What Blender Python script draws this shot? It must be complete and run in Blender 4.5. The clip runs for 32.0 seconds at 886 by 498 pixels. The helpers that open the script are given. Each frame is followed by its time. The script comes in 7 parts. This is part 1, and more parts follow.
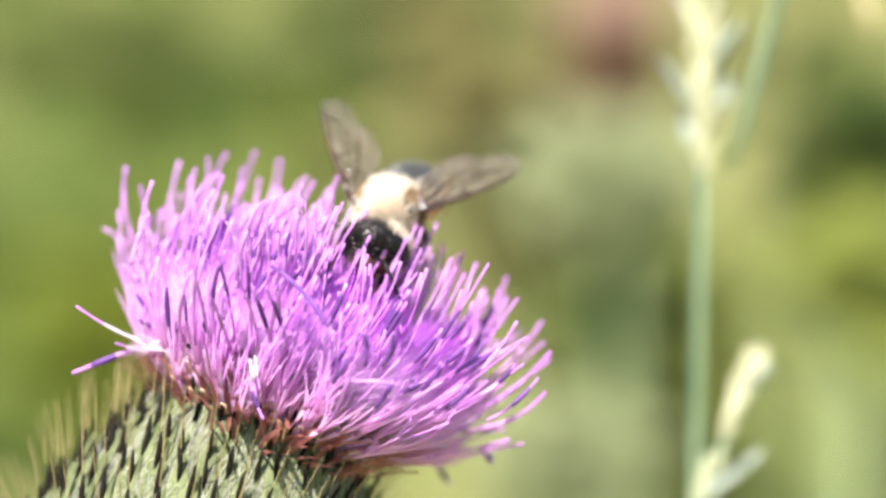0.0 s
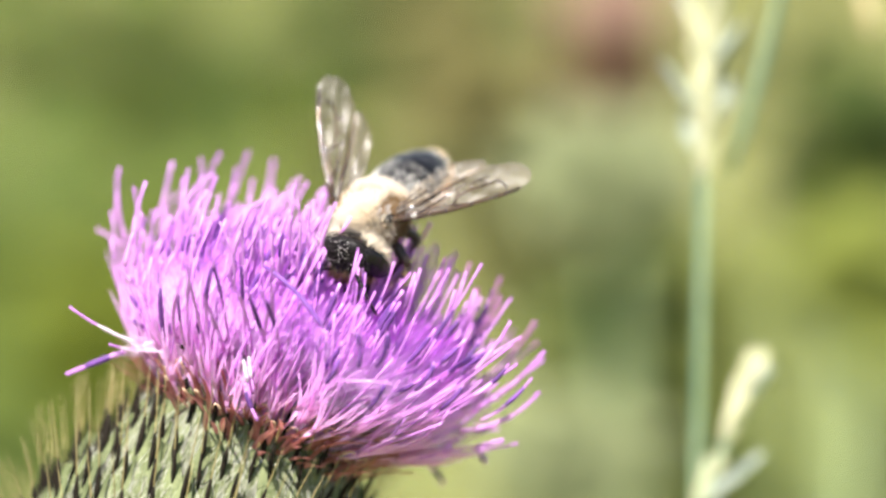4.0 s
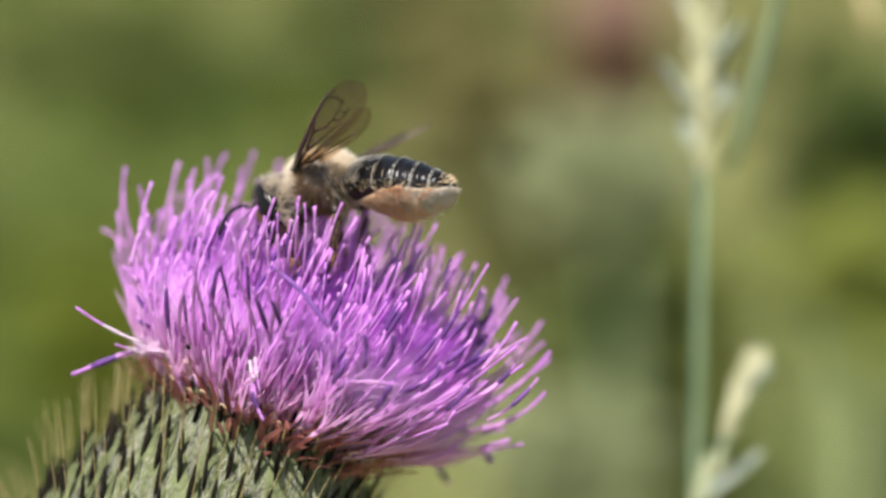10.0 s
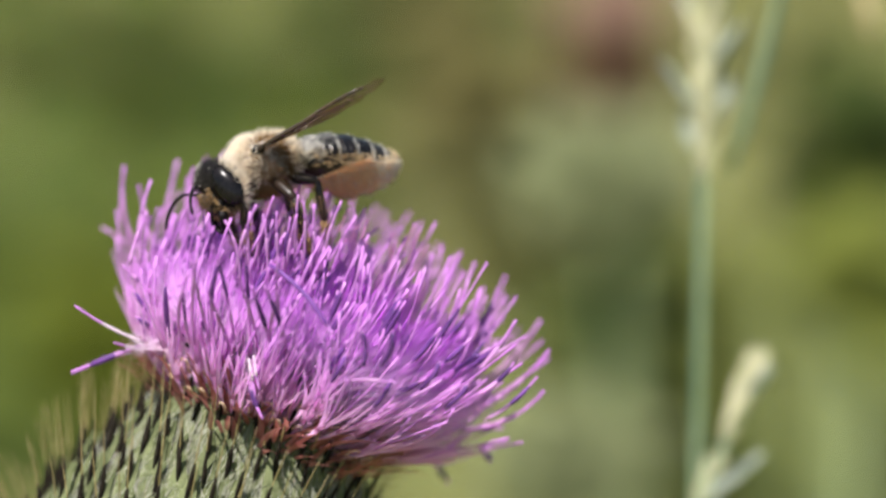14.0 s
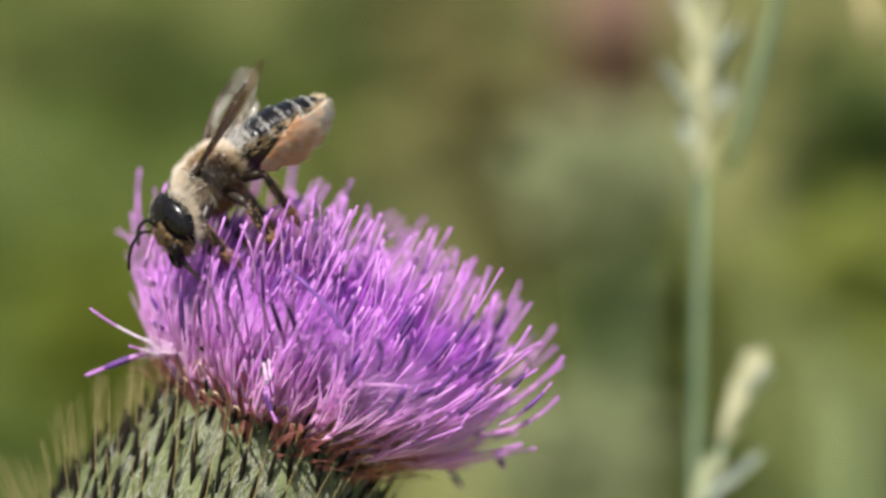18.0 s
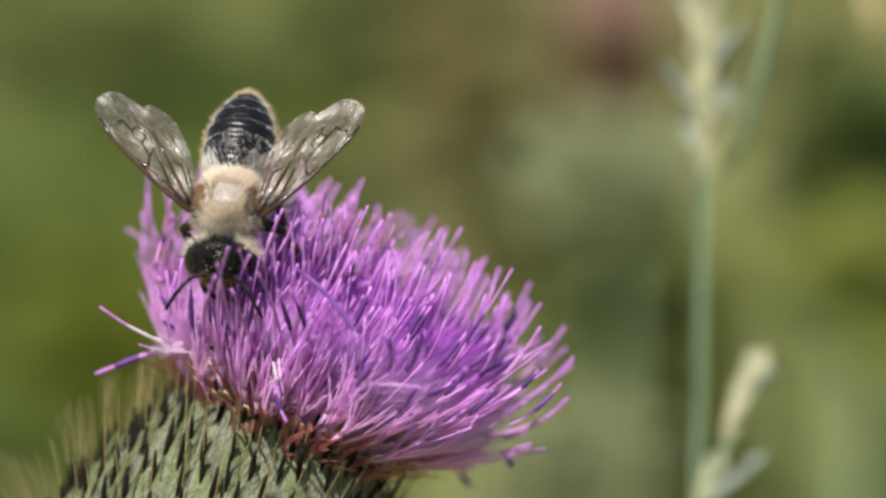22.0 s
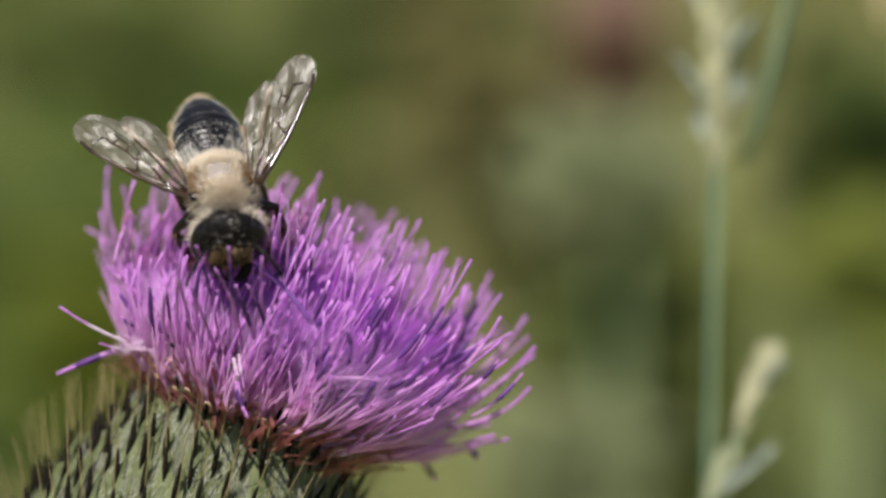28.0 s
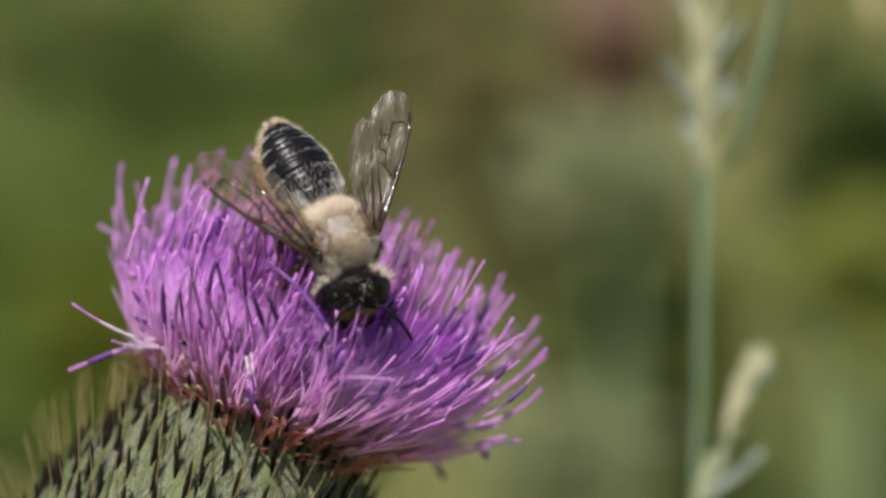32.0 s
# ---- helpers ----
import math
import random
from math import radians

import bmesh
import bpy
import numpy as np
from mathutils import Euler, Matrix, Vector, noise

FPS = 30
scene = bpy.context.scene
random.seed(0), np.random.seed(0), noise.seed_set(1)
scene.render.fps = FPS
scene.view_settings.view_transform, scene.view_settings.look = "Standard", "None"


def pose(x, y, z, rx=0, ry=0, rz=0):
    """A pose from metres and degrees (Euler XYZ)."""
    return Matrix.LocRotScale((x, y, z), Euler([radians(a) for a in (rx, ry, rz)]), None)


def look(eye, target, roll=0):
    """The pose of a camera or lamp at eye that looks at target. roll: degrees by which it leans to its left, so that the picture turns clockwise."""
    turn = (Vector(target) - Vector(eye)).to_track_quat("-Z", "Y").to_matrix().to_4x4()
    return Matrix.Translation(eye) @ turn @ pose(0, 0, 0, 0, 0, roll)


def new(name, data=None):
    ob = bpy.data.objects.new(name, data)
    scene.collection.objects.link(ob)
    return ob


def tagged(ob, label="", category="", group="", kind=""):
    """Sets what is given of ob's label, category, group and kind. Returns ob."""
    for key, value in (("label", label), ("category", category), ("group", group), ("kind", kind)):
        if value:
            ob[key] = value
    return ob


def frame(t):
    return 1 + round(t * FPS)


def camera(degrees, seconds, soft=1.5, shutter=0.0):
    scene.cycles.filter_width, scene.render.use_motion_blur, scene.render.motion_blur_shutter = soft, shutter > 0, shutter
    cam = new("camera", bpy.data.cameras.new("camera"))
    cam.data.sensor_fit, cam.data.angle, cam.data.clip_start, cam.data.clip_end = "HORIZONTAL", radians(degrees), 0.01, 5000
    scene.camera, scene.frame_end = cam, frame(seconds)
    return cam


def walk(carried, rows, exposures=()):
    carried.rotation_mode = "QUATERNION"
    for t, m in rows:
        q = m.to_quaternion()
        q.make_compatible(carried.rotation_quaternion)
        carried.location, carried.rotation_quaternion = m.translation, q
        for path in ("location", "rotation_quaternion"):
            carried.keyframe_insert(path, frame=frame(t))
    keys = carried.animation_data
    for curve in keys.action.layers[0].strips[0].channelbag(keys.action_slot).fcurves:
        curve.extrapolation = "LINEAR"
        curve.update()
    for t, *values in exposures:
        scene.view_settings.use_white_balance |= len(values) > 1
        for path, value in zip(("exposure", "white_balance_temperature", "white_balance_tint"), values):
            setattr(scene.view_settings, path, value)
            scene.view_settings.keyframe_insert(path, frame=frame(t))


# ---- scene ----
# A leaf-cutter bee on a spear thistle: small lengths are given in millimetres, the world is in metres.
MM = 0.001
LEAN = math.radians(14.0)          # how far the lens looks down
REACH = 0.2379                     # from the lens to the plane of sharpness
HEART = Vector((0.0, 0.0, 0.75))   # the middle of that plane
AWAY = Vector((0.0, math.cos(LEAN), -math.sin(LEAN)))
RISE = Vector((0.0, math.sin(LEAN), math.cos(LEAN)))
EYE = HEART - REACH * AWAY

cam = camera(12.0, 32.0, 2.8, 0.5)
cam.data.dof.use_dof = True
cam.data.dof.focus_distance = REACH - 0.0020
cam.data.dof.aperture_fstop = 14.0
walk(cam, [(0.0, look(EYE, HEART)), (32.0, look(EYE, HEART))],
     exposures=[(0.0, 1.61), (5.5, 1.53), (6.2, 1.37), (6.5, 1.21), (7.5, 0.90), (9.0, 0.82), (16.5, 0.72), (25.0, 0.38), (32.0, 0.16)])


def V(a, b, w):
    """A place: a across and b up in millimetres as they span in the plane of sharpness, w millimetres behind that plane."""
    k = 1.0 + w * MM / REACH
    return HEART + MM * (a * k * Vector((1, 0, 0)) + b * k * RISE + w * AWAY)


# ---- light ----
SUN_TO = Vector((-0.22, -0.40, 0.89)).normalized()
world = bpy.data.worlds.new("sky")
scene.world = world
world.use_nodes = True
nt = world.node_tree
sky = nt.nodes.new("ShaderNodeTexSky")
sky.sky_type, sky.sun_disc = "NISHITA", False
sky.sun_elevation = math.asin(SUN_TO.z)
sky.sun_rotation = math.atan2(SUN_TO.x, SUN_TO.y)
nt.links.new(sky.outputs[0], nt.nodes["Background"].inputs[0])
nt.nodes["Background"].inputs[1].default_value = 0.075
sun = bpy.data.lights.new("sun", "SUN")
sun.energy, sun.angle, sun.color = 4.8, math.radians(0.53), (1.0, 0.94, 0.905)
new("sun", sun).matrix_world = look(HEART + SUN_TO * 3.0, HEART)


# ---- materials ----
def mat(name, c1, c2, rough=0.6, grain=1500.0, bump=0.0, thin=0.0, vary=0.0, spec=0.4, island=False, blotch=None, coat=0.0):
    """c1 to c2 by grain at two scales; thin: the share of light that goes through; vary: how far repeats differ in brightness."""
    m = bpy.data.materials.new(name)
    m.use_nodes = True
    t = m.node_tree
    N, L = t.nodes, t.links
    p = N["Principled BSDF"]
    tc = N.new("ShaderNodeTexCoord")
    n1 = N.new("ShaderNodeTexNoise")
    n1.inputs["Scale"].default_value, n1.inputs["Detail"].default_value = grain, 4.0
    L.new(tc.outputs["Object"], n1.inputs["Vector"])
    n2 = N.new("ShaderNodeTexNoise")
    n2.inputs["Scale"].default_value, n2.inputs["Detail"].default_value = grain * (0.13 if blotch is None else blotch), 2.0
    L.new(tc.outputs["Object"], n2.inputs["Vector"])
    mx = N.new("ShaderNodeMath")
    mx.operation = "MULTIPLY_ADD"
    mx.inputs[1].default_value = 0.5
    L.new(n1.outputs["Fac"], mx.inputs[0])
    half = N.new("ShaderNodeMath")
    half.operation = "MULTIPLY"
    half.inputs[1].default_value = 0.5
    L.new(n2.outputs["Fac"], half.inputs[0])
    L.new(half.outputs[0], mx.inputs[2])
    ramp = N.new("ShaderNodeValToRGB")
    ramp.color_ramp.elements[0].position, ramp.color_ramp.elements[1].position = 0.36, 0.64
    ramp.color_ramp.elements[0].color, ramp.color_ramp.elements[1].color = (*c1, 1), (*c2, 1)
    L.new(mx.outputs[0], ramp.inputs[0])
    col = ramp.outputs[0]
    if vary > 0:
        if island:
            src = N.new("ShaderNodeNewGeometry").outputs["Random Per Island"]
        else:
            src = N.new("ShaderNodeObjectInfo").outputs["Random"]
        mr = N.new("ShaderNodeMapRange")
        mr.inputs["To Min"].default_value, mr.inputs["To Max"].default_value = 1 - vary, 1 + vary
        L.new(src, mr.inputs["Value"])
        hs = N.new("ShaderNodeHueSaturation")
        L.new(mr.outputs[0], hs.inputs["Value"])
        L.new(col, hs.inputs["Color"])
        col = hs.outputs[0]
    L.new(col, p.inputs["Base Color"])
    p.inputs["Roughness"].default_value = rough
    p.inputs["Specular IOR Level"].default_value = spec
    p.inputs["Coat Weight"].default_value = coat
    if bump > 0:
        bp = N.new("ShaderNodeBump")
        bp.inputs["Strength"].default_value = min(1.0, bump)
        bp.inputs["Distance"].default_value = 0.25 / grain
        L.new(n1.outputs["Fac"], bp.inputs["Height"])
        L.new(bp.outputs[0], p.inputs["Normal"])
    if thin > 0:
        tr = N.new("ShaderNodeBsdfTranslucent")
        L.new(col, tr.inputs["Color"])
        ms = N.new("ShaderNodeMixShader")
        ms.inputs[0].default_value = thin
        L.new(p.outputs[0], ms.inputs[1])
        L.new(tr.outputs[0], ms.inputs[2])
        L.new(ms.outputs[0], N["Material Output"].inputs[0])
    return m


def wing_mat(name, tint, veil):
    """A clear, smoky, glossy membrane, crimped lengthwise; veil: how much it hides of what lies behind."""
    m = bpy.data.materials.new(name)
    m.use_nodes = True
    t = m.node_tree
    N, L = t.nodes, t.links
    p = N["Principled BSDF"]
    p.inputs["Base Color"].default_value = (*tint, 1)
    p.inputs["Roughness"].default_value = 0.42
    tc = N.new("ShaderNodeTexCoord")
    mp = N.new("ShaderNodeMapping")
    mp.inputs["Scale"].default_value = (0.16, 1.0, 1.0)
    L.new(tc.outputs["Object"], mp.inputs["Vector"])
    ns = N.new("ShaderNodeTexNoise")
    ns.inputs["Scale"].default_value, ns.inputs["Detail"].default_value, ns.inputs["Distortion"].default_value = 8000.0, 3.0, 0.8
    L.new(mp.outputs[0], ns.inputs["Vector"])
    bp = N.new("ShaderNodeBump")
    bp.inputs["Strength"].default_value, bp.inputs["Distance"].default_value = 1.0, 0.00007
    L.new(ns.outputs["Fac"], bp.inputs["Height"])
    L.new(bp.outputs[0], p.inputs["Normal"])
    tr = N.new("ShaderNodeBsdfTransparent")
    tr.inputs[0].default_value = (0.68, 0.57, 0.42, 1)
    # streaks painted into the veil stand in for glints along the crimps
    mr = N.new("ShaderNodeMapRange")
    mr.inputs["From Min"].default_value, mr.inputs["From Max"].default_value = 0.40, 0.62
    mr.inputs["To Min"].default_value, mr.inputs["To Max"].default_value = veil * 0.4, veil * 1.6
    L.new(ns.outputs["Fac"], mr.inputs["Value"])
    ms = N.new("ShaderNodeMixShader")
    L.new(mr.outputs[0], ms.inputs[0])
    L.new(tr.outputs[0], ms.inputs[1])
    L.new(p.outputs[0], ms.inputs[2])
    gl = N.new("ShaderNodeBsdfGlossy")
    gl.inputs["Color"].default_value, gl.inputs["Roughness"].default_value = (0.95, 0.93, 0.90, 1), 0.25
    L.new(bp.outputs[0], gl.inputs["Normal"])
    out = N.new("ShaderNodeMixShader")
    big = N.new("ShaderNodeTexNoise")
    big.inputs["Scale"].default_value, big.inputs["Detail"].default_value = 3600.0, 4.0
    L.new(mp.outputs[0], big.inputs["Vector"])
    sh = N.new("ShaderNodeMapRange")
    sh.inputs["From Min"].default_value, sh.inputs["From Max"].default_value = 0.42, 0.62
    sh.inputs["To Min"].default_value, sh.inputs["To Max"].default_value = 0.012, 0.046
    L.new(big.outputs["Fac"], sh.inputs["Value"])
    L.new(sh.outputs[0], out.inputs[0])
    L.new(ms.outputs[0], out.inputs[1])
    L.new(gl.outputs[0], out.inputs[2])
    L.new(out.outputs[0], N["Material Output"].inputs[0])
    return m


def petal_mat(name, island, base=(0.98, 0.74, 0.95)):
    """Petals that pale from purple-pink tips to a whitish base, thin enough to let light through."""
    m = mat(name, (0.71, 0.14, 0.87), (0.87, 0.30, 0.98), 0.5, 1200, 0.2, 0.78, 0.10, island=island)
    t = m.node_tree
    N, L = t.nodes, t.links
    ramp = next(n for n in N if n.bl_idname == "ShaderNodeValToRGB")
    tc = next(n for n in N if n.bl_idname == "ShaderNodeTexCoord")
    xyz = N.new("ShaderNodeSeparateXYZ")
    L.new(tc.outputs["Object"], xyz.inputs[0])
    mr = N.new("ShaderNodeMapRange")
    mr.interpolation_type = "SMOOTHSTEP"
    mr.inputs["From Min"].default_value, mr.inputs["From Max"].default_value = 0.0, 0.0110
    L.new(xyz.outputs[2], mr.inputs["Value"])
    mx = N.new("ShaderNodeMix")
    mx.data_type = "RGBA"
    mx.inputs[6].default_value = (*base, 1)
    users = [l.to_socket for l in ramp.outputs[0].links]
    L.new(mr.outputs[0], mx.inputs[0])
    L.new(ramp.outputs[0], mx.inputs[7])
    for u in users:
        L.new(mx.outputs[2], u)
    return m


M_COROLLA = petal_mat("corolla_pink", False)
M_COROLLA_J = petal_mat("corolla_pink_rest", True)
M_DOWN = petal_mat("pappus_down", True, (0.98, 0.84, 0.96))
M_STRAY = mat("stray_petal", (0.60, 0.25, 0.62), (0.76, 0.42, 0.76), 0.5, 1200, 0.2, 0.35, 0.12)
M_ANTHER = mat("anther_purple", (0.080, 0.026, 0.155), (0.190, 0.068, 0.290), 0.45, 1500, 0.2, 0.10, 0.35, spec=0.25)
# inner anthers in a lighter lilac, a painted brightening of the shaded gaps
M_ANTHER_J = mat("anther_brightened_rest", (0.30, 0.10, 0.42), (0.46, 0.20, 0.58), 0.5, 1500, 0.2, 0.4, 0.35, island=True)
M_STYLE = mat("style_lilac", (0.54, 0.18, 0.62), (0.76, 0.38, 0.80), 0.5, 1500, 0.1, 0.3, 0.12)
M_FADED = mat("faded_floret", (0.62, 0.50, 0.60), (0.78, 0.66, 0.72), 0.6, 1500, 0.1, 0.3, 0.1)
M_BRACT = mat("bract_green", (0.080, 0.098, 0.040), (0.215, 0.240, 0.118), 0.85, 2200, 0.6, 0.1, 0.15, spec=0.15)
M_KEEL = mat("bract_keel", (0.006, 0.005, 0.004), (0.022, 0.016, 0.010), 0.7, 1500, 0.3, 0.0, 0.2, spec=0.1)
M_SPINE = mat("spine_straw", (0.26, 0.21, 0.08), (0.50, 0.41, 0.19), 0.45, 1500, 0.1, 0.2, 0.2)
M_WEB = mat("cobweb_hair", (0.60, 0.60, 0.48), (0.80, 0.80, 0.70), 0.8, 1500, 0.0, 0.4, 0.1)
M_SCALE = mat("papery_scale", (0.26, 0.090, 0.070), (0.62, 0.27, 0.25), 0.6, 900, 0.3, 0.35, 0.35)
M_CURL = mat("curled_straw", (0.62, 0.44, 0.26), (0.80, 0.62, 0.44), 0.5, 1500, 0.1, 0.3, 0.15)
M_STALK = mat("thistle_stalk", (0.13, 0.18, 0.06), (0.26, 0.31, 0.14), 0.7, 300, 0.4)
M_CHITIN = mat("black_shell", (0.004, 0.003, 0.003), (0.011, 0.009, 0.008), 0.45, 5000, 1.0, spec=0.15)
M_TERGITE = mat("ribbed_shell", (0.005, 0.005, 0.005), (0.009, 0.008, 0.008), 0.30, 5200, 0.3, spec=0.24)
def add_rings(m, scale):
    """Fine ridges across the body on a shell material."""
    t = m.node_tree
    N, L = t.nodes, t.links
    wv = N.new("ShaderNodeTexWave")
    wv.inputs["Scale"].default_value, wv.inputs["Distortion"].default_value, wv.inputs["Detail Scale"].default_value = scale, 2.0, 3.0
    tc = next(n for n in N if n.bl_idname == "ShaderNodeTexCoord")
    L.new(tc.outputs["Object"], wv.inputs["Vector"])
    old = next(n for n in N if n.bl_idname == "ShaderNodeBump")
    bp = N.new("ShaderNodeBump")
    bp.inputs["Strength"].default_value, bp.inputs["Distance"].default_value = 0.35, 0.00010
    L.new(wv.outputs["Fac"], bp.inputs["Height"])
    L.new(old.outputs[0], bp.inputs["Normal"])
    L.new(bp.outputs[0], N["Principled BSDF"].inputs["Normal"])


add_rings(M_TERGITE, 750.0)
M_EYE = mat("bee_eye", (0.005, 0.005, 0.005), (0.012, 0.010, 0.010), 0.22, 6000, 0.15, spec=0.22)
M_LEG = mat("leg_brown", (0.010, 0.007, 0.005), (0.032, 0.018, 0.010), 0.4, 1800, 0.4, 0.0)
M_TARSUS = mat("tarsus_tawny", (0.11, 0.048, 0.018), (0.26, 0.12, 0.05), 0.5, 1800, 0.3)
M_FUR = mat("cream_fur", (0.88, 0.79, 0.64), (0.96, 0.91, 0.81), 0.7, 600, 0.0, 0.6, 0.12, island=True)
M_FURDARK = mat("brown_fur", (0.10, 0.055, 0.022), (0.34, 0.20, 0.09), 0.7, 600, 0.0, 0.15, 0.2, island=True)
M_FURWHITE = mat("white_fringe", (0.60, 0.57, 0.50), (0.80, 0.78, 0.72), 0.7, 600, 0.0, 0.25, 0.15, island=True)
M_FURGOLD = mat("golden_fringe", (0.72, 0.55, 0.33), (0.86, 0.73, 0.50), 0.7, 600, 0.0, 0.3, 0.2, island=True)
M_SCOPA = mat("orange_brush", (0.84, 0.50, 0.25), (0.95, 0.70, 0.45), 0.7, 500, 0.0, 0.45, 0.28, island=True)
M_SCOPAPALE = mat("pale_brush", (0.88, 0.77, 0.62), (0.97, 0.91, 0.82), 0.7, 500, 0.0, 0.45, 0.2, island=True)
M_WING = wing_mat("wing_membrane", (0.46, 0.41, 0.34), 0.13)
M_VEIN = mat("wing_vein", (0.020, 0.011, 0.005), (0.07, 0.038, 0.018), 0.18, 2500, 0.2, spec=0.8)
M_GSTEM = mat("grass_stem", (0.15, 0.235, 0.125), (0.26, 0.34, 0.20), 0.55, 250, 0.2, 0.15)
M_GSPIKE = mat("grass_spikelet", (0.46, 0.46, 0.25), (0.68, 0.66, 0.44), 0.6, 500, 0.3, 0.3, 0.15, island=True)
M_GAWN = mat("grass_glume", (0.30, 0.35, 0.28), (0.48, 0.52, 0.44), 0.6, 500, 0.2, 0.3, 0.15, island=True)


# ---- mesh helpers ----
class Geo:
    """Collects vertices (in millimetres) and faces for one mesh."""

    def __init__(self):
        self.v, self.f, self.m = [], [], []

    def tube(self, pts, rad, sides=5, slot=0, flat=1.0, cap=True):
        """A tube along pts with a radius at each; flat squashes it across."""
        pts = [Vector(p) for p in pts]
        base, n = len(self.v), len(pts)
        side = None
        for i, p in enumerate(pts):
            d = (pts[min(i + 1, n - 1)] - pts[max(i - 1, 0)]).normalized()
            if side is None:
                side = d.orthogonal().normalized()
            side = (side - d * side.dot(d)).normalized()
            other = d.cross(side)
            for k in range(sides):
                a = 2 * math.pi * k / sides
                self.v.append(p + rad[i] * (math.cos(a) * side + flat * math.sin(a) * other))
        for i in range(n - 1):
            for k in range(sides):
                k2 = (k + 1) % sides
                self.f.append((base + i * sides + k, base + i * sides + k2, base + (i + 1) * sides + k2, base + (i + 1) * sides + k))
                self.m.append(slot)
        if cap:
            self.f.append(tuple(base + k for k in reversed(range(sides))))
            self.f.append(tuple(base + (n - 1) * sides + k for k in range(sides)))
            self.m += [slot, slot]

    def hair(self, p, tip, r, slot=0, sag=None):
        """One tapering hair, bent in the middle by sag."""
        p, tip = Vector(p), Vector(tip)
        d = (tip - p)
        s = d.orthogonal().normalized() * r
        o = d.normalized().cross(s)
        mid = (p + tip) / 2 + (Vector(sag) if sag is not None else Vector())
        b = len(self.v)
        for q, k in ((p, 1.0), (mid, 0.8)):
            self.v += [q + s * k, q + k * (-0.5 * s + 0.87 * o), q + k * (-0.5 * s - 0.87 * o)]
        self.v.append(tip)
        for i in range(3):
            j = (i + 1) % 3
            self.f += [(b + i, b + j, b + 3 + j, b + 3 + i), (b + 3 + i, b + 3 + j, b + 6)]
            self.m += [slot, slot]

    def ball(self, c, r, seg=16, rings=10, rot=None, slot=0, shape=None):
        """An ellipsoid; shape(v) may bend each unit vector."""
        base = len(self.v)
        c, rot = Vector(c), rot or Matrix.Identity(3)
        for i in range(rings + 1):
            th = math.pi * i / rings
            for k in range(seg):
                a = 2 * math.pi * k / seg
                u = Vector((math.cos(th), math.sin(th) * math.cos(a), math.sin(th) * math.sin(a)))
                if shape:
                    u = shape(u)
                self.v.append(c + rot @ Vector((u.x * r[0], u.y * r[1], u.z * r[2])))
        for i in range(rings):
            for k in range(seg):
                k2 = (k + 1) % seg
                self.f.append((base + i * seg + k, base + (i + 1) * seg + k, base + (i + 1) * seg + k2, base + i * seg + k2))
                self.m.append(slot)

    def sheet(self, rows, slot=0):
        """A skin through rows of points of equal number."""
        base, n = len(self.v), len(rows[0])
        for r in rows:
            self.v += [Vector(p) for p in r]
        for i in range(len(rows) - 1):
            for k in range(n - 1):
                q = base + i * n + k
                self.f.append((q, q + 1, q + n + 1, q + n))
                self.m.append(slot)

    def leaf(self, p, d, up, length, width, fold=0.15, slot=0):
        """A pointed leaf with a midrib fold and a droop, of real thickness at the rib."""
        p, d = Vector(p), Vector(d).normalized()
        s = d.cross(Vector(up))
        s = s.normalized() if s.length > 1e-4 else d.orthogonal().normalized()
        n = s.cross(d)
        rows = []
        for q, w in ((0.0, 0.12), (0.25, 0.8), (0.5, 1.0), (0.75, 0.65), (1.0, 0.03)):
            c = p + d * (length * q) - n * (length * 0.22 * q * q)
            h = width * 0.5 * w
            rows.append((c + s * h + n * (fold * h), c - n * (0.05 * h), c - s * h + n * (fold * h)))
        self.sheet(rows, slot)

    def mesh(self, name, mats, smooth=True):
        me = bpy.data.meshes.new(name)
        me.from_pydata([tuple(v * MM) for v in self.v], [], self.f)
        for m in mats:
            me.materials.append(m)
        me.polygons.foreach_set("material_index", self.m)
        me.polygons.foreach_set("use_smooth", [smooth] * len(self.f))
        me.update()
        return me


def part(name, geo, mats, parent, label="", at=None, kind=""):
    """Links a Geo (or a mesh) as one mesh object under a thing or a part; at: its pose in the parent's space."""
    mats = mats if isinstance(mats, (list, tuple)) else [mats]
    ob = new(name, geo.mesh(name, mats) if isinstance(geo, Geo) else geo)
    ob.parent = parent
    if at is not None:
        ob.matrix_local = at
    return tagged(ob, label, kind=kind)


def thing(name, m, label, category, group=""):
    ob = new(name)
    ob.empty_display_size = 0.005
    ob.matrix_world = m
    return tagged(ob, label, category, group)


def curve3(p0, p1, p2, n):
    p0, p1, p2 = Vector(p0), Vector(p1), Vector(p2)
    return [(1 - t) ** 2 * p0 + 2 * t * (1 - t) * p1 + t * t * p2 for t in (i / (n - 1) for i in range(n))]


def lerp(x, table):
    """Straight interpolation in a short table of (x, y)."""
    for (x0, y0), (x1, y1) in zip(table, table[1:]):
        if x <= x1:
            return y0 + (y1 - y0) * max(0.0, (x - x0) / (x1 - x0))
    return table[-1][1]


# ---- ground and distance ----
M_GROUND = mat("meadow_soil", (0.10, 0.12, 0.03), (0.24, 0.23, 0.09), 0.9, 9.0, 0.5, blotch=0.25)
g = bmesh.new()
bmesh.ops.create_grid(g, x_segments=60, y_segments=60, size=400)
for v in g.verts:
    far = v.co.length
    v.co.z = -0.02 + (0.0 if far < 12 else min(6.0, (far - 12) * 0.012) * (0.6 + 0.4 * math.sin(v.co.x * 0.013) * math.cos(v.co.y * 0.017)))
gm = bpy.data.meshes.new("ground")
g.to_mesh(gm)
gm.materials.append(M_GROUND)
tagged(new("ground", gm), "rough meadow ground with patchy green growth", kind="structure")


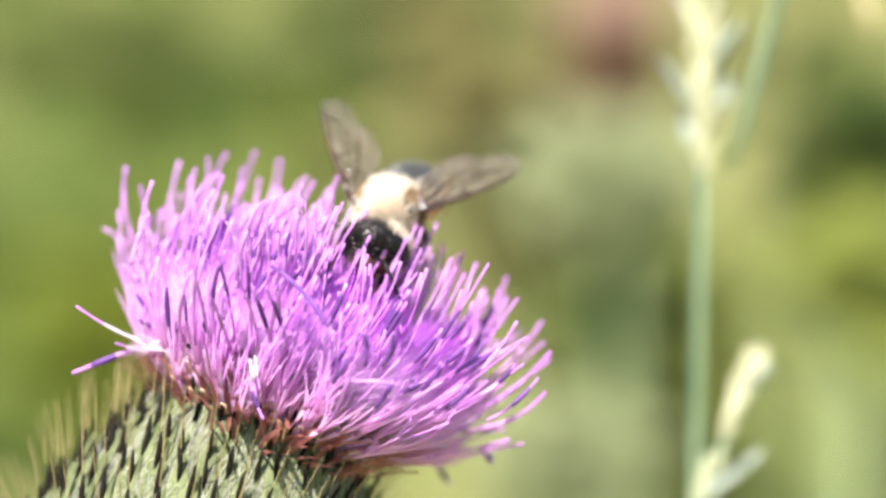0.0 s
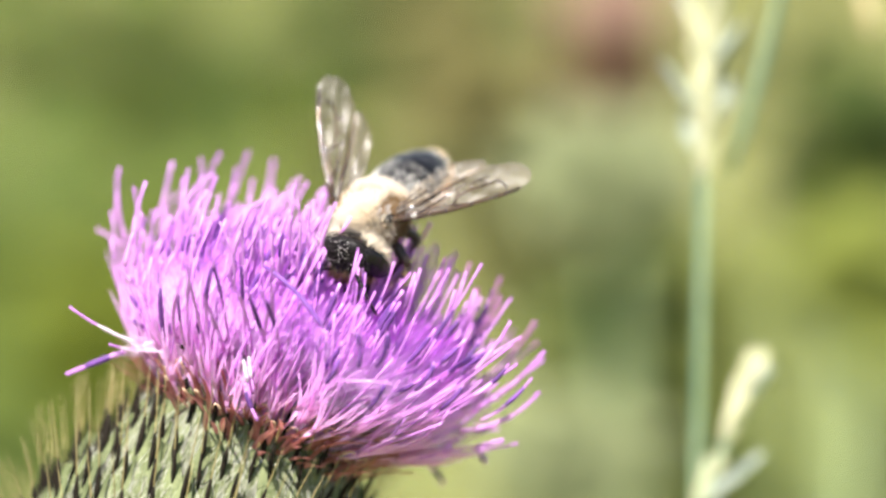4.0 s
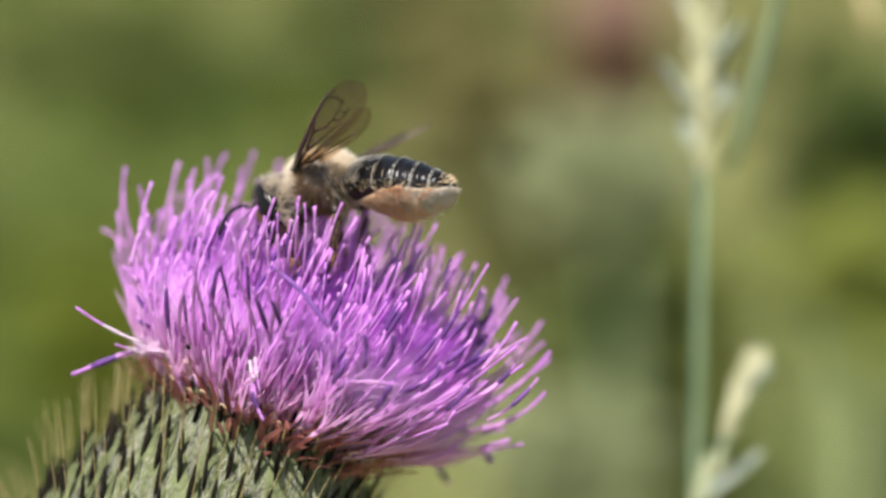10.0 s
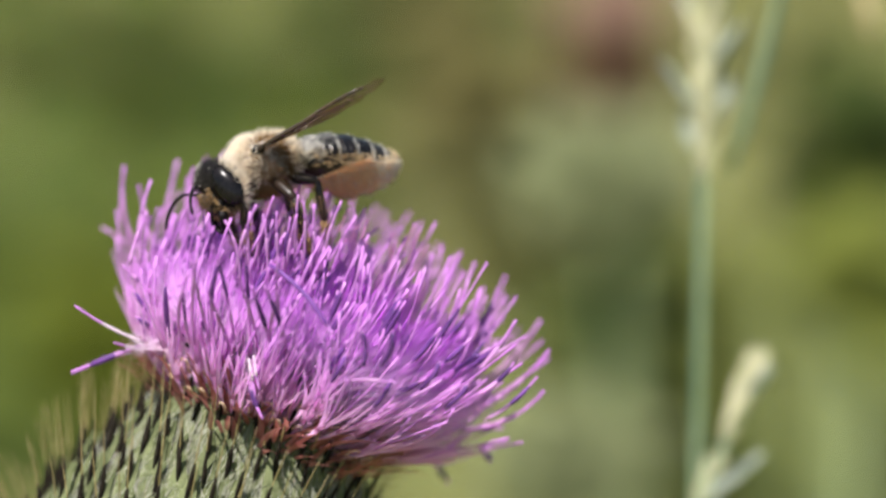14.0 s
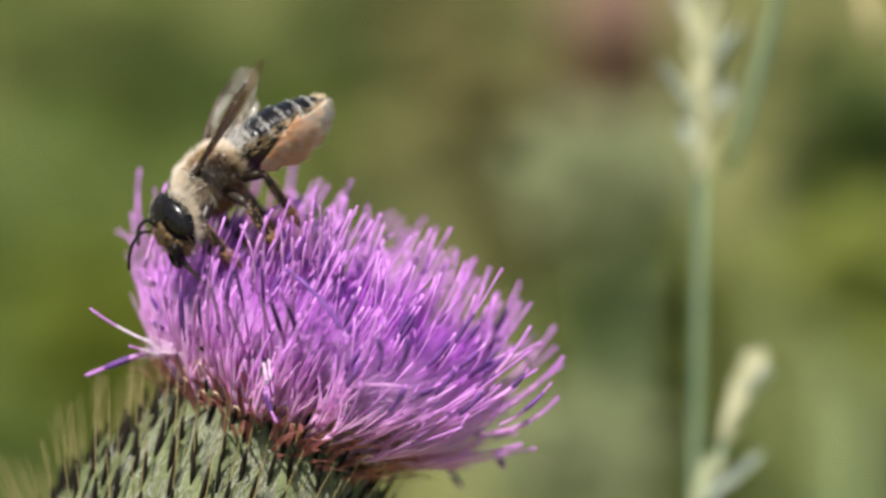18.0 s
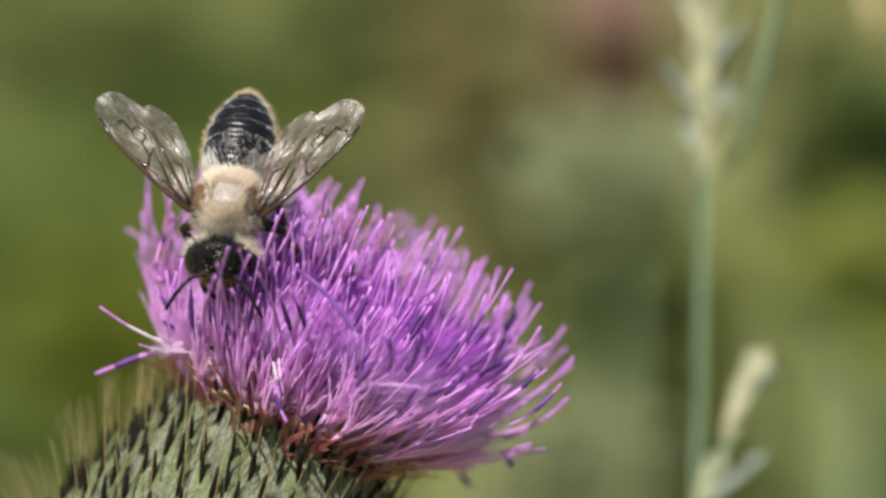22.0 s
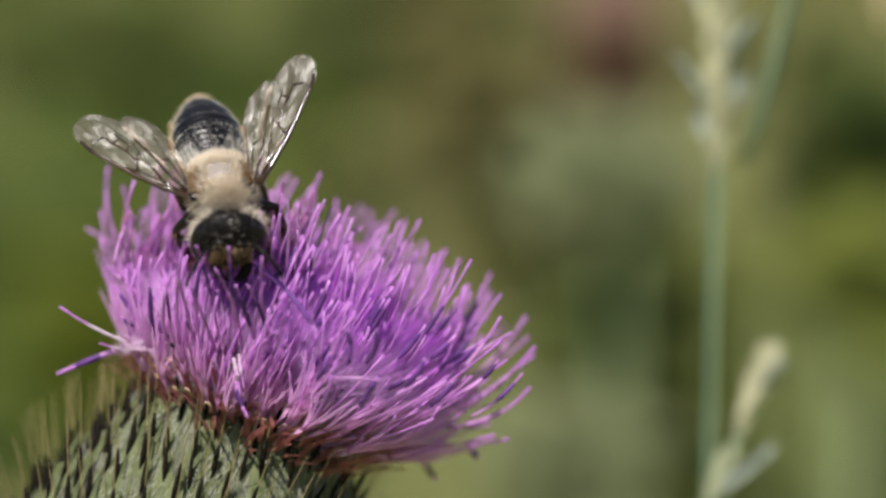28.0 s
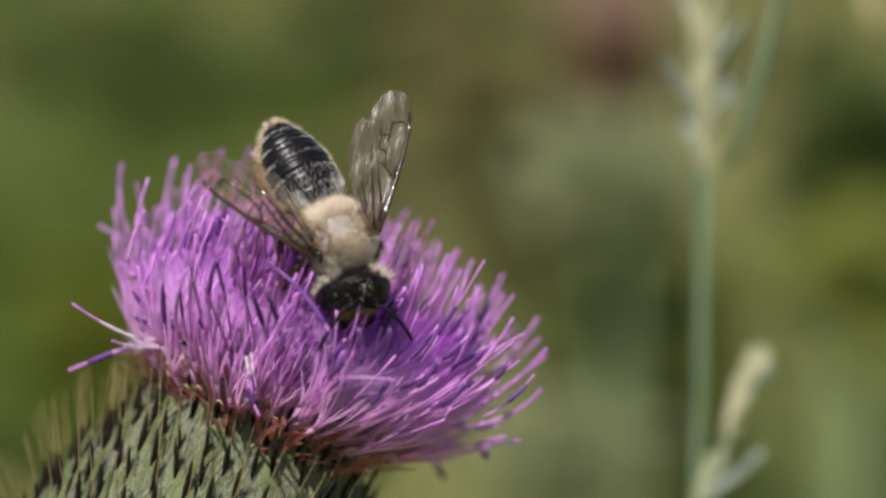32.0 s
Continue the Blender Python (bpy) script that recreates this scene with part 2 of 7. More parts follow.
# ---- the thistle ----
def head_frame():
    z = (0.385 * Vector((1, 0, 0)) + 0.92 * RISE - 0.07 * AWAY).normalized()
    y = (AWAY - z * AWAY.dot(z)).normalized()
    x = y.cross(z)
    m = Matrix((x, y, z)).transposed().to_4x4()
    m.translation = V(-9.6, -8.4, 6.0)
    return m


HEAD = head_frame()
HEAD_INV = HEAD.inverted()
thistle = thing("thistle", HEAD, "spear thistle with a purple flower head on a spiny green cup", "thistle")


def local(a, b, w):
    """A place in the head's own space, in millimetres."""
    return (HEAD_INV @ V(a, b, w)) / MM


DOME_R = ((0, 0.0), (0.4, 4.6), (0.7, 8.6), (0.85, 11.4), (0.95, 12.6), (1.0, 12.0))
DOME_Z = ((0, 10.8), (0.4, 11.0), (0.7, 9.9), (0.85, 7.7), (0.95, 4.6), (1.0, 1.6))


def cut(pts, a, b, n):
    """The stretch of a polyline from share a to share b, as n points."""
    out = []
    for i in range(n):
        t = (a + (b - a) * i / (n - 1)) * (len(pts) - 1)
        k = min(int(t), len(pts) - 2)
        out.append(pts[k].lerp(pts[k + 1], t - k))
    return out


# how wide each side spreads, and how high its florets reach from the middle to the rim, set to fit the camera's view
SECTORS = {
    "right": (0.96, DOME_Z),
    "back": (0.95, DOME_Z),
    "left": (0.86, ((0, 11.2), (0.4, 10.6), (0.7, 8.6), (0.85, 6.9), (0.95, 5.8), (1.0, 4.6))),
    "fore_right": (0.94, ((0, 10.6), (0.4, 10.3), (0.7, 9.2), (0.85, 7.3), (0.95, 5.0), (1.0, 2.6))),
    "front": (0.80, ((0, 10.6), (0.4, 10.2), (0.7, 8.9), (0.85, 7.5), (0.95, 6.1), (1.0, 5.0))),
}


def sector(turn):
    """Which side of the head, as the camera sees it, a floret grows on."""
    c, s = math.cos(turn), math.sin(turn)
    if s < -0.62:
        return "front" if c < 0.30 else "fore_right"
    if c < -0.55:
        return "left"
    return "right" if c > 0.45 else "back"


def floret_shape(u, way, style_kind, rng, corolla, anther, style, at=None):
    """One floret: a slender tube that splits into five long strap lobes, an anther tube on some, and the bent style."""
    at = at or Matrix.Identity(4)
    grow = 1 + rng.uniform(-0.20, 0.12)
    wide, high = SECTORS[way]
    wide = 1 + (wide - 1) * u
    tip = Vector((lerp(u, DOME_R) * grow * wide, rng.uniform(-1.3, 1.3), lerp(u, high) * (grow + rng.uniform(-0.05, 0.06))))
    root = Vector((0.4 + 4.7 * u, 0, -1.5))
    reach = (tip - root).length
    lead = Vector((0.25 + 0.85 * u * u * wide, rng.uniform(-0.10, 0.10), 1.0 - 0.55 * u * u)).normalized()
    mid = root + lead * reach * (0.58 + rng.uniform(-0.06, 0.06)) + Vector((0.5 * u, 0, -0.6 * u))
    pts = curve3(root, mid, tip, 15)
    # the upper third bends away, as the anther tube and the style do
    bend = Vector((rng.uniform(-0.7, 0.9), rng.uniform(-1.1, 1.1), rng.uniform(-0.3, 0.2)))
    pts = [at @ (p + bend * max(0.0, (i / 14 - 0.60) / 0.40) ** 1.6) for i, p in enumerate(pts)]
    split = rng.uniform(0.30, 0.44)
    corolla.tube(cut(pts, 0, split, 4), (0.07, 0.075, 0.085, 0.15), 5)
    turned = at.to_3x3()
    for k in range(5):
        a = 2 * math.pi * (k + rng.uniform(-0.3, 0.3)) / 5
        end = rng.uniform(0.58, 0.78) if style_kind == 0 else rng.uniform(0.60, 0.86)
        line = cut(pts, split - 0.01, end, 6)
        off = turned @ Vector((math.cos(a), math.sin(a), 0.2 * math.cos(a)))
        flare = rng.uniform(0.25, 1.2)
        line = [p + off * (0.10 + flare * (i / 5) ** 1.5) for i, p in enumerate(line)]
        corolla.tube(line, (0.085, 0.095, 0.09, 0.078, 0.06, 0.015), 4, flat=0.5)
    top = rng.uniform(0.80, 0.90)
    if style_kind == 0:
        anther.tube(cut(pts, top - rng.uniform(0.24, 0.34), top, 7), (0.06, 0.12, 0.145, 0.155, 0.15, 0.13, 0.07), 6)
    style.tube(cut(pts, 0.55 if style_kind else top - 0.03, rng.uniform(0.94, 1.10), 6), (0.055, 0.06, 0.06, 0.06, 0.062, 0.085), 5)


def build_florets():
    rng = random.Random(19)
    kinds = {}
    for way in SECTORS:
        for i in range(12):
            u = 0.12 + 0.88 * (i + 0.5) / 12
            for k in range(5):
                c, a, s = Geo(), Geo(), Geo()
                floret_shape(u, way, k % 3, rng, c, a, s)
                kinds[way, i, k] = (c.mesh("corolla", [M_COROLLA]), a.mesh("anther_tube", [M_ANTHER]) if a.v else None, s.mesh("style", [M_STYLE]))
    # one floret for each place on the receptacle, in a sunflower spiral; those on the near side are separate parts
    total, near = 640, 0
    rest_c, rest_a, rest_s = Geo(), Geo(), Geo()
    for i in range(total):
        u = math.sqrt((i + 0.5) / total)
        turn = (i * 2.39996 + rng.uniform(-0.15, 0.15)) % (2 * math.pi)
        way = sector(turn)
        sway = Matrix.Rotation(turn, 4, "Z") @ Matrix.Rotation(rng.uniform(-0.07, 0.07), 4, "Y") @ Matrix.Rotation(rng.uniform(-0.07, 0.07), 4, "X")
        kind = rng.choice((0, 1, 2, 4, 1, 2, 4, 3))
        if way in ("front", "fore_right") and u > 0.6 and kind in (0, 3):
            kind += 1
        if near < 300 and math.sin(turn) < 0.25 and u > 0.30:
            near += 1
            c, a, s = kinds[way, min(11, max(0, int((u - 0.12) / 0.88 * 12))), kind]
            fl = part("floret", c, M_COROLLA, thistle, at=sway)
            if a:
                part("anther_tube", a, M_ANTHER, fl)
            part("style", s, M_STYLE, fl)
        else:
            floret_shape(u, way, kind % 3, rng, rest_c, rest_a, rest_s, sway)
    mass = part("floret_mass", rest_c, M_COROLLA_J, thistle, "dense pink florets behind and within", kind="stuff")
    part("anther_mass", rest_a, M_ANTHER_J, mass, kind="stuff")
    part("style_mass", rest_s, M_STYLE, mass, kind="stuff")


def build_pappus():
    """The pale down that fills the head between the floret tubes."""
    rng = random.Random(17)
    g = Geo()
    for _ in range(15000):
        u, a = math.sqrt(rng.random()), rng.uniform(0, 2 * math.pi)
        r0 = 0.3 + 5.3 * u
        lean = 0.55 * u * u + rng.uniform(-0.12, 0.12)
        ln = rng.uniform(3.5, 7.6) * (1.0 - 0.2 * u)
        r1 = r0 + ln * math.sin(lean)
        a1 = a + rng.uniform(-0.06, 0.06)
        g.hair((r0 * math.cos(a), r0 * math.sin(a), -0.9), (r1 * math.cos(a1), r1 * math.sin(a1), -0.9 + ln * math.cos(lean)), 0.065)
    for _ in range(11000):
        a = rng.uniform(math.pi * 0.85, math.pi * 2.15)
        r0, lean = 5.3 + rng.uniform(0, 0.8), rng.uniform(0.05, 0.42)
        ln = rng.uniform(2.2, 6.8)
        r1 = r0 + ln * math.sin(lean)
        a1 = a + rng.uniform(-0.12, 0.12)
        g.hair((r0 * math.cos(a), r0 * math.sin(a), 0.0), (r1 * math.cos(a1), r1 * math.sin(a1), ln * math.cos(lean)), 0.065)
    # fine bright strands run up between the outer florets, added to lighten the gaps
    for _ in range(20000):
        a, u = rng.uniform(math.pi * 1.15, math.pi * 2.15), rng.uniform(0.72, 1.0)
        wide, high = SECTORS[sector(a)]
        k = rng.uniform(0.40, 0.92)
        r0 = 0.4 + 5.2 * u
        r1 = r0 + (lerp(u, DOME_R) * (1 + (wide - 1) * u) - r0) * k * rng.uniform(0.8, 1.15)
        z1 = lerp(u, high) * k * rng.uniform(0.85, 1.1)
        a1 = a + rng.uniform(-0.09, 0.09)
        sag = Vector((math.cos(a), math.sin(a), 0)) * -0.25 + Vector((0, 0, 0.6))
        g.hair((r0 * math.cos(a), r0 * math.sin(a), -0.3), (r1 * math.cos(a1), r1 * math.sin(a1), z1), 0.042, sag=sag)
    part("pappus", g, M_DOWN, thistle, "pale pinkish down between the florets", kind="stuff")


def stray(p, q, r, thick=0.17, dark=0.5, faded=False):
    """A floret that stands out of the head, from p by q to its tip r."""
    pts = curve3(local(*p), local(*q), local(*r), 14)
    c, a, s = Geo(), Geo(), Geo()
    end = 0.5 + 0.44 * dark
    c.tube(cut(pts, 0, 0.6, 6), [thick * k for k in (0.7, 0.75, 0.85, 0.9, 0.85, 0.6)], 6)
    fl = part("floret", c, M_FADED if faded else M_ANTHER if dark >= 1.0 else M_STRAY, thistle)
    a.tube(cut(pts, 0.36, end, 7), [thick * k for k in (0.3, 0.8, 1.0, 1.05, 1.0, 0.9, 0.5)], 6)
    part("anther_tube", a, M_FADED if faded else M_ANTHER if dark > 0.65 else M_STRAY, fl)
    s.tube(cut(pts, end - 0.04, 1.0, 5), [thick * k for k in (0.6, 0.58, 0.55, 0.55, 0.62)], 6)
    part("style", s, M_STYLE, fl)


def build_proud():
    """Florets that stand proud of the mass, each with a bare, dark, curved anther tube and a short pale style."""
    rng = random.Random(29)
    for i in range(44):
        turn = math.radians(rng.uniform(175, 375))
        c, s = math.cos(turn), math.sin(turn)
        z = rng.uniform(3.2, 10.2)
        r = lerp(z, ((3.0, 8.6), (7.0, 8.4), (9.0, 7.0), (10.5, 4.6))) * (1 + 0.35 * max(0.0, c)) + rng.uniform(-0.2, 0.7)
        tip = Vector((r * c + 1.2 * max(0, c), r * s, z))
        root = Vector((5.0 * c, 5.0 * s, 0.2))
        mid = root.lerp(tip, 0.6) + Vector((c, s, 0)) * rng.uniform(0.3, 1.3) + Vector((rng.uniform(-0.8, 0.8), 0, -0.4))
        pts = curve3(root, mid, tip, 14)
        length = (tip - root).length
        a0 = max(0.25, 1 - rng.uniform(2.6, 3.8) / length)
        g, a, st = Geo(), Geo(), Geo()
        g.tube(cut(pts, 0, a0 + 0.06, 5), (0.12, 0.12, 0.12, 0.12, 0.10), 5)
        fl = part("floret", g, M_COROLLA, thistle)
        a.tube(cut(pts, a0, 0.93, 8), (0.06, 0.12, 0.15, 0.165, 0.17, 0.16, 0.13, 0.07), 6)
        part("anther_tube", a, M_ANTHER, fl, "dark purple anther tube")
        st.tube(cut(pts, 0.9, 1.0, 3), (0.09, 0.085, 0.10), 5)
        part("style", st, M_STYLE, fl)


def build_tuft():
    """A tuft of whitish down at the edge of the head."""
    rng = random.Random(33)
    g = Geo()
    for _ in range(80):
        p = Vector((-15.8 + rng.uniform(-0.9, 0.5), -5.4 + rng.uniform(-0.35, 0.35), 1.5 + rng.uniform(-1, 1)))
        q = p + Vector((-rng.uniform(0.6, 1.9), rng.uniform(-0.5, 0.5), rng.uniform(-0.6, 0.3)))
        g.hair(local(*p), local(*q), 0.045)
    part("down_tuft", g, M_DOWN, thistle, "whitish tuft of down", kind="stuff")


def build_specks():
    """Two tiny black specks on the pale rim."""
    for a, b, r in ((-14.9, -4.9, 0.17), (-14.5, -5.45, 0.21)):
        g = Geo()
        g.ball(local(a, b, -0.6), (r, 0.8 * r, 0.7 * r), 8, 6)
        part("speck", g, M_KEEL, thistle, "tiny black speck on the rim")


def build_strays():
    # the loose florets round the rim and on the crown
    stray((-17.2, -5.5, 2), (-18.4, -5.9, 2), (-21.1, -7.0, 2), 0.20, 0.7)
    stray((-16.9, -5.3, 1), (-19.0, -4.6, 1), (-20.9, -3.2, 1), 0.10, 0.1, True)
    stray((-17.2, -5.8, 1), (-17.9, -5.5, 0.5), (-18.7, -5.3, 0.5), 0.10, 0.1, True)
    stray((-10.9, -6.8, -2.6), (-11.2, -8.0, -3.2), (-10.3, -9.6, -3.2), 0.17, 0.7)
    stray((-16.9, -0.3, 8), (-18.7, 1.2, 8), (-18.1, 4.7, 8), 0.15, 0.5)
    stray((-17.2, -0.9, 3), (-17.6, 1.2, 3), (-16.6, 3.9, 3), 0.15, 0.3)
    stray((-15.8, -0.3, 9), (-15.9, 1.9, 9), (-15.1, 5.0, 9), 0.16, 0.5)
    stray((-17.8, -0.9, 1), (-17.5, 0.7, 1), (-16.8, 2.1, 1), 0.15, 0.3)
    stray((-14.0, 0.6, 10), (-14.2, 2.4, 10), (-12.4, 5.5, 10), 0.16, 0.5)
    stray((-12.6, 1.1, 11), (-11.6, 3.2, 11), (-10.8, 5.6, 11), 0.16, 0.3)
    stray((-17.5, 0.0, 9), (-18.6, 0.8, 9), (-19.4, 1.2, 9), 0.14, 0.2)
    stray((-16.4, -0.3, 6), (-16.9, 1.6, 6), (-17.3, 3.6, 6), 0.13, 0.6)
    stray((-14.9, 0.2, 7), (-14.6, 2.2, 7), (-14.2, 4.6, 7), 0.14, 0.6)
    stray((-13.2, 0.8, 9), (-13.4, 2.8, 9), (-13.5, 5.2, 9), 0.13, 0.6)
    stray((-11.9, 1.0, 8), (-11.9, 3.0, 8), (-11.5, 4.7, 8), 0.13, 0.5)
    stray((-10.0, 1.3, 13), (-9.7, 3.2, 13), (-9.4, 5.1, 13), 0.20, 0.3)
    stray((-13.6, 1.5, 4), (-13.0, 3.0, 4), (-12.6, 4.2, 4), 0.14, 0.3)
    stray((-11.8, 1.0, 3), (-11.2, 2.6, 3), (-9.2, 3.0, 3), 0.15, 0.3)
    stray((2.1, -8.9, 4), (3.7, -8.3, 4), (5.9, -5.7, 4), 0.16, 0.4)
    stray((2.1, -7.6, 8), (4.0, -6.3, 8), (5.4, -4.0, 8), 0.18, 0.4)
    stray((1.1, -10.2, 4), (4.0, -10.0, 4), (5.6, -8.0, 4), 0.16, 0.3)
    stray((0.5, -8.3, 1), (2.7, -6.3, 1), (4.0, -4.0, 1), 0.15, 0.4)
    stray((-0.4, -7.6, 9), (2.4, -5.1, 9), (3.5, -2.8, 9), 0.19, 0.5)
    stray((-0.1, -5.1, 6), (0.8, -3.2, 6), (1.7, -0.7, 6), 0.16, 0.4)
    stray((-1.4, -5.1, 8), (-0.4, -2.5, 8), (0.7, -0.3, 8), 0.15, 0.4)
    stray((0.9, -6.0, 5), (2.3, -4.2, 5), (3.0, -2.2, 5), 0.15, 0.7)
    stray((1.6, -7.0, 2), (3.2, -5.6, 2), (4.6, -4.9, 2), 0.13, 0.4)
    stray((2.3, -9.6, 1), (3.8, -9.0, 1), (5.2, -7.2, 1), 0.13, 0.8)
    stray((-2.6, -3.4, 4), (-1.9, -1.4, 4), (-0.9, 0.2, 4), 0.13, 0.4)
    stray((-3.8, -2.8, 2), (-3.0, -0.8, 2), (-2.2, 0.7, 2), 0.16, 0.4)
    stray((-5.6, -1.2, 3), (-5.2, 0.9, 3), (-4.5, 2.3, 3), 0.16, 0.4)
    stray((-7.0, -0.8, 2), (-7.2, 1.4, 2), (-6.5, 3.2, 2), 0.15, 0.4)
    stray((-8.3, -0.4, 1), (-8.7, 1.7, 1), (-8.2, 3.7, 1), 0.15, 0.4)
    stray((1.9, -8.2, -1), (3.1, -7.6, -1), (3.9, -6.4, -1), 0.13, 0.9)
    stray((2.0, -11.1, 7), (2.3, -11.6, 7), (2.6, -12.0, 7), 0.21, 0.9)
    stray((-0.9, -11.6, 9), (-0.3, -12.4, 9), (0.2, -13.2, 9), 0.19, 0.9)
    stray((-16.0, -4.2, 2), (-16.9, -3.6, 1.5), (-17.8, -2.0, 1.5), 0.15, 0.8)
    stray((-16.0, -4.8, 2), (-16.8, -4.4, 1.5), (-17.5, -3.8, 1.5), 0.14, 0.9)
    stray((-16.2, -2.8, 2), (-17.2, -2.0, 2), (-18.2, -0.9, 2), 0.14, 0.6)
    # slim near-side florets left of centre, placed to cover the bee for the camera
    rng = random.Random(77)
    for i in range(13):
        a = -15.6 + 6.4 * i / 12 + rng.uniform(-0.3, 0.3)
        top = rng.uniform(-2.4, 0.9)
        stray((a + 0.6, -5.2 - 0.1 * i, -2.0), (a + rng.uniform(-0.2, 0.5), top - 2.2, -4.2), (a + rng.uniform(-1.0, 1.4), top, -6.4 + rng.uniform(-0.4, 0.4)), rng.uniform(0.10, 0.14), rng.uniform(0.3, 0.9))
    # slim near-edge crown florets, placed to hide the bee's head from the camera
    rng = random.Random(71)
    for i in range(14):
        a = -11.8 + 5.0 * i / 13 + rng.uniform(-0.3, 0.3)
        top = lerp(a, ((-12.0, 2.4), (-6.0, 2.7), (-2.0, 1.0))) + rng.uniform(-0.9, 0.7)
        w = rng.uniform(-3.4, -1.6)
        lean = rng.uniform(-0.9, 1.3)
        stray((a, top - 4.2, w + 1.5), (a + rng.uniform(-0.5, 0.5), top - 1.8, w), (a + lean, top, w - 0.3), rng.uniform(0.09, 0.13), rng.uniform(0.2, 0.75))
    stray((-9.9, -0.9, -4.6), (-7.7, -2.3, -5.8), (-6.4, -4.8, -6.0), 0.16, 1.0)
    stray((-5.3, -7.4, -5.6), (-4.0, -7.35, -6.0), (-2.7, -7.55, -6.0), 0.10, 0.3)
    stray((-11.1, -6.2, -2.8), (-10.9, -7.2, -3.2), (-10.7, -8.4, -3.2), 0.13, 0.1, True)
    stray((-10.8, -6.0, -2.8), (-10.7, -7.0, -3.3), (-10.5, -8.0, -3.4), 0.11, 0.1, True)
    stray((-4.6, -6.6, -5.8), (-4.3, -5.4, -6.3), (-4.8, -4.6, -6.3), 0.15, 1.0)
    stray((-3.6, -6.6, -5.3), (-2.8, -5.6, -6.1), (-3.0, -4.6, -6.1), 0.15, 1.0)
    stray((-6.4, -7.5, -5.3), (-5.9, -6.8, -5.9), (-5.6, -5.9, -5.9), 0.15, 1.0)
    stray((-4.0, -8.9, -4.8), (-3.3, -8.2, -5.5), (-3.0, -7.3, -5.5), 0.15, 1.0)
    stray((-1.4, -7.9, -4.3), (-0.5, -7.2, -4.9), (-0.3, -6.3, -4.9), 0.15, 1.0)
    stray((0.0, -9.0, -3.3), (0.9, -8.4, -3.7), (1.3, -7.6, -3.7), 0.15, 1.0)


CUP = ((-24, 3.2), (-22, 5.6), (-19, 9.2), (-15, 10.3), (-11, 9.6), (-7, 8.0), (-3.5, 6.4), (-1.2, 5.7), (0.3, 5.2))
CUP_SHIFT = Matrix.Translation((-0.1 * MM, 0, 0.4 * MM))


def bract_shape():
    """A narrow lance-shaped bract that lies on the cup, its base at the origin: x sideways, y outwards, z upwards."""
    b, k, s = Geo(), Geo(), Geo()
    rows = []
    for q, w in ((0, 0.85), (0.3, 0.82), (0.6, 0.55), (0.85, 0.24), (1.0, 0.06)):
        z = 5.0 * q
        y = 0.10 * math.sin(q * 2.4) + 0.10 * q * q
        rows.append(((-w, y - 0.10, z), (-0.45 * w, y + 0.02, z), (0, y + 0.06, z), (0.45 * w, y + 0.02, z), (w, y - 0.10, z)))
    b.sheet(rows)
    k.tube([(0, 0.12, 2.7), (0, 0.24, 3.2), (0, 0.42, 3.8), (0, 0.70, 4.4), (0, 1.10, 5.1)], (0.02, 0.13, 0.18, 0.15, 0.05), 6, flat=0.8)
    s.tube([(0, 0.68, 4.35), (0, 1.12, 5.1), (0, 1.85, 6.2), (0, 2.9, 7.7)], (0.048, 0.044, 0.034, 0.008), 5)
    return b, k, s


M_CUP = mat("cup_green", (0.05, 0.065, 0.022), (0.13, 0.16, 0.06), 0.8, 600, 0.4)


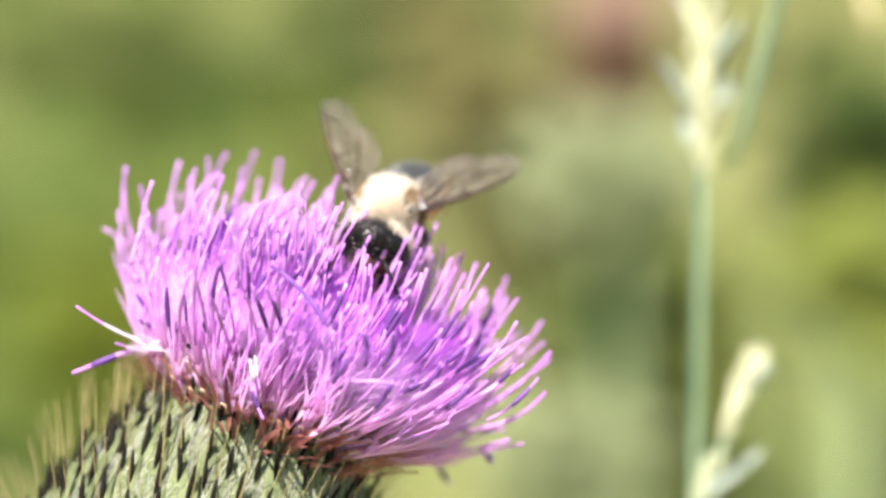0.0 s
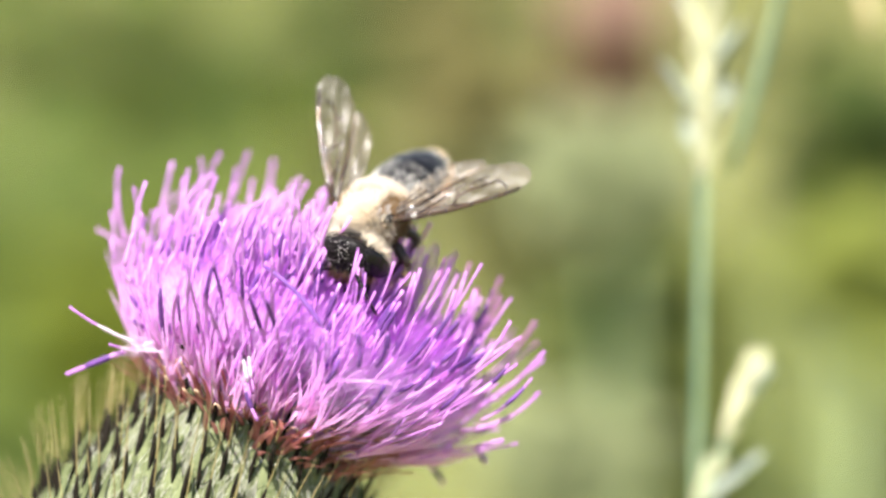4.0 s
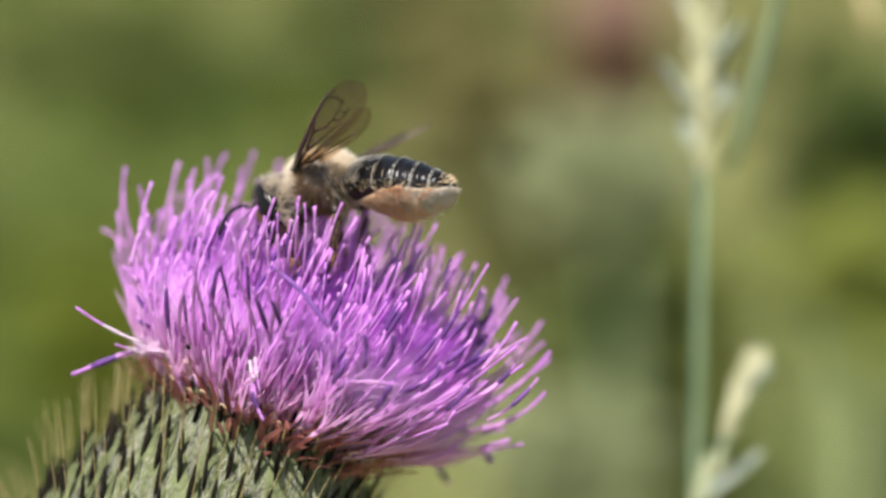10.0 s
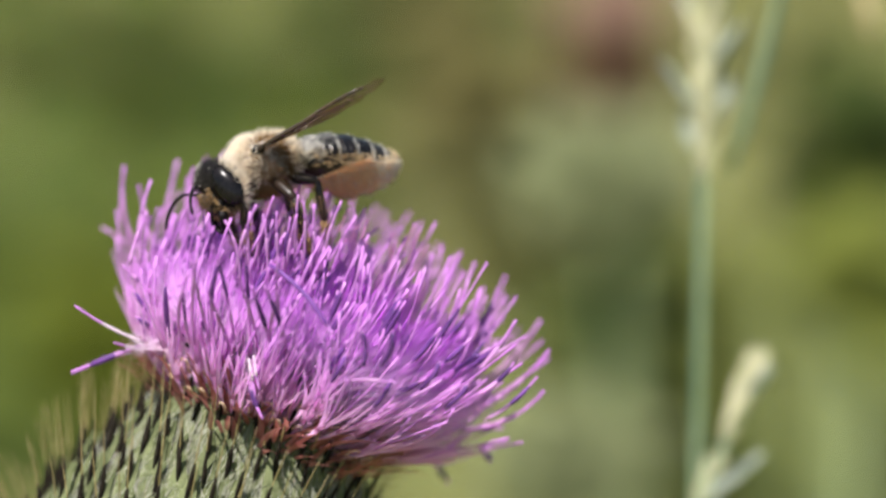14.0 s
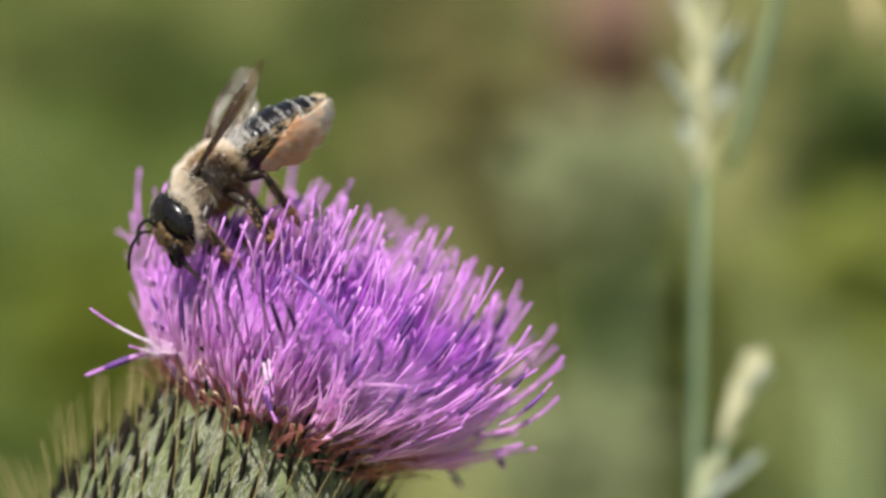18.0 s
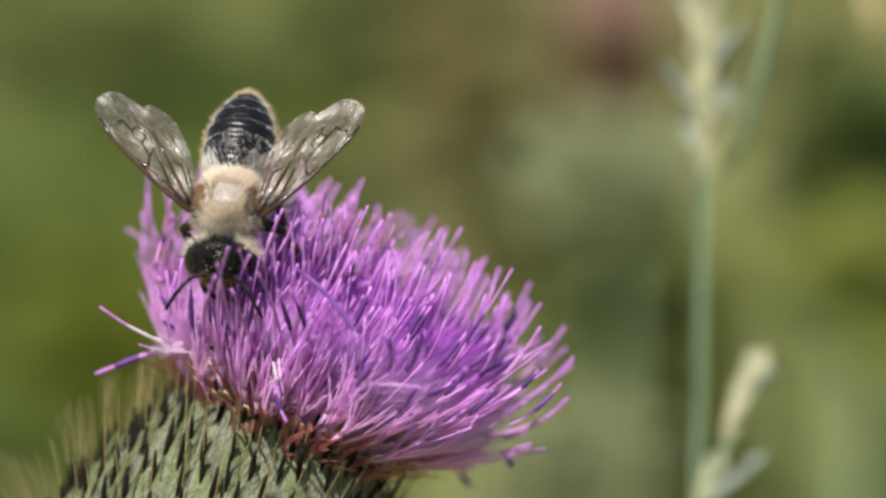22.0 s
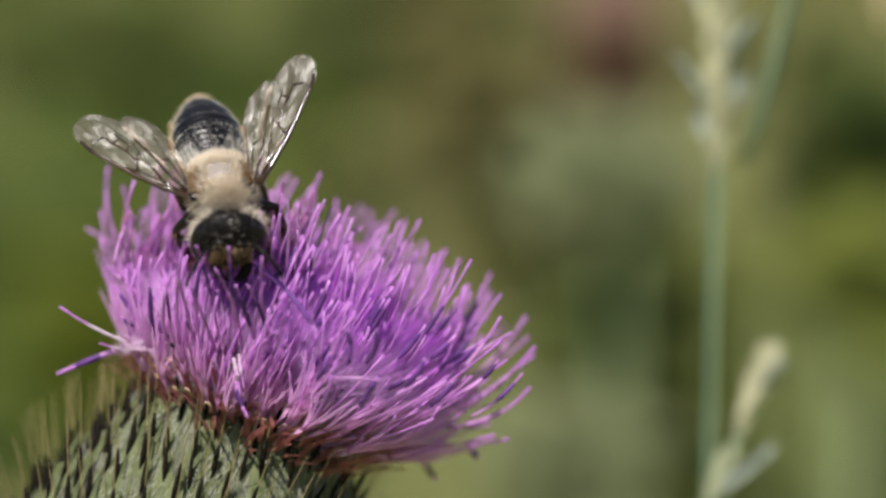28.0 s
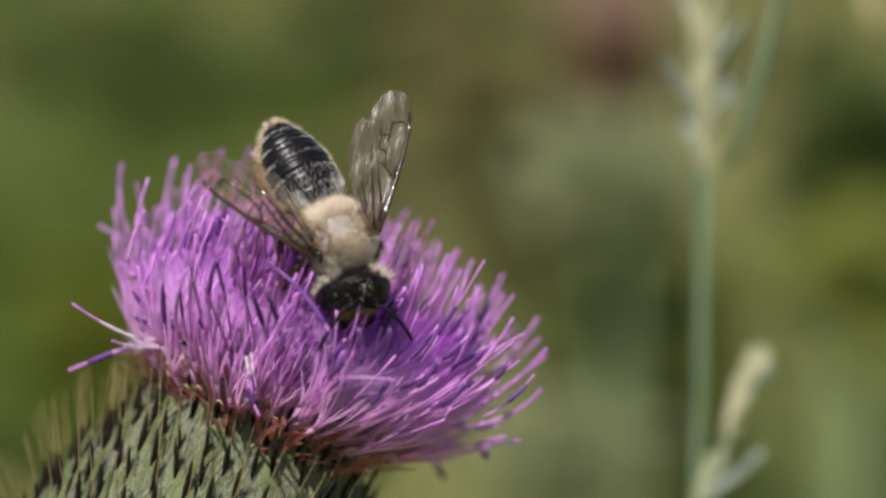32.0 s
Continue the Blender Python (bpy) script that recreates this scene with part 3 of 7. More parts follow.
def build_cup():
    rng = random.Random(5)
    cup = Geo()
    rows = []
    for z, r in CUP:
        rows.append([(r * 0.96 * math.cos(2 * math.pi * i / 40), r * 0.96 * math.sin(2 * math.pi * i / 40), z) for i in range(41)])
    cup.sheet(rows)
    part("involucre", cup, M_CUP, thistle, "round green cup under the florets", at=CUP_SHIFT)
    stalk = Geo()
    foot = (HEAD_INV @ Vector((HEAD.translation.x - 0.03, HEAD.translation.y + 0.01, -0.03))) / MM
    stalk.tube(curve3((0, 0, -22), (-4, 0, -150), foot, 12), [3.2] + [2.8] * 4 + [3.2] * 6 + [4.0], 9)
    part("stalk", stalk, M_STALK, thistle, "ribbed green flower stalk")
    b, k, s = bract_shape()
    bm_, km_, sm_ = b.mesh("bract", [M_BRACT]), k.mesh("keel", [M_KEEL]), s.mesh("spine", [M_SPINE])
    low = Geo()
    for row in range(13):
        z = -3.8 - 1.55 * row
        r = lerp(z, CUP)
        slope = math.atan2(lerp(z + 2, CUP) - lerp(z - 0.5, CUP), 2.5)
        count = 30 if row < 10 else 26
        for i in range(count):
            a = 2 * math.pi * (i + 0.5 * (row % 2) + rng.uniform(-0.13, 0.13)) / count
            m = (CUP_SHIFT @ Matrix.Rotation(a, 4, "Z") @ Matrix.Translation((0, r * MM, (z + rng.uniform(-0.3, 0.3)) * MM))
                 @ Matrix.Rotation(-slope - rng.uniform(0.02, 0.13), 4, "X") @ Matrix.Rotation(-0.20 * math.cos(a) + rng.uniform(-0.10, 0.10), 4, "Y")
                 @ Matrix.Diagonal((rng.uniform(0.85, 1.15), 1.0, rng.uniform(0.78, 1.12), 1.0)))
            if row < 10 and math.cos(a) < 0.15:
                br = part("bract", bm_, M_BRACT, thistle, at=m)
                part("keel", km_, M_KEEL, br)
                part("spine", sm_, M_SPINE, br)
            else:
                mm = m.copy()
                mm.translation = m.translation / MM
                o = len(low.v)
                for src, slot in ((b, 0), (k, 1), (s, 2)):
                    o = len(low.v)
                    low.v += [mm @ v for v in src.v]
                    low.f += [tuple(j + o for j in f) for f in src.f]
                    low.m += [slot] * len(src.f)
    part("bract_rest", low, [M_BRACT, M_KEEL, M_SPINE], thistle, "lower and hidden spiny bracts", kind="stuff")
    web = Geo()
    for _ in range(6500):
        a, z = rng.uniform(0, 2 * math.pi), rng.uniform(-15, -3.0)
        r = lerp(z, CUP) + rng.uniform(0.1, 0.5)
        a2, z2 = a + rng.uniform(-0.12, 0.12), z + rng.uniform(0.6, 2.6)
        r2 = lerp(z2, CUP) + rng.uniform(0.1, 0.6)
        web.hair((r * math.cos(a), r * math.sin(a), z), (r2 * math.cos(a2), r2 * math.sin(a2), z2), 0.018)
    part("cobweb_hairs", web, M_WEB, thistle, "white cobwebby hairs between the bracts", at=CUP_SHIFT, kind="stuff")
    # papery red-brown inner bracts that splay at the mouth of the cup
    for i in range(190):
        a = 2 * math.pi * (i + rng.uniform(-0.3, 0.3)) / 190
        sc = Geo()
        ln = rng.uniform(2.4, 4.0)
        rows = []
        lean, side = rng.uniform(0.45, 1.15), rng.uniform(-0.9, 0.9)
        for q, w in ((0, 0.16), (0.4, 0.19), (0.75, 0.12), (1.0, 0.02)):
            y, z = ln * q * math.sin(lean) + 0.5 * q * q, ln * q * math.cos(lean) - 0.6 * q * q
            x = side * q * q
            rows.append(((x - w, y - 0.08, z), (x, y + 0.08, z), (x + w, y - 0.08, z)))
        sc.sheet(rows)
        part("scale", sc, M_SCALE, thistle, at=Matrix.Rotation(a, 4, "Z") @ Matrix.Translation((0, rng.uniform(5.8, 6.6) * MM, rng.uniform(-2.7, -0.8) * MM)))
    # curled straw-coloured filaments along the rim
    for i in range(70):
        a = 2 * math.pi * (i + rng.uniform(-0.5, 0.5)) / 70
        h = Geo()
        z = rng.uniform(-1.3, 0.5)
        out = 7.2 + rng.uniform(0, 0.9)
        turn = rng.choice((-1, 1)) * rng.uniform(0.15, 0.5)
        size = rng.uniform(0.16, 0.36)
        line = [(0, 5.4, z)] + [(turn + size * math.sin(v), out + 0.3 * math.cos(v), z + 0.5 + size * math.cos(v)) for v in (-2.4, -1.4, -0.4, 0.6, 1.6, 2.4)]
        h.tube(line, (0.04, 0.055, 0.055, 0.055, 0.05, 0.045, 0.015), 5)
        part("filament", h, M_CURL, thistle, at=Matrix.Rotation(a, 4, "Z"))


build_cup()
build_pappus()
build_florets()
build_proud()
build_tuft()
build_specks()
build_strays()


# ---- grasses beside and behind the thistle ----
def spikelet(geo, p, d, length, rng, slot):
    """A slim, husk-like spikelet of three overlapping glumes."""
    p, d = Vector(p), Vector(d).normalized()
    for k in range(3):
        q = (d + Vector((rng.uniform(-0.22, 0.22), rng.uniform(-0.22, 0.22), rng.uniform(-0.1, 0.1)))).normalized()
        o = p + d * (length * 0.18 * k)
        w = length * 0.16
        geo.tube([o, o + q * length * 0.3, o + q * length * 0.65, o + q * length * 0.95], (0.3 * w, w, 0.8 * w, 0.08 * w), 5, slot, flat=0.6)


def grass(name, label, tip, low, w, ear, stem_r, seed, wide=1.0, branch=None, step=0.5, size=1.0, lower=()):
    """A flowering grass: its ear ends at tip, its stem passes low and goes on to the ground."""
    rng = random.Random(seed)
    t3, l3 = V(*tip, w), V(*low, w)
    down = (l3 - t3).normalized()
    foot = l3 + down * ((l3.z + 0.02) / -down.z) if down.z < 0 else l3
    ob = thing(name, Matrix.Translation(l3), label, "grass", "grasses")
    rel = lambda v: (v - l3) / MM
    top, bottom = rel(t3), rel(foot)
    n = 10
    st = Geo()
    line = [top.lerp(bottom, (i / n) ** 2) for i in range(n + 1)]
    st.tube(line, [stem_r * (0.35 if i == 0 else 0.7 if i < 3 else 1.0) for i in range(n + 1)], 7)
    part("stem", st, M_GSTEM, ob, "blue-green grass stem")
    ear_g, aw = Geo(), Geo()
    axis = (bottom - top).normalized()
    steps = int(ear / step)
    for i in range(steps):
        q = i / steps
        c = top + axis * (ear * q)
        for k in range(2):
            a = i * 2.4 + k * 3.1 + rng.uniform(-0.4, 0.4)
            side = Vector((math.cos(a), math.sin(a), 0))
            spread = wide * (0.25 + 0.75 * math.sin(math.pi * min(1, q + 0.12))) * rng.uniform(0.6, 1.2)
            spikelet(ear_g, c + side * 0.35 * spread, -axis * 1.0 + side * 0.30 * spread, size * rng.uniform(2.2, 3.1), rng, 0)
            if rng.random() < 0.03:
                spikelet(aw, c + side * 0.4, -axis * 0.9 + side * 0.75 * wide, rng.uniform(2.2, 3.0), rng, 0)
    part("ear", ear_g, M_GSPIKE, ob, "pale cream seed ear")
    for along, side, length in lower:
        lg, c = Geo(), top + axis * along
        d = -axis + Vector((side, 0.1 * side, 0))
        for k in range(5):
            spikelet(lg, c + d.normalized() * length * 0.16 * k, d, length * 0.42, rng, 0)
        part("side_spikelet", lg, M_GAWN if abs(side) > 0.5 else M_GSPIKE, ob, "pale side spikelet")
    if aw.v:
        part("husks", aw, M_GAWN, ob, "greyish loose husks")
    if branch:
        bl = Geo()
        p0, p1 = rel(V(*branch[0], w)), rel(V(*branch[1], w))
        bl.tube(curve3(p0, (p0 + p1) / 2 + Vector((0.4, 0, -0.5)), p1, 6), (0.35, 0.5, 0.55, 0.5, 0.4, 0.2), 6, flat=0.4)
        part("blade", bl, M_GSTEM, ob, "narrow blue-green blade")
    return ob


grass_tall = grass("flowering_grass", "tall flowering grass with a cream ear and blue-green stem", (15.2, 20.0), (14.4, -14.0), 30, 19.2, 0.46, 3, 0.85,
                   ((16.3, 4.5), (19.8, 17.5)), step=0.42, lower=((14.2, -0.75, 4.0), (16.0, 0.5, 3.4)))
grass_short = grass("flowering_grass", "shorter flowering grass with a pale cream ear", (17.3, -7.6), (14.8, -14.0), 25, 4.6, 0.46, 8, 0.62, step=0.42, size=0.85,
                    lower=((8.2, 0.05, 4.0), (8.0, 0.8, 4.4), (9.5, -0.15, 4.0)))


def drooping_grass():
    """A distant grass whose ear nods over on its bent stem."""
    rng = random.Random(12)
    base = V(30.0, -14.0, 48)
    ob = thing("flowering_grass", Matrix.Translation(base), "distant flowering grass with a nodding straw-coloured ear", "grass", "grasses")
    rel = lambda v: (v - base) / MM
    foot = rel(Vector((base.x, base.y, -0.02)))
    st, ear = Geo(), Geo()
    line = [foot, rel(V(30, -14, 48)), rel(V(29.5, 8, 48)), rel(V(28, 17, 48)), rel(V(25.6, 18, 48)), rel(V(24.0, 15.5, 48))]
    st.tube(line, (0.5, 0.5, 0.45, 0.4, 0.35, 0.3), 6)
    part("stem", st, M_GSTEM, ob, "thin bent stem")
    p0, p1 = rel(V(24.0, 15.5, 48)), rel(V(23.7, 12.6, 48))
    for i in range(3):
        c = p0.lerp(p1, i / 6)
        spikelet(ear, c, Vector((rng.uniform(-0.5, 0.5), rng.uniform(-0.4, 0.4), -1)), 2.4, rng, 0)
    part("ear", ear, M_STRAW, ob, "straw-coloured ear")
    return ob


M_STRAW = mat("straw_ear", (0.62, 0.50, 0.24), (0.78, 0.66, 0.38), 0.6, 500, 0.2, 0.3, 0.1, island=True)
grass_far = drooping_grass()


# ---- the meadow behind ----
def leaf_mat(name, c1, c2):
    return mat(name, c1, c2, 0.75, 60, 0.3, 0.42, 0.12, spec=0.15, island=True)


M_LEAF_DARK = leaf_mat("leaf_dark", (0.038, 0.062, 0.012), (0.074, 0.106, 0.022))
M_LEAF_MID = leaf_mat("leaf_mid", (0.12, 0.155, 0.016), (0.195, 0.225, 0.034))
M_LEAF_FRESH = leaf_mat("leaf_fresh", (0.122, 0.172, 0.038), (0.182, 0.242, 0.064))
M_LEAF_PALE = leaf_mat("leaf_pale", (0.24, 0.25, 0.085), (0.36, 0.36, 0.15))
M_LEAF_SILVER = leaf_mat("leaf_silver", (0.26, 0.29, 0.14), (0.36, 0.39, 0.20))
M_LEAF_YELLOW = leaf_mat("leaf_yellow", (0.16, 0.19, 0.030), (0.24, 0.27, 0.060))
M_LEAF_OLIVE = leaf_mat("leaf_olive", (0.20, 0.225, 0.055), (0.29, 0.315, 0.10))
M_LEAF_DRY = leaf_mat("leaf_dry", (0.140, 0.128, 0.042), (0.21, 0.19, 0.072))
M_ROSE = leaf_mat("faded_rose", (0.26, 0.160, 0.115), (0.38, 0.250, 0.185))
M_RUST = leaf_mat("rust_scale", (0.17, 0.100, 0.060), (0.28, 0.175, 0.110))


def weed(a, b, w, wide, tall, mat_leaf, n, size, seed, label, name="meadow_weed", category="weed"):
    """A leafy plant whose foliage fills a rough cloud, wide by tall millimetres, on a stem from the ground."""
    rng = random.Random(seed)
    c = V(a, b, w)
    ob = thing(name, Matrix.Translation((c.x, c.y, -0.02)), label, category, "meadow plants")
    up = (c.z + 0.02) / MM
    st, fo = Geo(), Geo()
    st.tube([(0, 0, 0), (rng.uniform(-8, 8), rng.uniform(-8, 8), up * 0.5), (0, 0, up)], (1.4, 1.1, 0.7), 6)
    part("stem", st, M_STALK, ob)
    for _ in range(n):
        th, ph = rng.uniform(0, 2 * math.pi), math.acos(rng.uniform(-1, 1))
        r = rng.random() ** 0.45
        p = Vector((wide * r * math.sin(ph) * math.cos(th), 0.7 * wide * r * math.sin(ph) * math.sin(th), up + tall * r * math.cos(ph)))
        d = Vector((rng.uniform(-1, 1), rng.uniform(-1, 0.6), rng.uniform(-0.5, 0.8)))
        fo.leaf(p, d, (rng.uniform(-0.5, 0.5), rng.uniform(-0.9, 0.1), 1), size * rng.uniform(0.6, 1.2), size * 0.42)
    part("foliage", fo, mat_leaf, ob)
    return ob


def weeds():
    weed(-23, 12, 420, 34, 34, M_LEAF_FRESH, 48, 22, 21, "fresh green leafy weed in the meadow")
    weed(-19, 7.5, 430, 46, 40, M_LEAF_DARK, 34, 20, 35, "dark green leafy weed in the meadow")
    weed(-13, 8.0, 420, 20, 14, M_LEAF_MID, 44, 14, 22, "grey-green leafy weed in the meadow")
    weed(-22, -6, 400, 40, 30, M_LEAF_FRESH, 220, 22, 23, "fresh green leafy weed in the meadow")
    weed(-16, -5.0, 340, 24, 14, M_LEAF_MID, 150, 14, 34, "fresh green leafy weed in the meadow")
    weed(-3.5, 11, 360, 18, 24, M_LEAF_DARK, 64, 18, 24, "dark green leafy weed in the meadow")
    weed(3.2, 7.0, 240, 8, 24, M_LEAF_DRY, 60, 14, 25, "dry brown leafy stalk in the meadow", "dry_weed")
    weed(9.5, 4.2, 150, 7.5, 4.8, M_LEAF_SILVER, 520, 4.2, 26, "pale green leafy weed in the meadow")
    weed(8.8, -1.0, 250, 10, 6, M_LEAF_DARK, 30, 8, 27, "dark green leafy weed in the meadow")
    weed(6.9, -12.0, 150, 7, 5.2, M_LEAF_SILVER, 520, 4.5, 28, "pale green leafy weed in the meadow")
    weed(10.6, -6.5, 210, 8.5, 13, M_LEAF_DARK, 84, 9, 29, "dark green leafy weed in the meadow")
    weed(23, 6.0, 190, 8, 6, M_LEAF_DARK, 92, 9, 30, "dark green leafy weed in the meadow")
    weed(24, -2.0, 160, 5, 6, M_LEAF_YELLOW, 60, 8, 31, "yellow-green leafy weed in the meadow")
    weed(21, -9, 380, 30, 22, M_LEAF_OLIVE, 240, 20, 32, "olive green leafy weed in the meadow")
    weed(20, 11, 300, 18, 9, M_LEAF_PALE, 60, 14, 33, "pale green leafy weed in the meadow")


def faded_thistle():
    """A second, fading thistle head farther back."""
    rng = random.Random(41)
    c = V(9.7, 9.7, 190)
    ob = thing("faded_thistle", Matrix.Translation((c.x, c.y, -0.02)), "fading rose-coloured thistle head on a stalk, farther back", "thistle")
    up = (c.z + 0.02) / MM
    st, cup, fl = Geo(), Geo(), Geo()
    st.tube([(0, 0, 0), (6, 4, up * 0.5), (0, 0, up - 6)], (1.3, 1.2, 1.1), 7)
    part("stalk", st, M_STALK, ob)
    cup.ball((0, 0, up - 1), (5.0, 5.0, 5.6), 16, 10)
    cupo = part("involucre", cup, M_RUST, ob, "rust-brown cup")
    sc = Geo()
    for i in range(160):
        th, z = i * 2.4, 4.5 - 9.0 * (i / 160)
        r = 4.9 * math.sqrt(max(0.1, 1 - (z / 5.8) ** 2))
        sc.leaf((r * math.cos(th), r * math.sin(th), up - 1 + z), (math.cos(th), math.sin(th), 1.2), (0, 0, 1), 3.2, 1.3)
    part("bract_coat", sc, M_RUST, cupo, kind="stuff")
    for i in range(260):
        th, u = i * 2.4, math.sqrt(i / 260)
        fl.hair((3 * u * math.cos(th), 3 * u * math.sin(th), up + 3), (7.5 * u * math.cos(th), 7.5 * u * math.sin(th), up + 13 - 3.5 * u * u), 0.3)
    part("floret_tuft", fl, M_ROSE, ob, "faded rose florets", kind="stuff")


def turf():
    """Grass blades on the ground all round the thistle."""
    rng = random.Random(51)
    tr = Geo()
    for _ in range(34000):
        r, a = 5.2 * math.sqrt(rng.random()), rng.uniform(0, 2 * math.pi)
        x, y = r * math.cos(a), 1.6 + r * math.sin(a)
        h = rng.uniform(60, 190)
        p = Vector((x / MM, y / MM, -22))
        d = Vector((rng.uniform(-0.5, 0.5), rng.uniform(-0.5, 0.5), 1))
        tr.leaf(p, d, (rng.uniform(-1, 1), -1, 0.2), h, rng.uniform(3, 7))
    ob = new("meadow_grass", tr.mesh("meadow_grass", [M_TURF]))
    tagged(ob, "rough green meadow grass covering the ground", "grass", kind="stuff")


M_TURF = mat("turf_blade", (0.125, 0.135, 0.018), (0.225, 0.22, 0.045), 0.55, 14, 0.2, 0.3, 0.35, island=True)
weeds()
faded_thistle()
turf()


# ---- the bee: x forwards, y to its left, z up; the middle of its thorax is its origin ----
bee = thing("leafcutter_bee", Matrix.Translation(V(-3, 3, 3)), "cream-furred black leafcutter bee with an orange belly brush", "bee")
NECK, WAIST = Vector((2.15, 0, -0.25)), Vector((-1.65, 0, 0.1))


def coat(geo, centre, radii, n, length, rad, keep, rng, comb=(0, 0, 0), slot=0, rough=0.35):
    """Hairs over an ellipsoid; keep(unit) chooses where; comb lays them over."""
    c, comb = Vector(centre), Vector(comb)
    for _ in range(n):
        z, a = rng.uniform(-1, 1), rng.uniform(0, 2 * math.pi)
        q = math.sqrt(1 - z * z)
        u = Vector((q * math.cos(a), q * math.sin(a), z))
        if not keep(u):
            continue
        p = c + Vector((u.x * radii[0], u.y * radii[1], u.z * radii[2])) * 0.97
        d = (Vector((u.x / radii[0], u.y / radii[1], u.z / radii[2])).normalized() + comb
             + Vector((rng.uniform(-1, 1), rng.uniform(-1, 1), rng.uniform(-1, 1))) * rough).normalized()
        geo.hair(p, p + d * length * rng.uniform(0.6, 1.15), rad, slot, Vector((rng.uniform(-1, 1), rng.uniform(-1, 1), rng.uniform(-1, 1))) * 0.06)


M_FELT = mat("thorax_felt", (0.24, 0.20, 0.17), (0.46, 0.42, 0.38), 0.6, 900, 0.6)


M_FURFLANK = mat("flank_brown_fur", (0.20, 0.12, 0.05), (0.46, 0.30, 0.14), 0.7, 600, 0.0, 0.3, 0.25, island=True)
M_FURTAN = mat("tan_fur", (0.36, 0.22, 0.09), (0.62, 0.43, 0.22), 0.7, 600, 0.0, 0.35, 0.2, island=True)


def bee_thorax():
    rng = random.Random(61)
    t = Geo()
    t.ball((0, 0, 0), (1.9, 1.85, 1.6), 20, 14)
    t.ball((-1.45, 0, 0.0), (0.65, 0.85, 0.85), 14, 8)
    thorax = part("thorax", t, M_FELT, bee)
    f = Geo()
    coat(f, (0, 0, 0), (1.9, 1.85, 1.6), 15000, 0.74, 0.016, lambda u: u.z > 0.1 and abs(u.y) < (0.50 if u.x > -0.15 else 0.68) + rng.uniform(-0.1, 0.1) and not (abs(u.y) < 0.40 + rng.uniform(-0.1, 0.1) and -0.30 < u.x + rng.uniform(-0.1, 0.1) < 0.55 and rng.random() < 0.965), rng, (-0.40, 0, 0.12), rough=0.30)
    coat(f, (0, 0, 0), (1.9, 1.85, 1.6), 6000, 0.80, 0.019, lambda u: (u.x > 0.40 and abs(u.y) > 0.4 and u.z < 0.45) or (u.x < -0.50 and (abs(u.y) > 0.45 or rng.random() < 0.5)), rng, (0.15, 0, 0.15))
    coat(f, (0, 0, 0), (1.9, 1.85, 1.6), 7000, 0.55, 0.017, lambda u: u.x > 0.30 and u.z > -0.2 and abs(u.y) < 0.55 + rng.uniform(-0.1, 0.1), rng, (0.1, 0, 0.35))
    part("fur", f, M_FUR, thorax, "dense cream fur")
    k = Geo()
    coat(k, (0, 0, 0), (1.9, 1.85, 1.6), 4200, 0.52, 0.028, lambda u: u.z > 0.0 and 0.46 + rng.uniform(-0.1, 0.1) < abs(u.y) < 0.90 + rng.uniform(-0.06, 0.06) and -0.35 < u.x + rng.uniform(-0.15, 0.15) < 0.72, rng, (-0.1, 0, 0.1))
    part("flank_fur", k, M_FURFLANK, thorax, "brown flank fur")
    s = Geo()
    coat(s, (0, 0, 0), (1.9, 1.85, 1.6), 6500, 0.55, 0.020, lambda u: (abs(u.y) > 0.6 and -0.7 < u.z < 0.0) or abs(u.y) > 0.84 or u.z < -0.4, rng, (0, 0, -0.2))
    part("side_fur", s, M_FURDARK, thorax, "brown side hair")
    for sgn in (1, -1):
        k = Geo()
        k.ball((0.95, sgn * 1.66, 0.62), (0.42, 0.28, 0.3), 12, 8)
        part("wing_cap", k, M_EYE, thorax, "glossy black wing cap")


M_FURBLACK = mat("black_fur", (0.012, 0.010, 0.008), (0.03, 0.025, 0.02), 0.6, 600, 0.0, 0.0, 0.2, island=True)


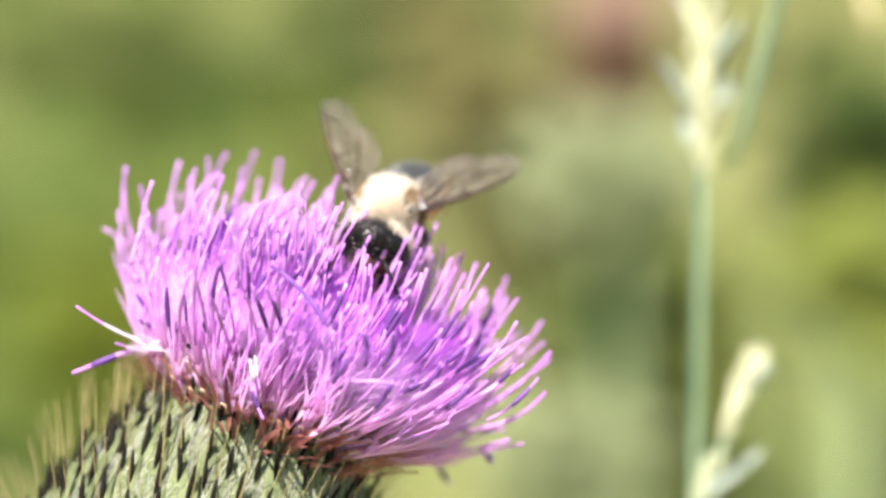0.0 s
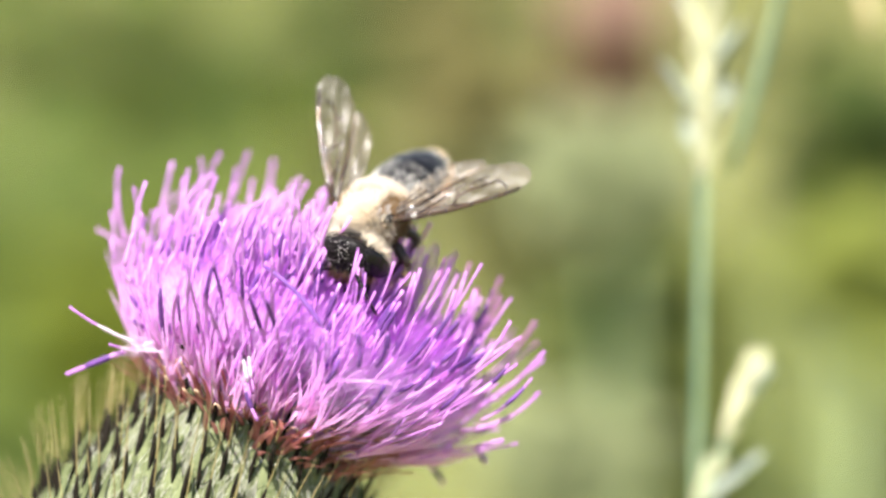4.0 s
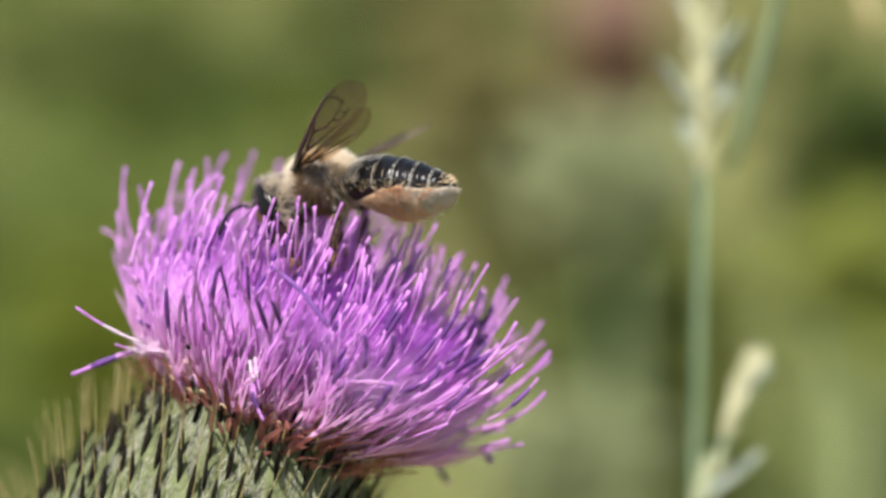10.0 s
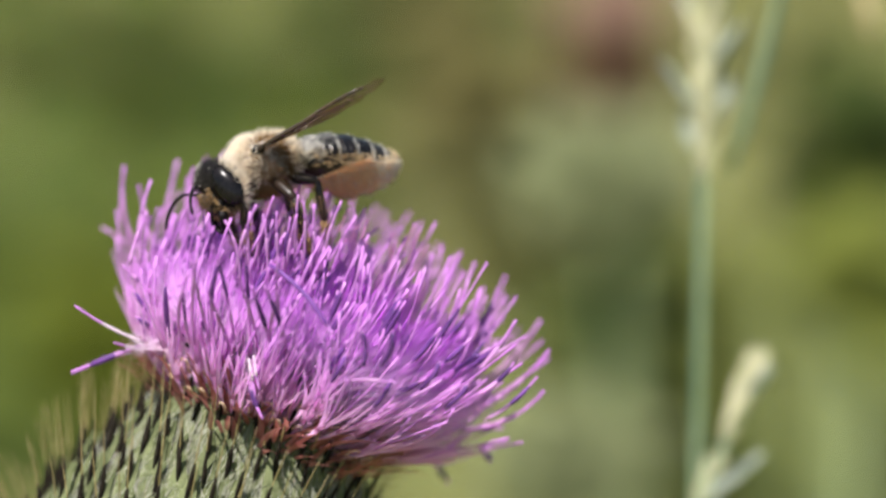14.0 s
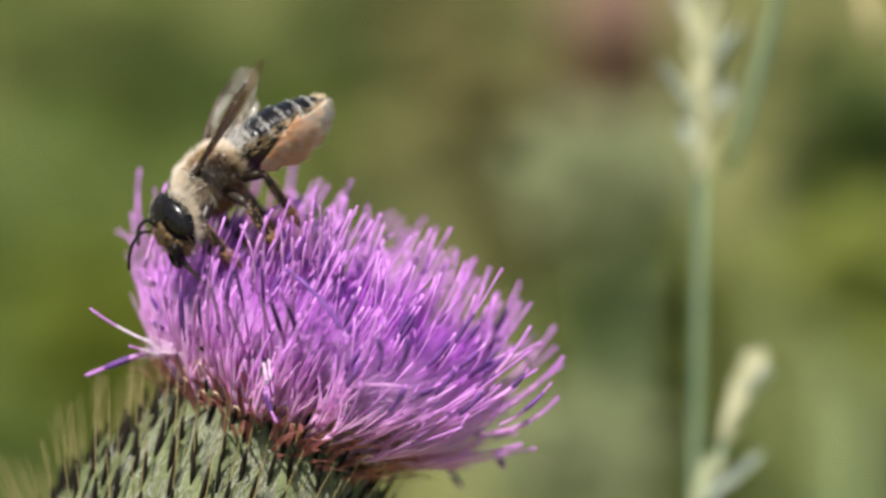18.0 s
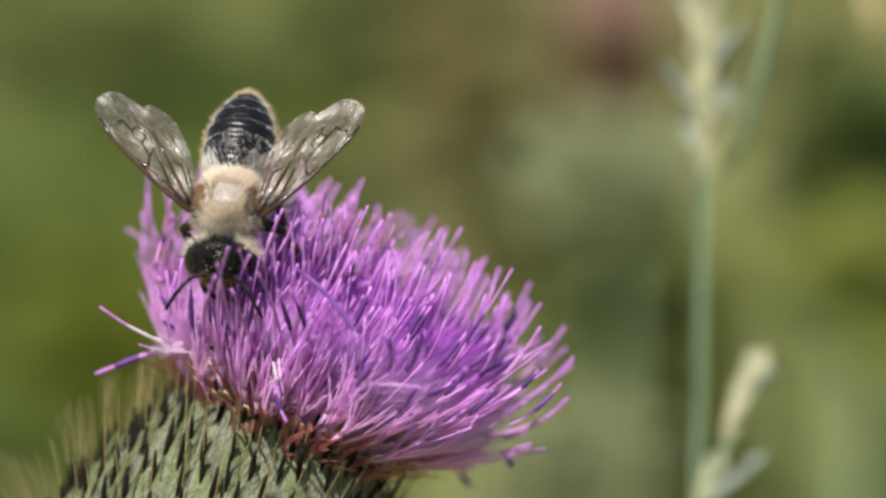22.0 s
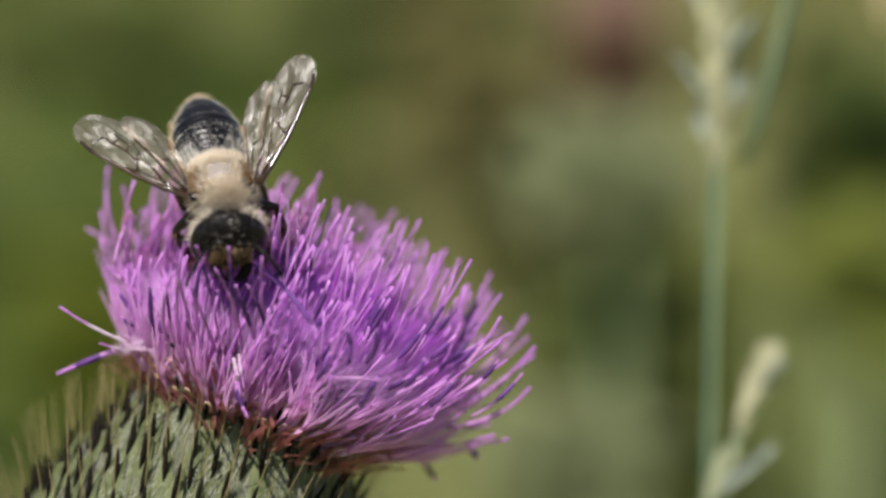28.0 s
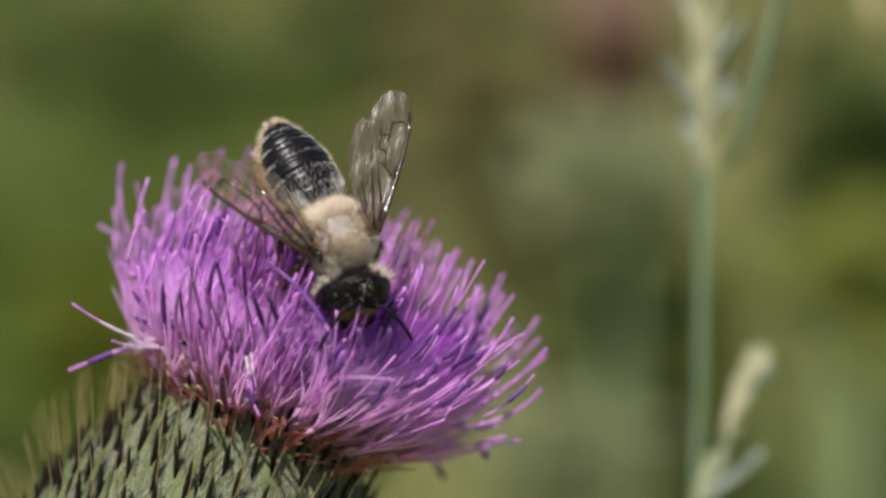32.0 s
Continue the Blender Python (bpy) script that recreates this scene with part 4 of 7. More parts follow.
def bee_head():
    rng = random.Random(62)
    h = Geo()
    h.ball((1.0, 0, -0.50), (1.15, 1.74, 1.66), 26, 18, shape=lambda u: Vector((u.x * (1 - 0.30 * abs(u.y)) * (0.72 if u.x < 0 else 1.0), u.y * (1 - 0.20 * max(0, -u.z)), u.z * (1 - 0.10 * u.x))))
    h.ball((1.62, 0, -1.30), (0.62, 1.00, 0.62), 16, 10)
    head = part("head", h, M_CHITIN, bee, "black head", at=Matrix.Translation(NECK * MM))
    for sgn in (1, -1):
        e = Geo()
        e.ball((1.06, sgn * 1.34, -0.56), (0.74, 0.50, 1.28), 20, 14, rot=Euler((sgn * 0.20, 0.10, sgn * -0.42)).to_matrix())
        part("eye", e, M_EYE, head, "large black eye")
        m = Geo()
        m.tube(curve3((1.85, sgn * 0.80, -1.7), (2.25, sgn * 0.80, -2.3), (2.15, sgn * 0.08, -2.75), 6), (0.36, 0.36, 0.32, 0.28, 0.22, 0.08), 7, flat=0.6)
        part("mandible", m, M_CHITIN, head)
        a = Geo()
        root = Vector((2.02, sgn * 0.42, -0.35))
        elbow = root + Vector((0.55, sgn * 0.75, 0.55))
        tip = elbow + Vector((1.55, sgn * 1.25, -1.2))
        a.tube([root, (root + elbow) / 2, elbow], (0.09, 0.08, 0.09), 7)
        a.tube(curve3(elbow, elbow + Vector((0.9, sgn * 0.7, 0.05)), tip, 11), [0.095 + 0.012 * (i % 2) for i in range(10)] + [0.06], 7)
        part("antenna", a, M_CHITIN, head, "black elbowed antenna")
    for y, z in ((0, 1.02), (0.28, 0.92), (-0.28, 0.92)):
        o = Geo()
        o.ball((1.1, y, z + 0.12), (0.13, 0.13, 0.10), 8, 6)
        part("ocellus", o, M_EYE, head)
    f = Geo()
    coat(f, (1.0, 0, -0.55), (1.15, 1.70, 1.66), 5200, 0.46, 0.018, lambda u: u.x > 0.15 and abs(u.y) < 0.58 and u.z < 0.25 and rng.random() < 0.75, rng, (0.1, 0, -0.6))
    coat(f, (1.0, 0, -0.55), (1.15, 1.70, 1.66), 700, 0.5, 0.020, lambda u: u.x > 0.0 and u.z < -0.55, rng, (0.2, 0, -0.5))
    part("face_hair", f, M_FURTAN, head, "golden face hair")
    c = Geo()
    coat(c, (1.0, 0, -0.55), (1.15, 1.76, 1.66), 2600, 0.75, 0.019, lambda u: u.x < -0.15 and u.z < 0.75 and abs(u.y) > 0.35, rng, (-0.1, 0, -0.1))
    part("cheek_hair", c, M_FUR, head, "cream hair behind the head")
    d = Geo()
    coat(d, (1.0, 0, -0.55), (1.15, 1.74, 1.66), 2300, 0.36, 0.014, lambda u: (u.z > 0.15 and abs(u.y) < 0.8) or (abs(u.y) < 0.5 and u.x > 0.2), rng, (0.2, 0, 0.1))
    part("crown_hair", d, M_FURBLACK, head, "dark crown hair")
    g = Geo()
    for _ in range(110):
        th, y = rng.uniform(-1.3, 1.5), rng.gauss(0, 0.55)
        if abs(y) < 1.4:
            r = math.sqrt(max(0.1, 1 - (y / 1.8) ** 2))
            g.ball((1.0 + 1.27 * r * math.cos(th), y, -0.55 + 1.86 * r * math.sin(th)), (0.028, 0.028, 0.028), 5, 4)
    part("pollen_grains", g, M_FURWHITE, head, "pale pollen grains", kind="stuff")
    tg = Geo()
    tg.tube(curve3((1.8, 0, -2.0), (1.9, 0, -3.2), (1.5, 0, -4.3), 6), (0.2, 0.18, 0.15, 0.12, 0.09, 0.05), 6)
    part("tongue", tg, M_LEG, head, "brown tongue sheath")
    # a broad head, nearly as wide as the thorax
    for ob in (head, *head.children):
        ob.data.transform(Matrix.Diagonal((1.0, 1.12, 1.03, 1.0)))
    return head


AB_W = ((-8.12, 0.23), (-7.51, 0.88), (-6.36, 1.53), (-5.04, 1.89), (-3.72, 1.94), (-2.49, 1.71), (-1.7, 1.17))
AB_T = ((-8.12, 0.19), (-7.51, 0.68), (-6.36, 1.16), (-5.04, 1.5), (-3.72, 1.6), (-2.49, 1.44), (-1.7, 1.04))
AB_B = ((-8.12, 0.2), (-7.51, 0.85), (-6.36, 1.4), (-5.04, 1.62), (-3.72, 1.5), (-2.49, 1.25), (-1.7, 0.9))


def ab(x, a, k=1.0):
    """A point on the abdomen at x, turned a radians from the back to its left."""
    up = math.cos(a)
    return Vector((x, math.sin(a) * lerp(x, AB_W) * k, up * (lerp(x, AB_T) if up > 0 else lerp(x, AB_B)) * k)) - WAIST


def bee_abdomen():
    rng = random.Random(63)
    core = Geo()
    xs = [-1.7 - 6.42 * i / 22 for i in range(23)]
    core.sheet([[ab(x, 2 * math.pi * k / 26, 0.95) for k in range(27)] for x in xs])
    abdomen = part("abdomen", core, M_LEG, bee, "banded black abdomen", at=Matrix.Translation(WAIST * MM))
    marks = (-1.8, -2.85, -4.0, -5.15, -6.2, -7.15, -8.12)
    for i, (x0, x1) in enumerate(zip(marks, marks[1:])):
        g = Geo()
        rows = []
        for q, k in ((0, 0.955), (0.15, 0.99), (0.4, 1.005), (0.7, 1.02), (0.93, 1.035), (1.0, 1.03), (1.01, 0.96)):
            x = x0 + (x1 - x0) * q
            rows.append([ab(max(-8.11, x), -1.9 + 3.8 * j / 22, k) for j in range(23)])
        g.sheet(rows)
        ter = part("tergite", g, M_TERGITE, abdomen, "glossy black back plate" if i < 5 else "black tail plate")
        fr = Geo()
        for _ in range(220 if i < 5 else 80):
            a = rng.choice((-1, 1)) * rng.uniform(0.9, 1.85)
            if rng.random() < (0.16 if i < 5 else 0.08):
                a = rng.uniform(-0.95, 0.95)
            x = x1 + 0.10 + rng.uniform(-0.06, 0.10)
            p = ab(max(-8.07, x), a, 1.03)
            d = Vector((-1, 0.25 * math.sin(a), 0.25 * math.cos(a))) + 0.2 * Vector((rng.uniform(-1, 1), rng.uniform(-1, 1), rng.uniform(-1, 1)))
            fr.hair(p, p + d.normalized() * rng.uniform(0.10, 0.20), 0.011)
        if i == 0:
            for _ in range(420):
                a, x = rng.choice((-1, 1)) * rng.uniform(0.55, 1.75), rng.uniform(x1, x0)
                p = ab(x, a, 1.01)
                fr.hair(p, p + Vector((-0.8, 0.5 * math.sin(a), 0.5)).normalized() * rng.uniform(0.25, 0.45 + 0.2 * abs(a)), 0.014)
        if i < 2:
            for _ in range(260 - 120 * i):
                a, x = rng.uniform(-1.2, 1.2), rng.uniform(x1, x0)
                p = ab(x, a, 1.01)
                fr.hair(p, p + Vector((-0.85, 0.3 * math.sin(a) + rng.uniform(-0.3, 0.3), 0.4)).normalized() * rng.uniform(0.15, 0.38), 0.010)
        part("hair_band", fr, M_FURWHITE, ter, "white hair fringe")
    gold = Geo()
    for _ in range(420):
        x = rng.uniform(-7.8, -2.2)
        a = rng.choice((-1, 1)) * rng.uniform(1.5, 2.0)
        p = ab(x, a, 1.0)
        d = Vector((-0.55, math.sin(a), 0.5 * math.cos(a))) + 0.3 * Vector((rng.uniform(-1, 1), rng.uniform(-1, 1), rng.uniform(-1, 1)))
        gold.hair(p, p + d.normalized() * rng.uniform(0.3, 0.62), 0.018)
    for _ in range(90):
        a, x = rng.uniform(-1.6, 1.6), rng.uniform(-8.1, -7.5)
        p = ab(x, a, 1.03)
        gold.hair(p, p + Vector((-1, 0.3 * math.sin(a), 0.25 + 0.3 * rng.random())).normalized() * rng.uniform(0.2, 0.4), 0.02)
    part("side_fringe", gold, M_FURGOLD, abdomen, "golden side fringe")
    brush, pale = Geo(), Geo()
    for _ in range(12000):
        x = rng.uniform(-7.85, -2.6)
        spread = min(1.35, 0.55 + 0.42 * (-2.6 - x))
        a = math.pi + rng.uniform(-spread, spread)
        p = ab(x, a, 0.96)
        d = Vector((-0.75, 0.6 * math.sin(a), 0.85 * math.cos(a))) + 0.22 * Vector((rng.uniform(-1, 1), rng.uniform(-1, 1), rng.uniform(-1, 1)))
        clump = noise.noise_vector(Vector((x * 1.7, a * 2.2, 3.0)))
        d += 0.55 * clump
        ln = rng.uniform(0.32, 0.80) * (1.0 if x > -6.9 else 0.75) * (1.0 + 0.4 * clump.x) * min(1.0, 0.4 + 0.3 * (-2.6 - x))
        far = (-x - 2.2) / 5.7 + rng.uniform(-0.15, 0.15)
        (pale if far > 0.72 + 0.3 * clump.y or rng.random() < 0.22 else brush).hair(p, p + d.normalized() * ln, 0.024)
    for _ in range(900):
        x, a = rng.uniform(-8.1, -7.3), math.pi + rng.uniform(-1.2, 1.2)
        p = ab(x, a, 0.9)
        d = Vector((-0.9, 0.5 * math.sin(a), 0.5 * math.cos(a))) + 0.35 * Vector((rng.uniform(-1, 1), rng.uniform(-1, 1), rng.uniform(-1, 1)))
        pale.hair(p, p + d.normalized() * rng.uniform(0.25, 0.5), 0.024)
    pale.ball(Vector((-7.92, 0, -0.12)) - WAIST, (0.2, 0.36, 0.2), 10, 6)
    part("belly_brush", brush, M_SCOPA, abdomen, "dense orange pollen brush")
    part("tail_brush", pale, M_SCOPAPALE, abdomen, "pale pollen-dusted brush end")
    return abdomen


def outline(pts, n=5):
    """A closed smooth ring through pts."""
    out, k = [], len(pts)
    for i in range(k):
        p0, p1, p2, p3 = (Vector(pts[(i + j) % k]) for j in (-1, 0, 1, 2))
        for q in range(n):
            t = q / n
            out.append(0.5 * ((2 * p1) + (p2 - p0) * t + (2 * p0 - 5 * p1 + 4 * p2 - p3) * t * t + (3 * p1 - p0 - 3 * p2 + p3) * t ** 3))
    return out


def membrane(ring, sgn, waves):
    """A thin, gently corrugated wing skin inside a ring; x along the span, y to the rear (negative)."""
    g = Geo()
    n = len(ring)
    c = Vector((sum(p.x for p in ring) / n, sum(p.y for p in ring) / n))
    rows = []
    for q in (1.0, 0.9, 0.8, 0.7, 0.6, 0.5, 0.4, 0.3, 0.2, 0.02):
        row = []
        for p in ring + ring[:1]:
            v = c + (Vector((p.x, p.y)) - c) * q
            row.append((v.x, sgn * v.y, waves(v.x, v.y)))
        rows.append(row)
    g.sheet(rows)
    return g


def bee_wings():
    fore = [(0, 0.05), (1.6, 0.28), (3.4, 0.42), (5.4, 0.50), (7.2, 0.36), (8.2, -0.1), (8.55, -0.85), (8.2, -1.75), (7.2, -2.25), (5.8, -2.35), (4.2, -2.0), (2.4, -1.25), (0.9, -0.5)]
    hind = [(0.3, -0.3), (1.8, -0.7), (3.4, -1.25), (5.0, -1.75), (6.1, -2.1), (6.3, -2.7), (5.6, -3.15), (4.4, -3.2), (3.1, -2.75), (2.0, -2.2), (1.0, -1.4)]
    narrow = lambda line: [(x, 0.87 * y) for x, y in line]
    fore, hind = narrow(fore), narrow(hind)
    wave = lambda x, y: 0.03 * math.sin(7.5 * y + 1.6 * x) * min(1.0, x / 3) + 0.10 * math.sin(x * 1.9) * math.sin(y * 2.6 + 0.6) - 0.012 * x * x * 0.3 + 0.05 * y
    fore_v = [([(0, 0.05), (1.6, 0.25), (3.4, 0.38), (5.0, 0.42), (6.6, 0.36), (7.6, 0.1)], 0.12), ([(0, -0.02), (1.8, -0.12), (3.6, 0.05), (4.7, 0.36)], 0.075),
              ([(1.8, -0.12), (3.3, -0.75), (4.9, -1.45)], 0.055), ([(3.6, 0.05), (4.0, -0.5), (4.9, -0.78), (6.6, -0.86)], 0.06), ([(4.9, -0.78), (5.0, -1.25), (6.2, -1.45)], 0.045),
              ([(6.6, -0.86), (6.9, -0.2), (6.7, 0.33)], 0.05), ([(4.0, -0.5), (4.2, -1.15)], 0.045), ([(5.9, -0.84), (5.8, -1.38)], 0.045), ([(0.2, -0.1), (2.2, -0.8), (4.0, -1.5)], 0.045)]
    hind_v = [([(0.3, -0.3), (1.8, -0.74), (3.4, -1.3), (5.0, -1.8)], 0.06), ([(0.5, -0.6), (2.4, -1.6), (4.2, -2.6)], 0.045), ([(2.4, -1.6), (2.9, -1.35)], 0.04), ([(0.6, -0.8), (2.0, -1.75), (3.2, -2.6)], 0.04)]
    out = []
    for sgn, side in ((1, "left"), (-1, "right")):
        base = Vector((0.95, sgn * 1.9, 0.62))
        pair = []
        for name, ring, veins, lift in (("forewing", fore, fore_v, 0.0), ("hindwing", hind, hind_v, -0.06)):
            wv = lambda x, y, lift=lift: wave(x, y) + lift
            ob = part(name, membrane(outline(ring), sgn, wv), M_WING, bee, "smoky transparent " + name, at=Matrix.Translation(base * MM))
            vg = Geo()
            for line, r in veins:
                pts = [(x, sgn * y, wv(x, y) + 0.01) for x, y in narrow(line)]
                vg.tube(pts, [1.5 * r * (1.0 - 0.45 * i / (len(pts) - 1)) for i in range(len(pts))], 5)
            part("vein_net", vg, M_VEIN, ob, "dark brown wing veins")
            ob.visible_shadow = True
            pair.append(ob)
        out.append((base, pair))
    return out


def bee_legs():
    rng = random.Random(64)
    legs = []
    for root, knee, ankle, toe in (((1.15, 0.95, -1.05), (1.1, 0.95, 0.10), (0.7, 0.35, -1.9), (0.35, 0.15, -1.8)),
                                   ((0.05, 1.15, -1.10), (0.15, 1.95, 0.45), (-0.25, 1.25, -1.80), (-0.35, 0.95, -1.4)),
                                   ((-1.05, 1.05, -1.0), (-0.70, 1.35, 0.35), (-0.85, 0.60, -2.25), (-0.65, 0.35, -1.7))):
        for sgn in (1, -1):
            fl = lambda v: Vector((v[0], v[1] * sgn, v[2]))
            a = Vector((0, 0, 0))
            b = a + fl(knee)
            c = b + fl(ankle)
            d = c + 0.78 * fl(toe)
            f = Geo()
            f.tube([a, a.lerp(b, 0.35), a.lerp(b, 0.75), b], (0.30, 0.36, 0.31, 0.21), 8)
            leg = part("leg", f, M_LEG, bee, "dark brown leg with tawny foot", at=Matrix.Translation(fl(root) * MM))
            t = Geo()
            t.tube([b, b.lerp(c, 0.4), b.lerp(c, 0.85), c], (0.19, 0.25, 0.28, 0.20), 8)
            part("tibia", t, M_LEG, leg)
            ta = Geo()
            ta.tube([c, c.lerp(d, 0.3), c.lerp(d, 0.5)], (0.22, 0.25, 0.18), 7)
            for k in range(4):
                p, q = c.lerp(d, 0.5 + 0.125 * k), c.lerp(d, 0.5 + 0.125 * (k + 0.95))
                ta.tube([p, q], (0.10, 0.15), 6)
            for s2 in (-1, 1):
                ta.tube([d, d + fl((0.18, 0.14 * s2, -0.2))], (0.05, 0.015), 4)
            part("tarsus", ta, M_TARSUS, leg, "tawny jointed foot")
            hh = Geo()
            for _ in range(330):
                k = rng.random() * 2
                p = b.lerp(c, k) if k < 1 else c.lerp(d, (k - 1) * 0.6)
                n = Vector((rng.uniform(-1, 1), rng.uniform(-1, 1), rng.uniform(-1, 1))).normalized()
                hh.hair(p + n * 0.2, p + n * 0.5 + (c - b).normalized() * 0.2, 0.016)
            part("leg_hair", hh, M_FURTAN, leg, "tan leg hair")
            legs.append((leg, fl(root), d))
    return legs


bee_thorax()
bee_head_part = bee_head()
bee_abdomen_part = bee_abdomen()
bee_wing_parts = bee_wings()
bee_leg_parts = bee_legs()


# ---- what moves ----
def pose_between(rows, t):
    """The pose at t seconds on straight lines between rows."""
    for (t0, m0), (t1, m1) in zip(rows, rows[1:]):
        if t <= t1:
            break
    f = min(1.0, max(0.0, (t - t0) / (t1 - t0)))
    return Matrix.LocRotScale(m0.translation.lerp(m1.translation, f), m0.to_quaternion().slerp(m1.to_quaternion(), f), None)


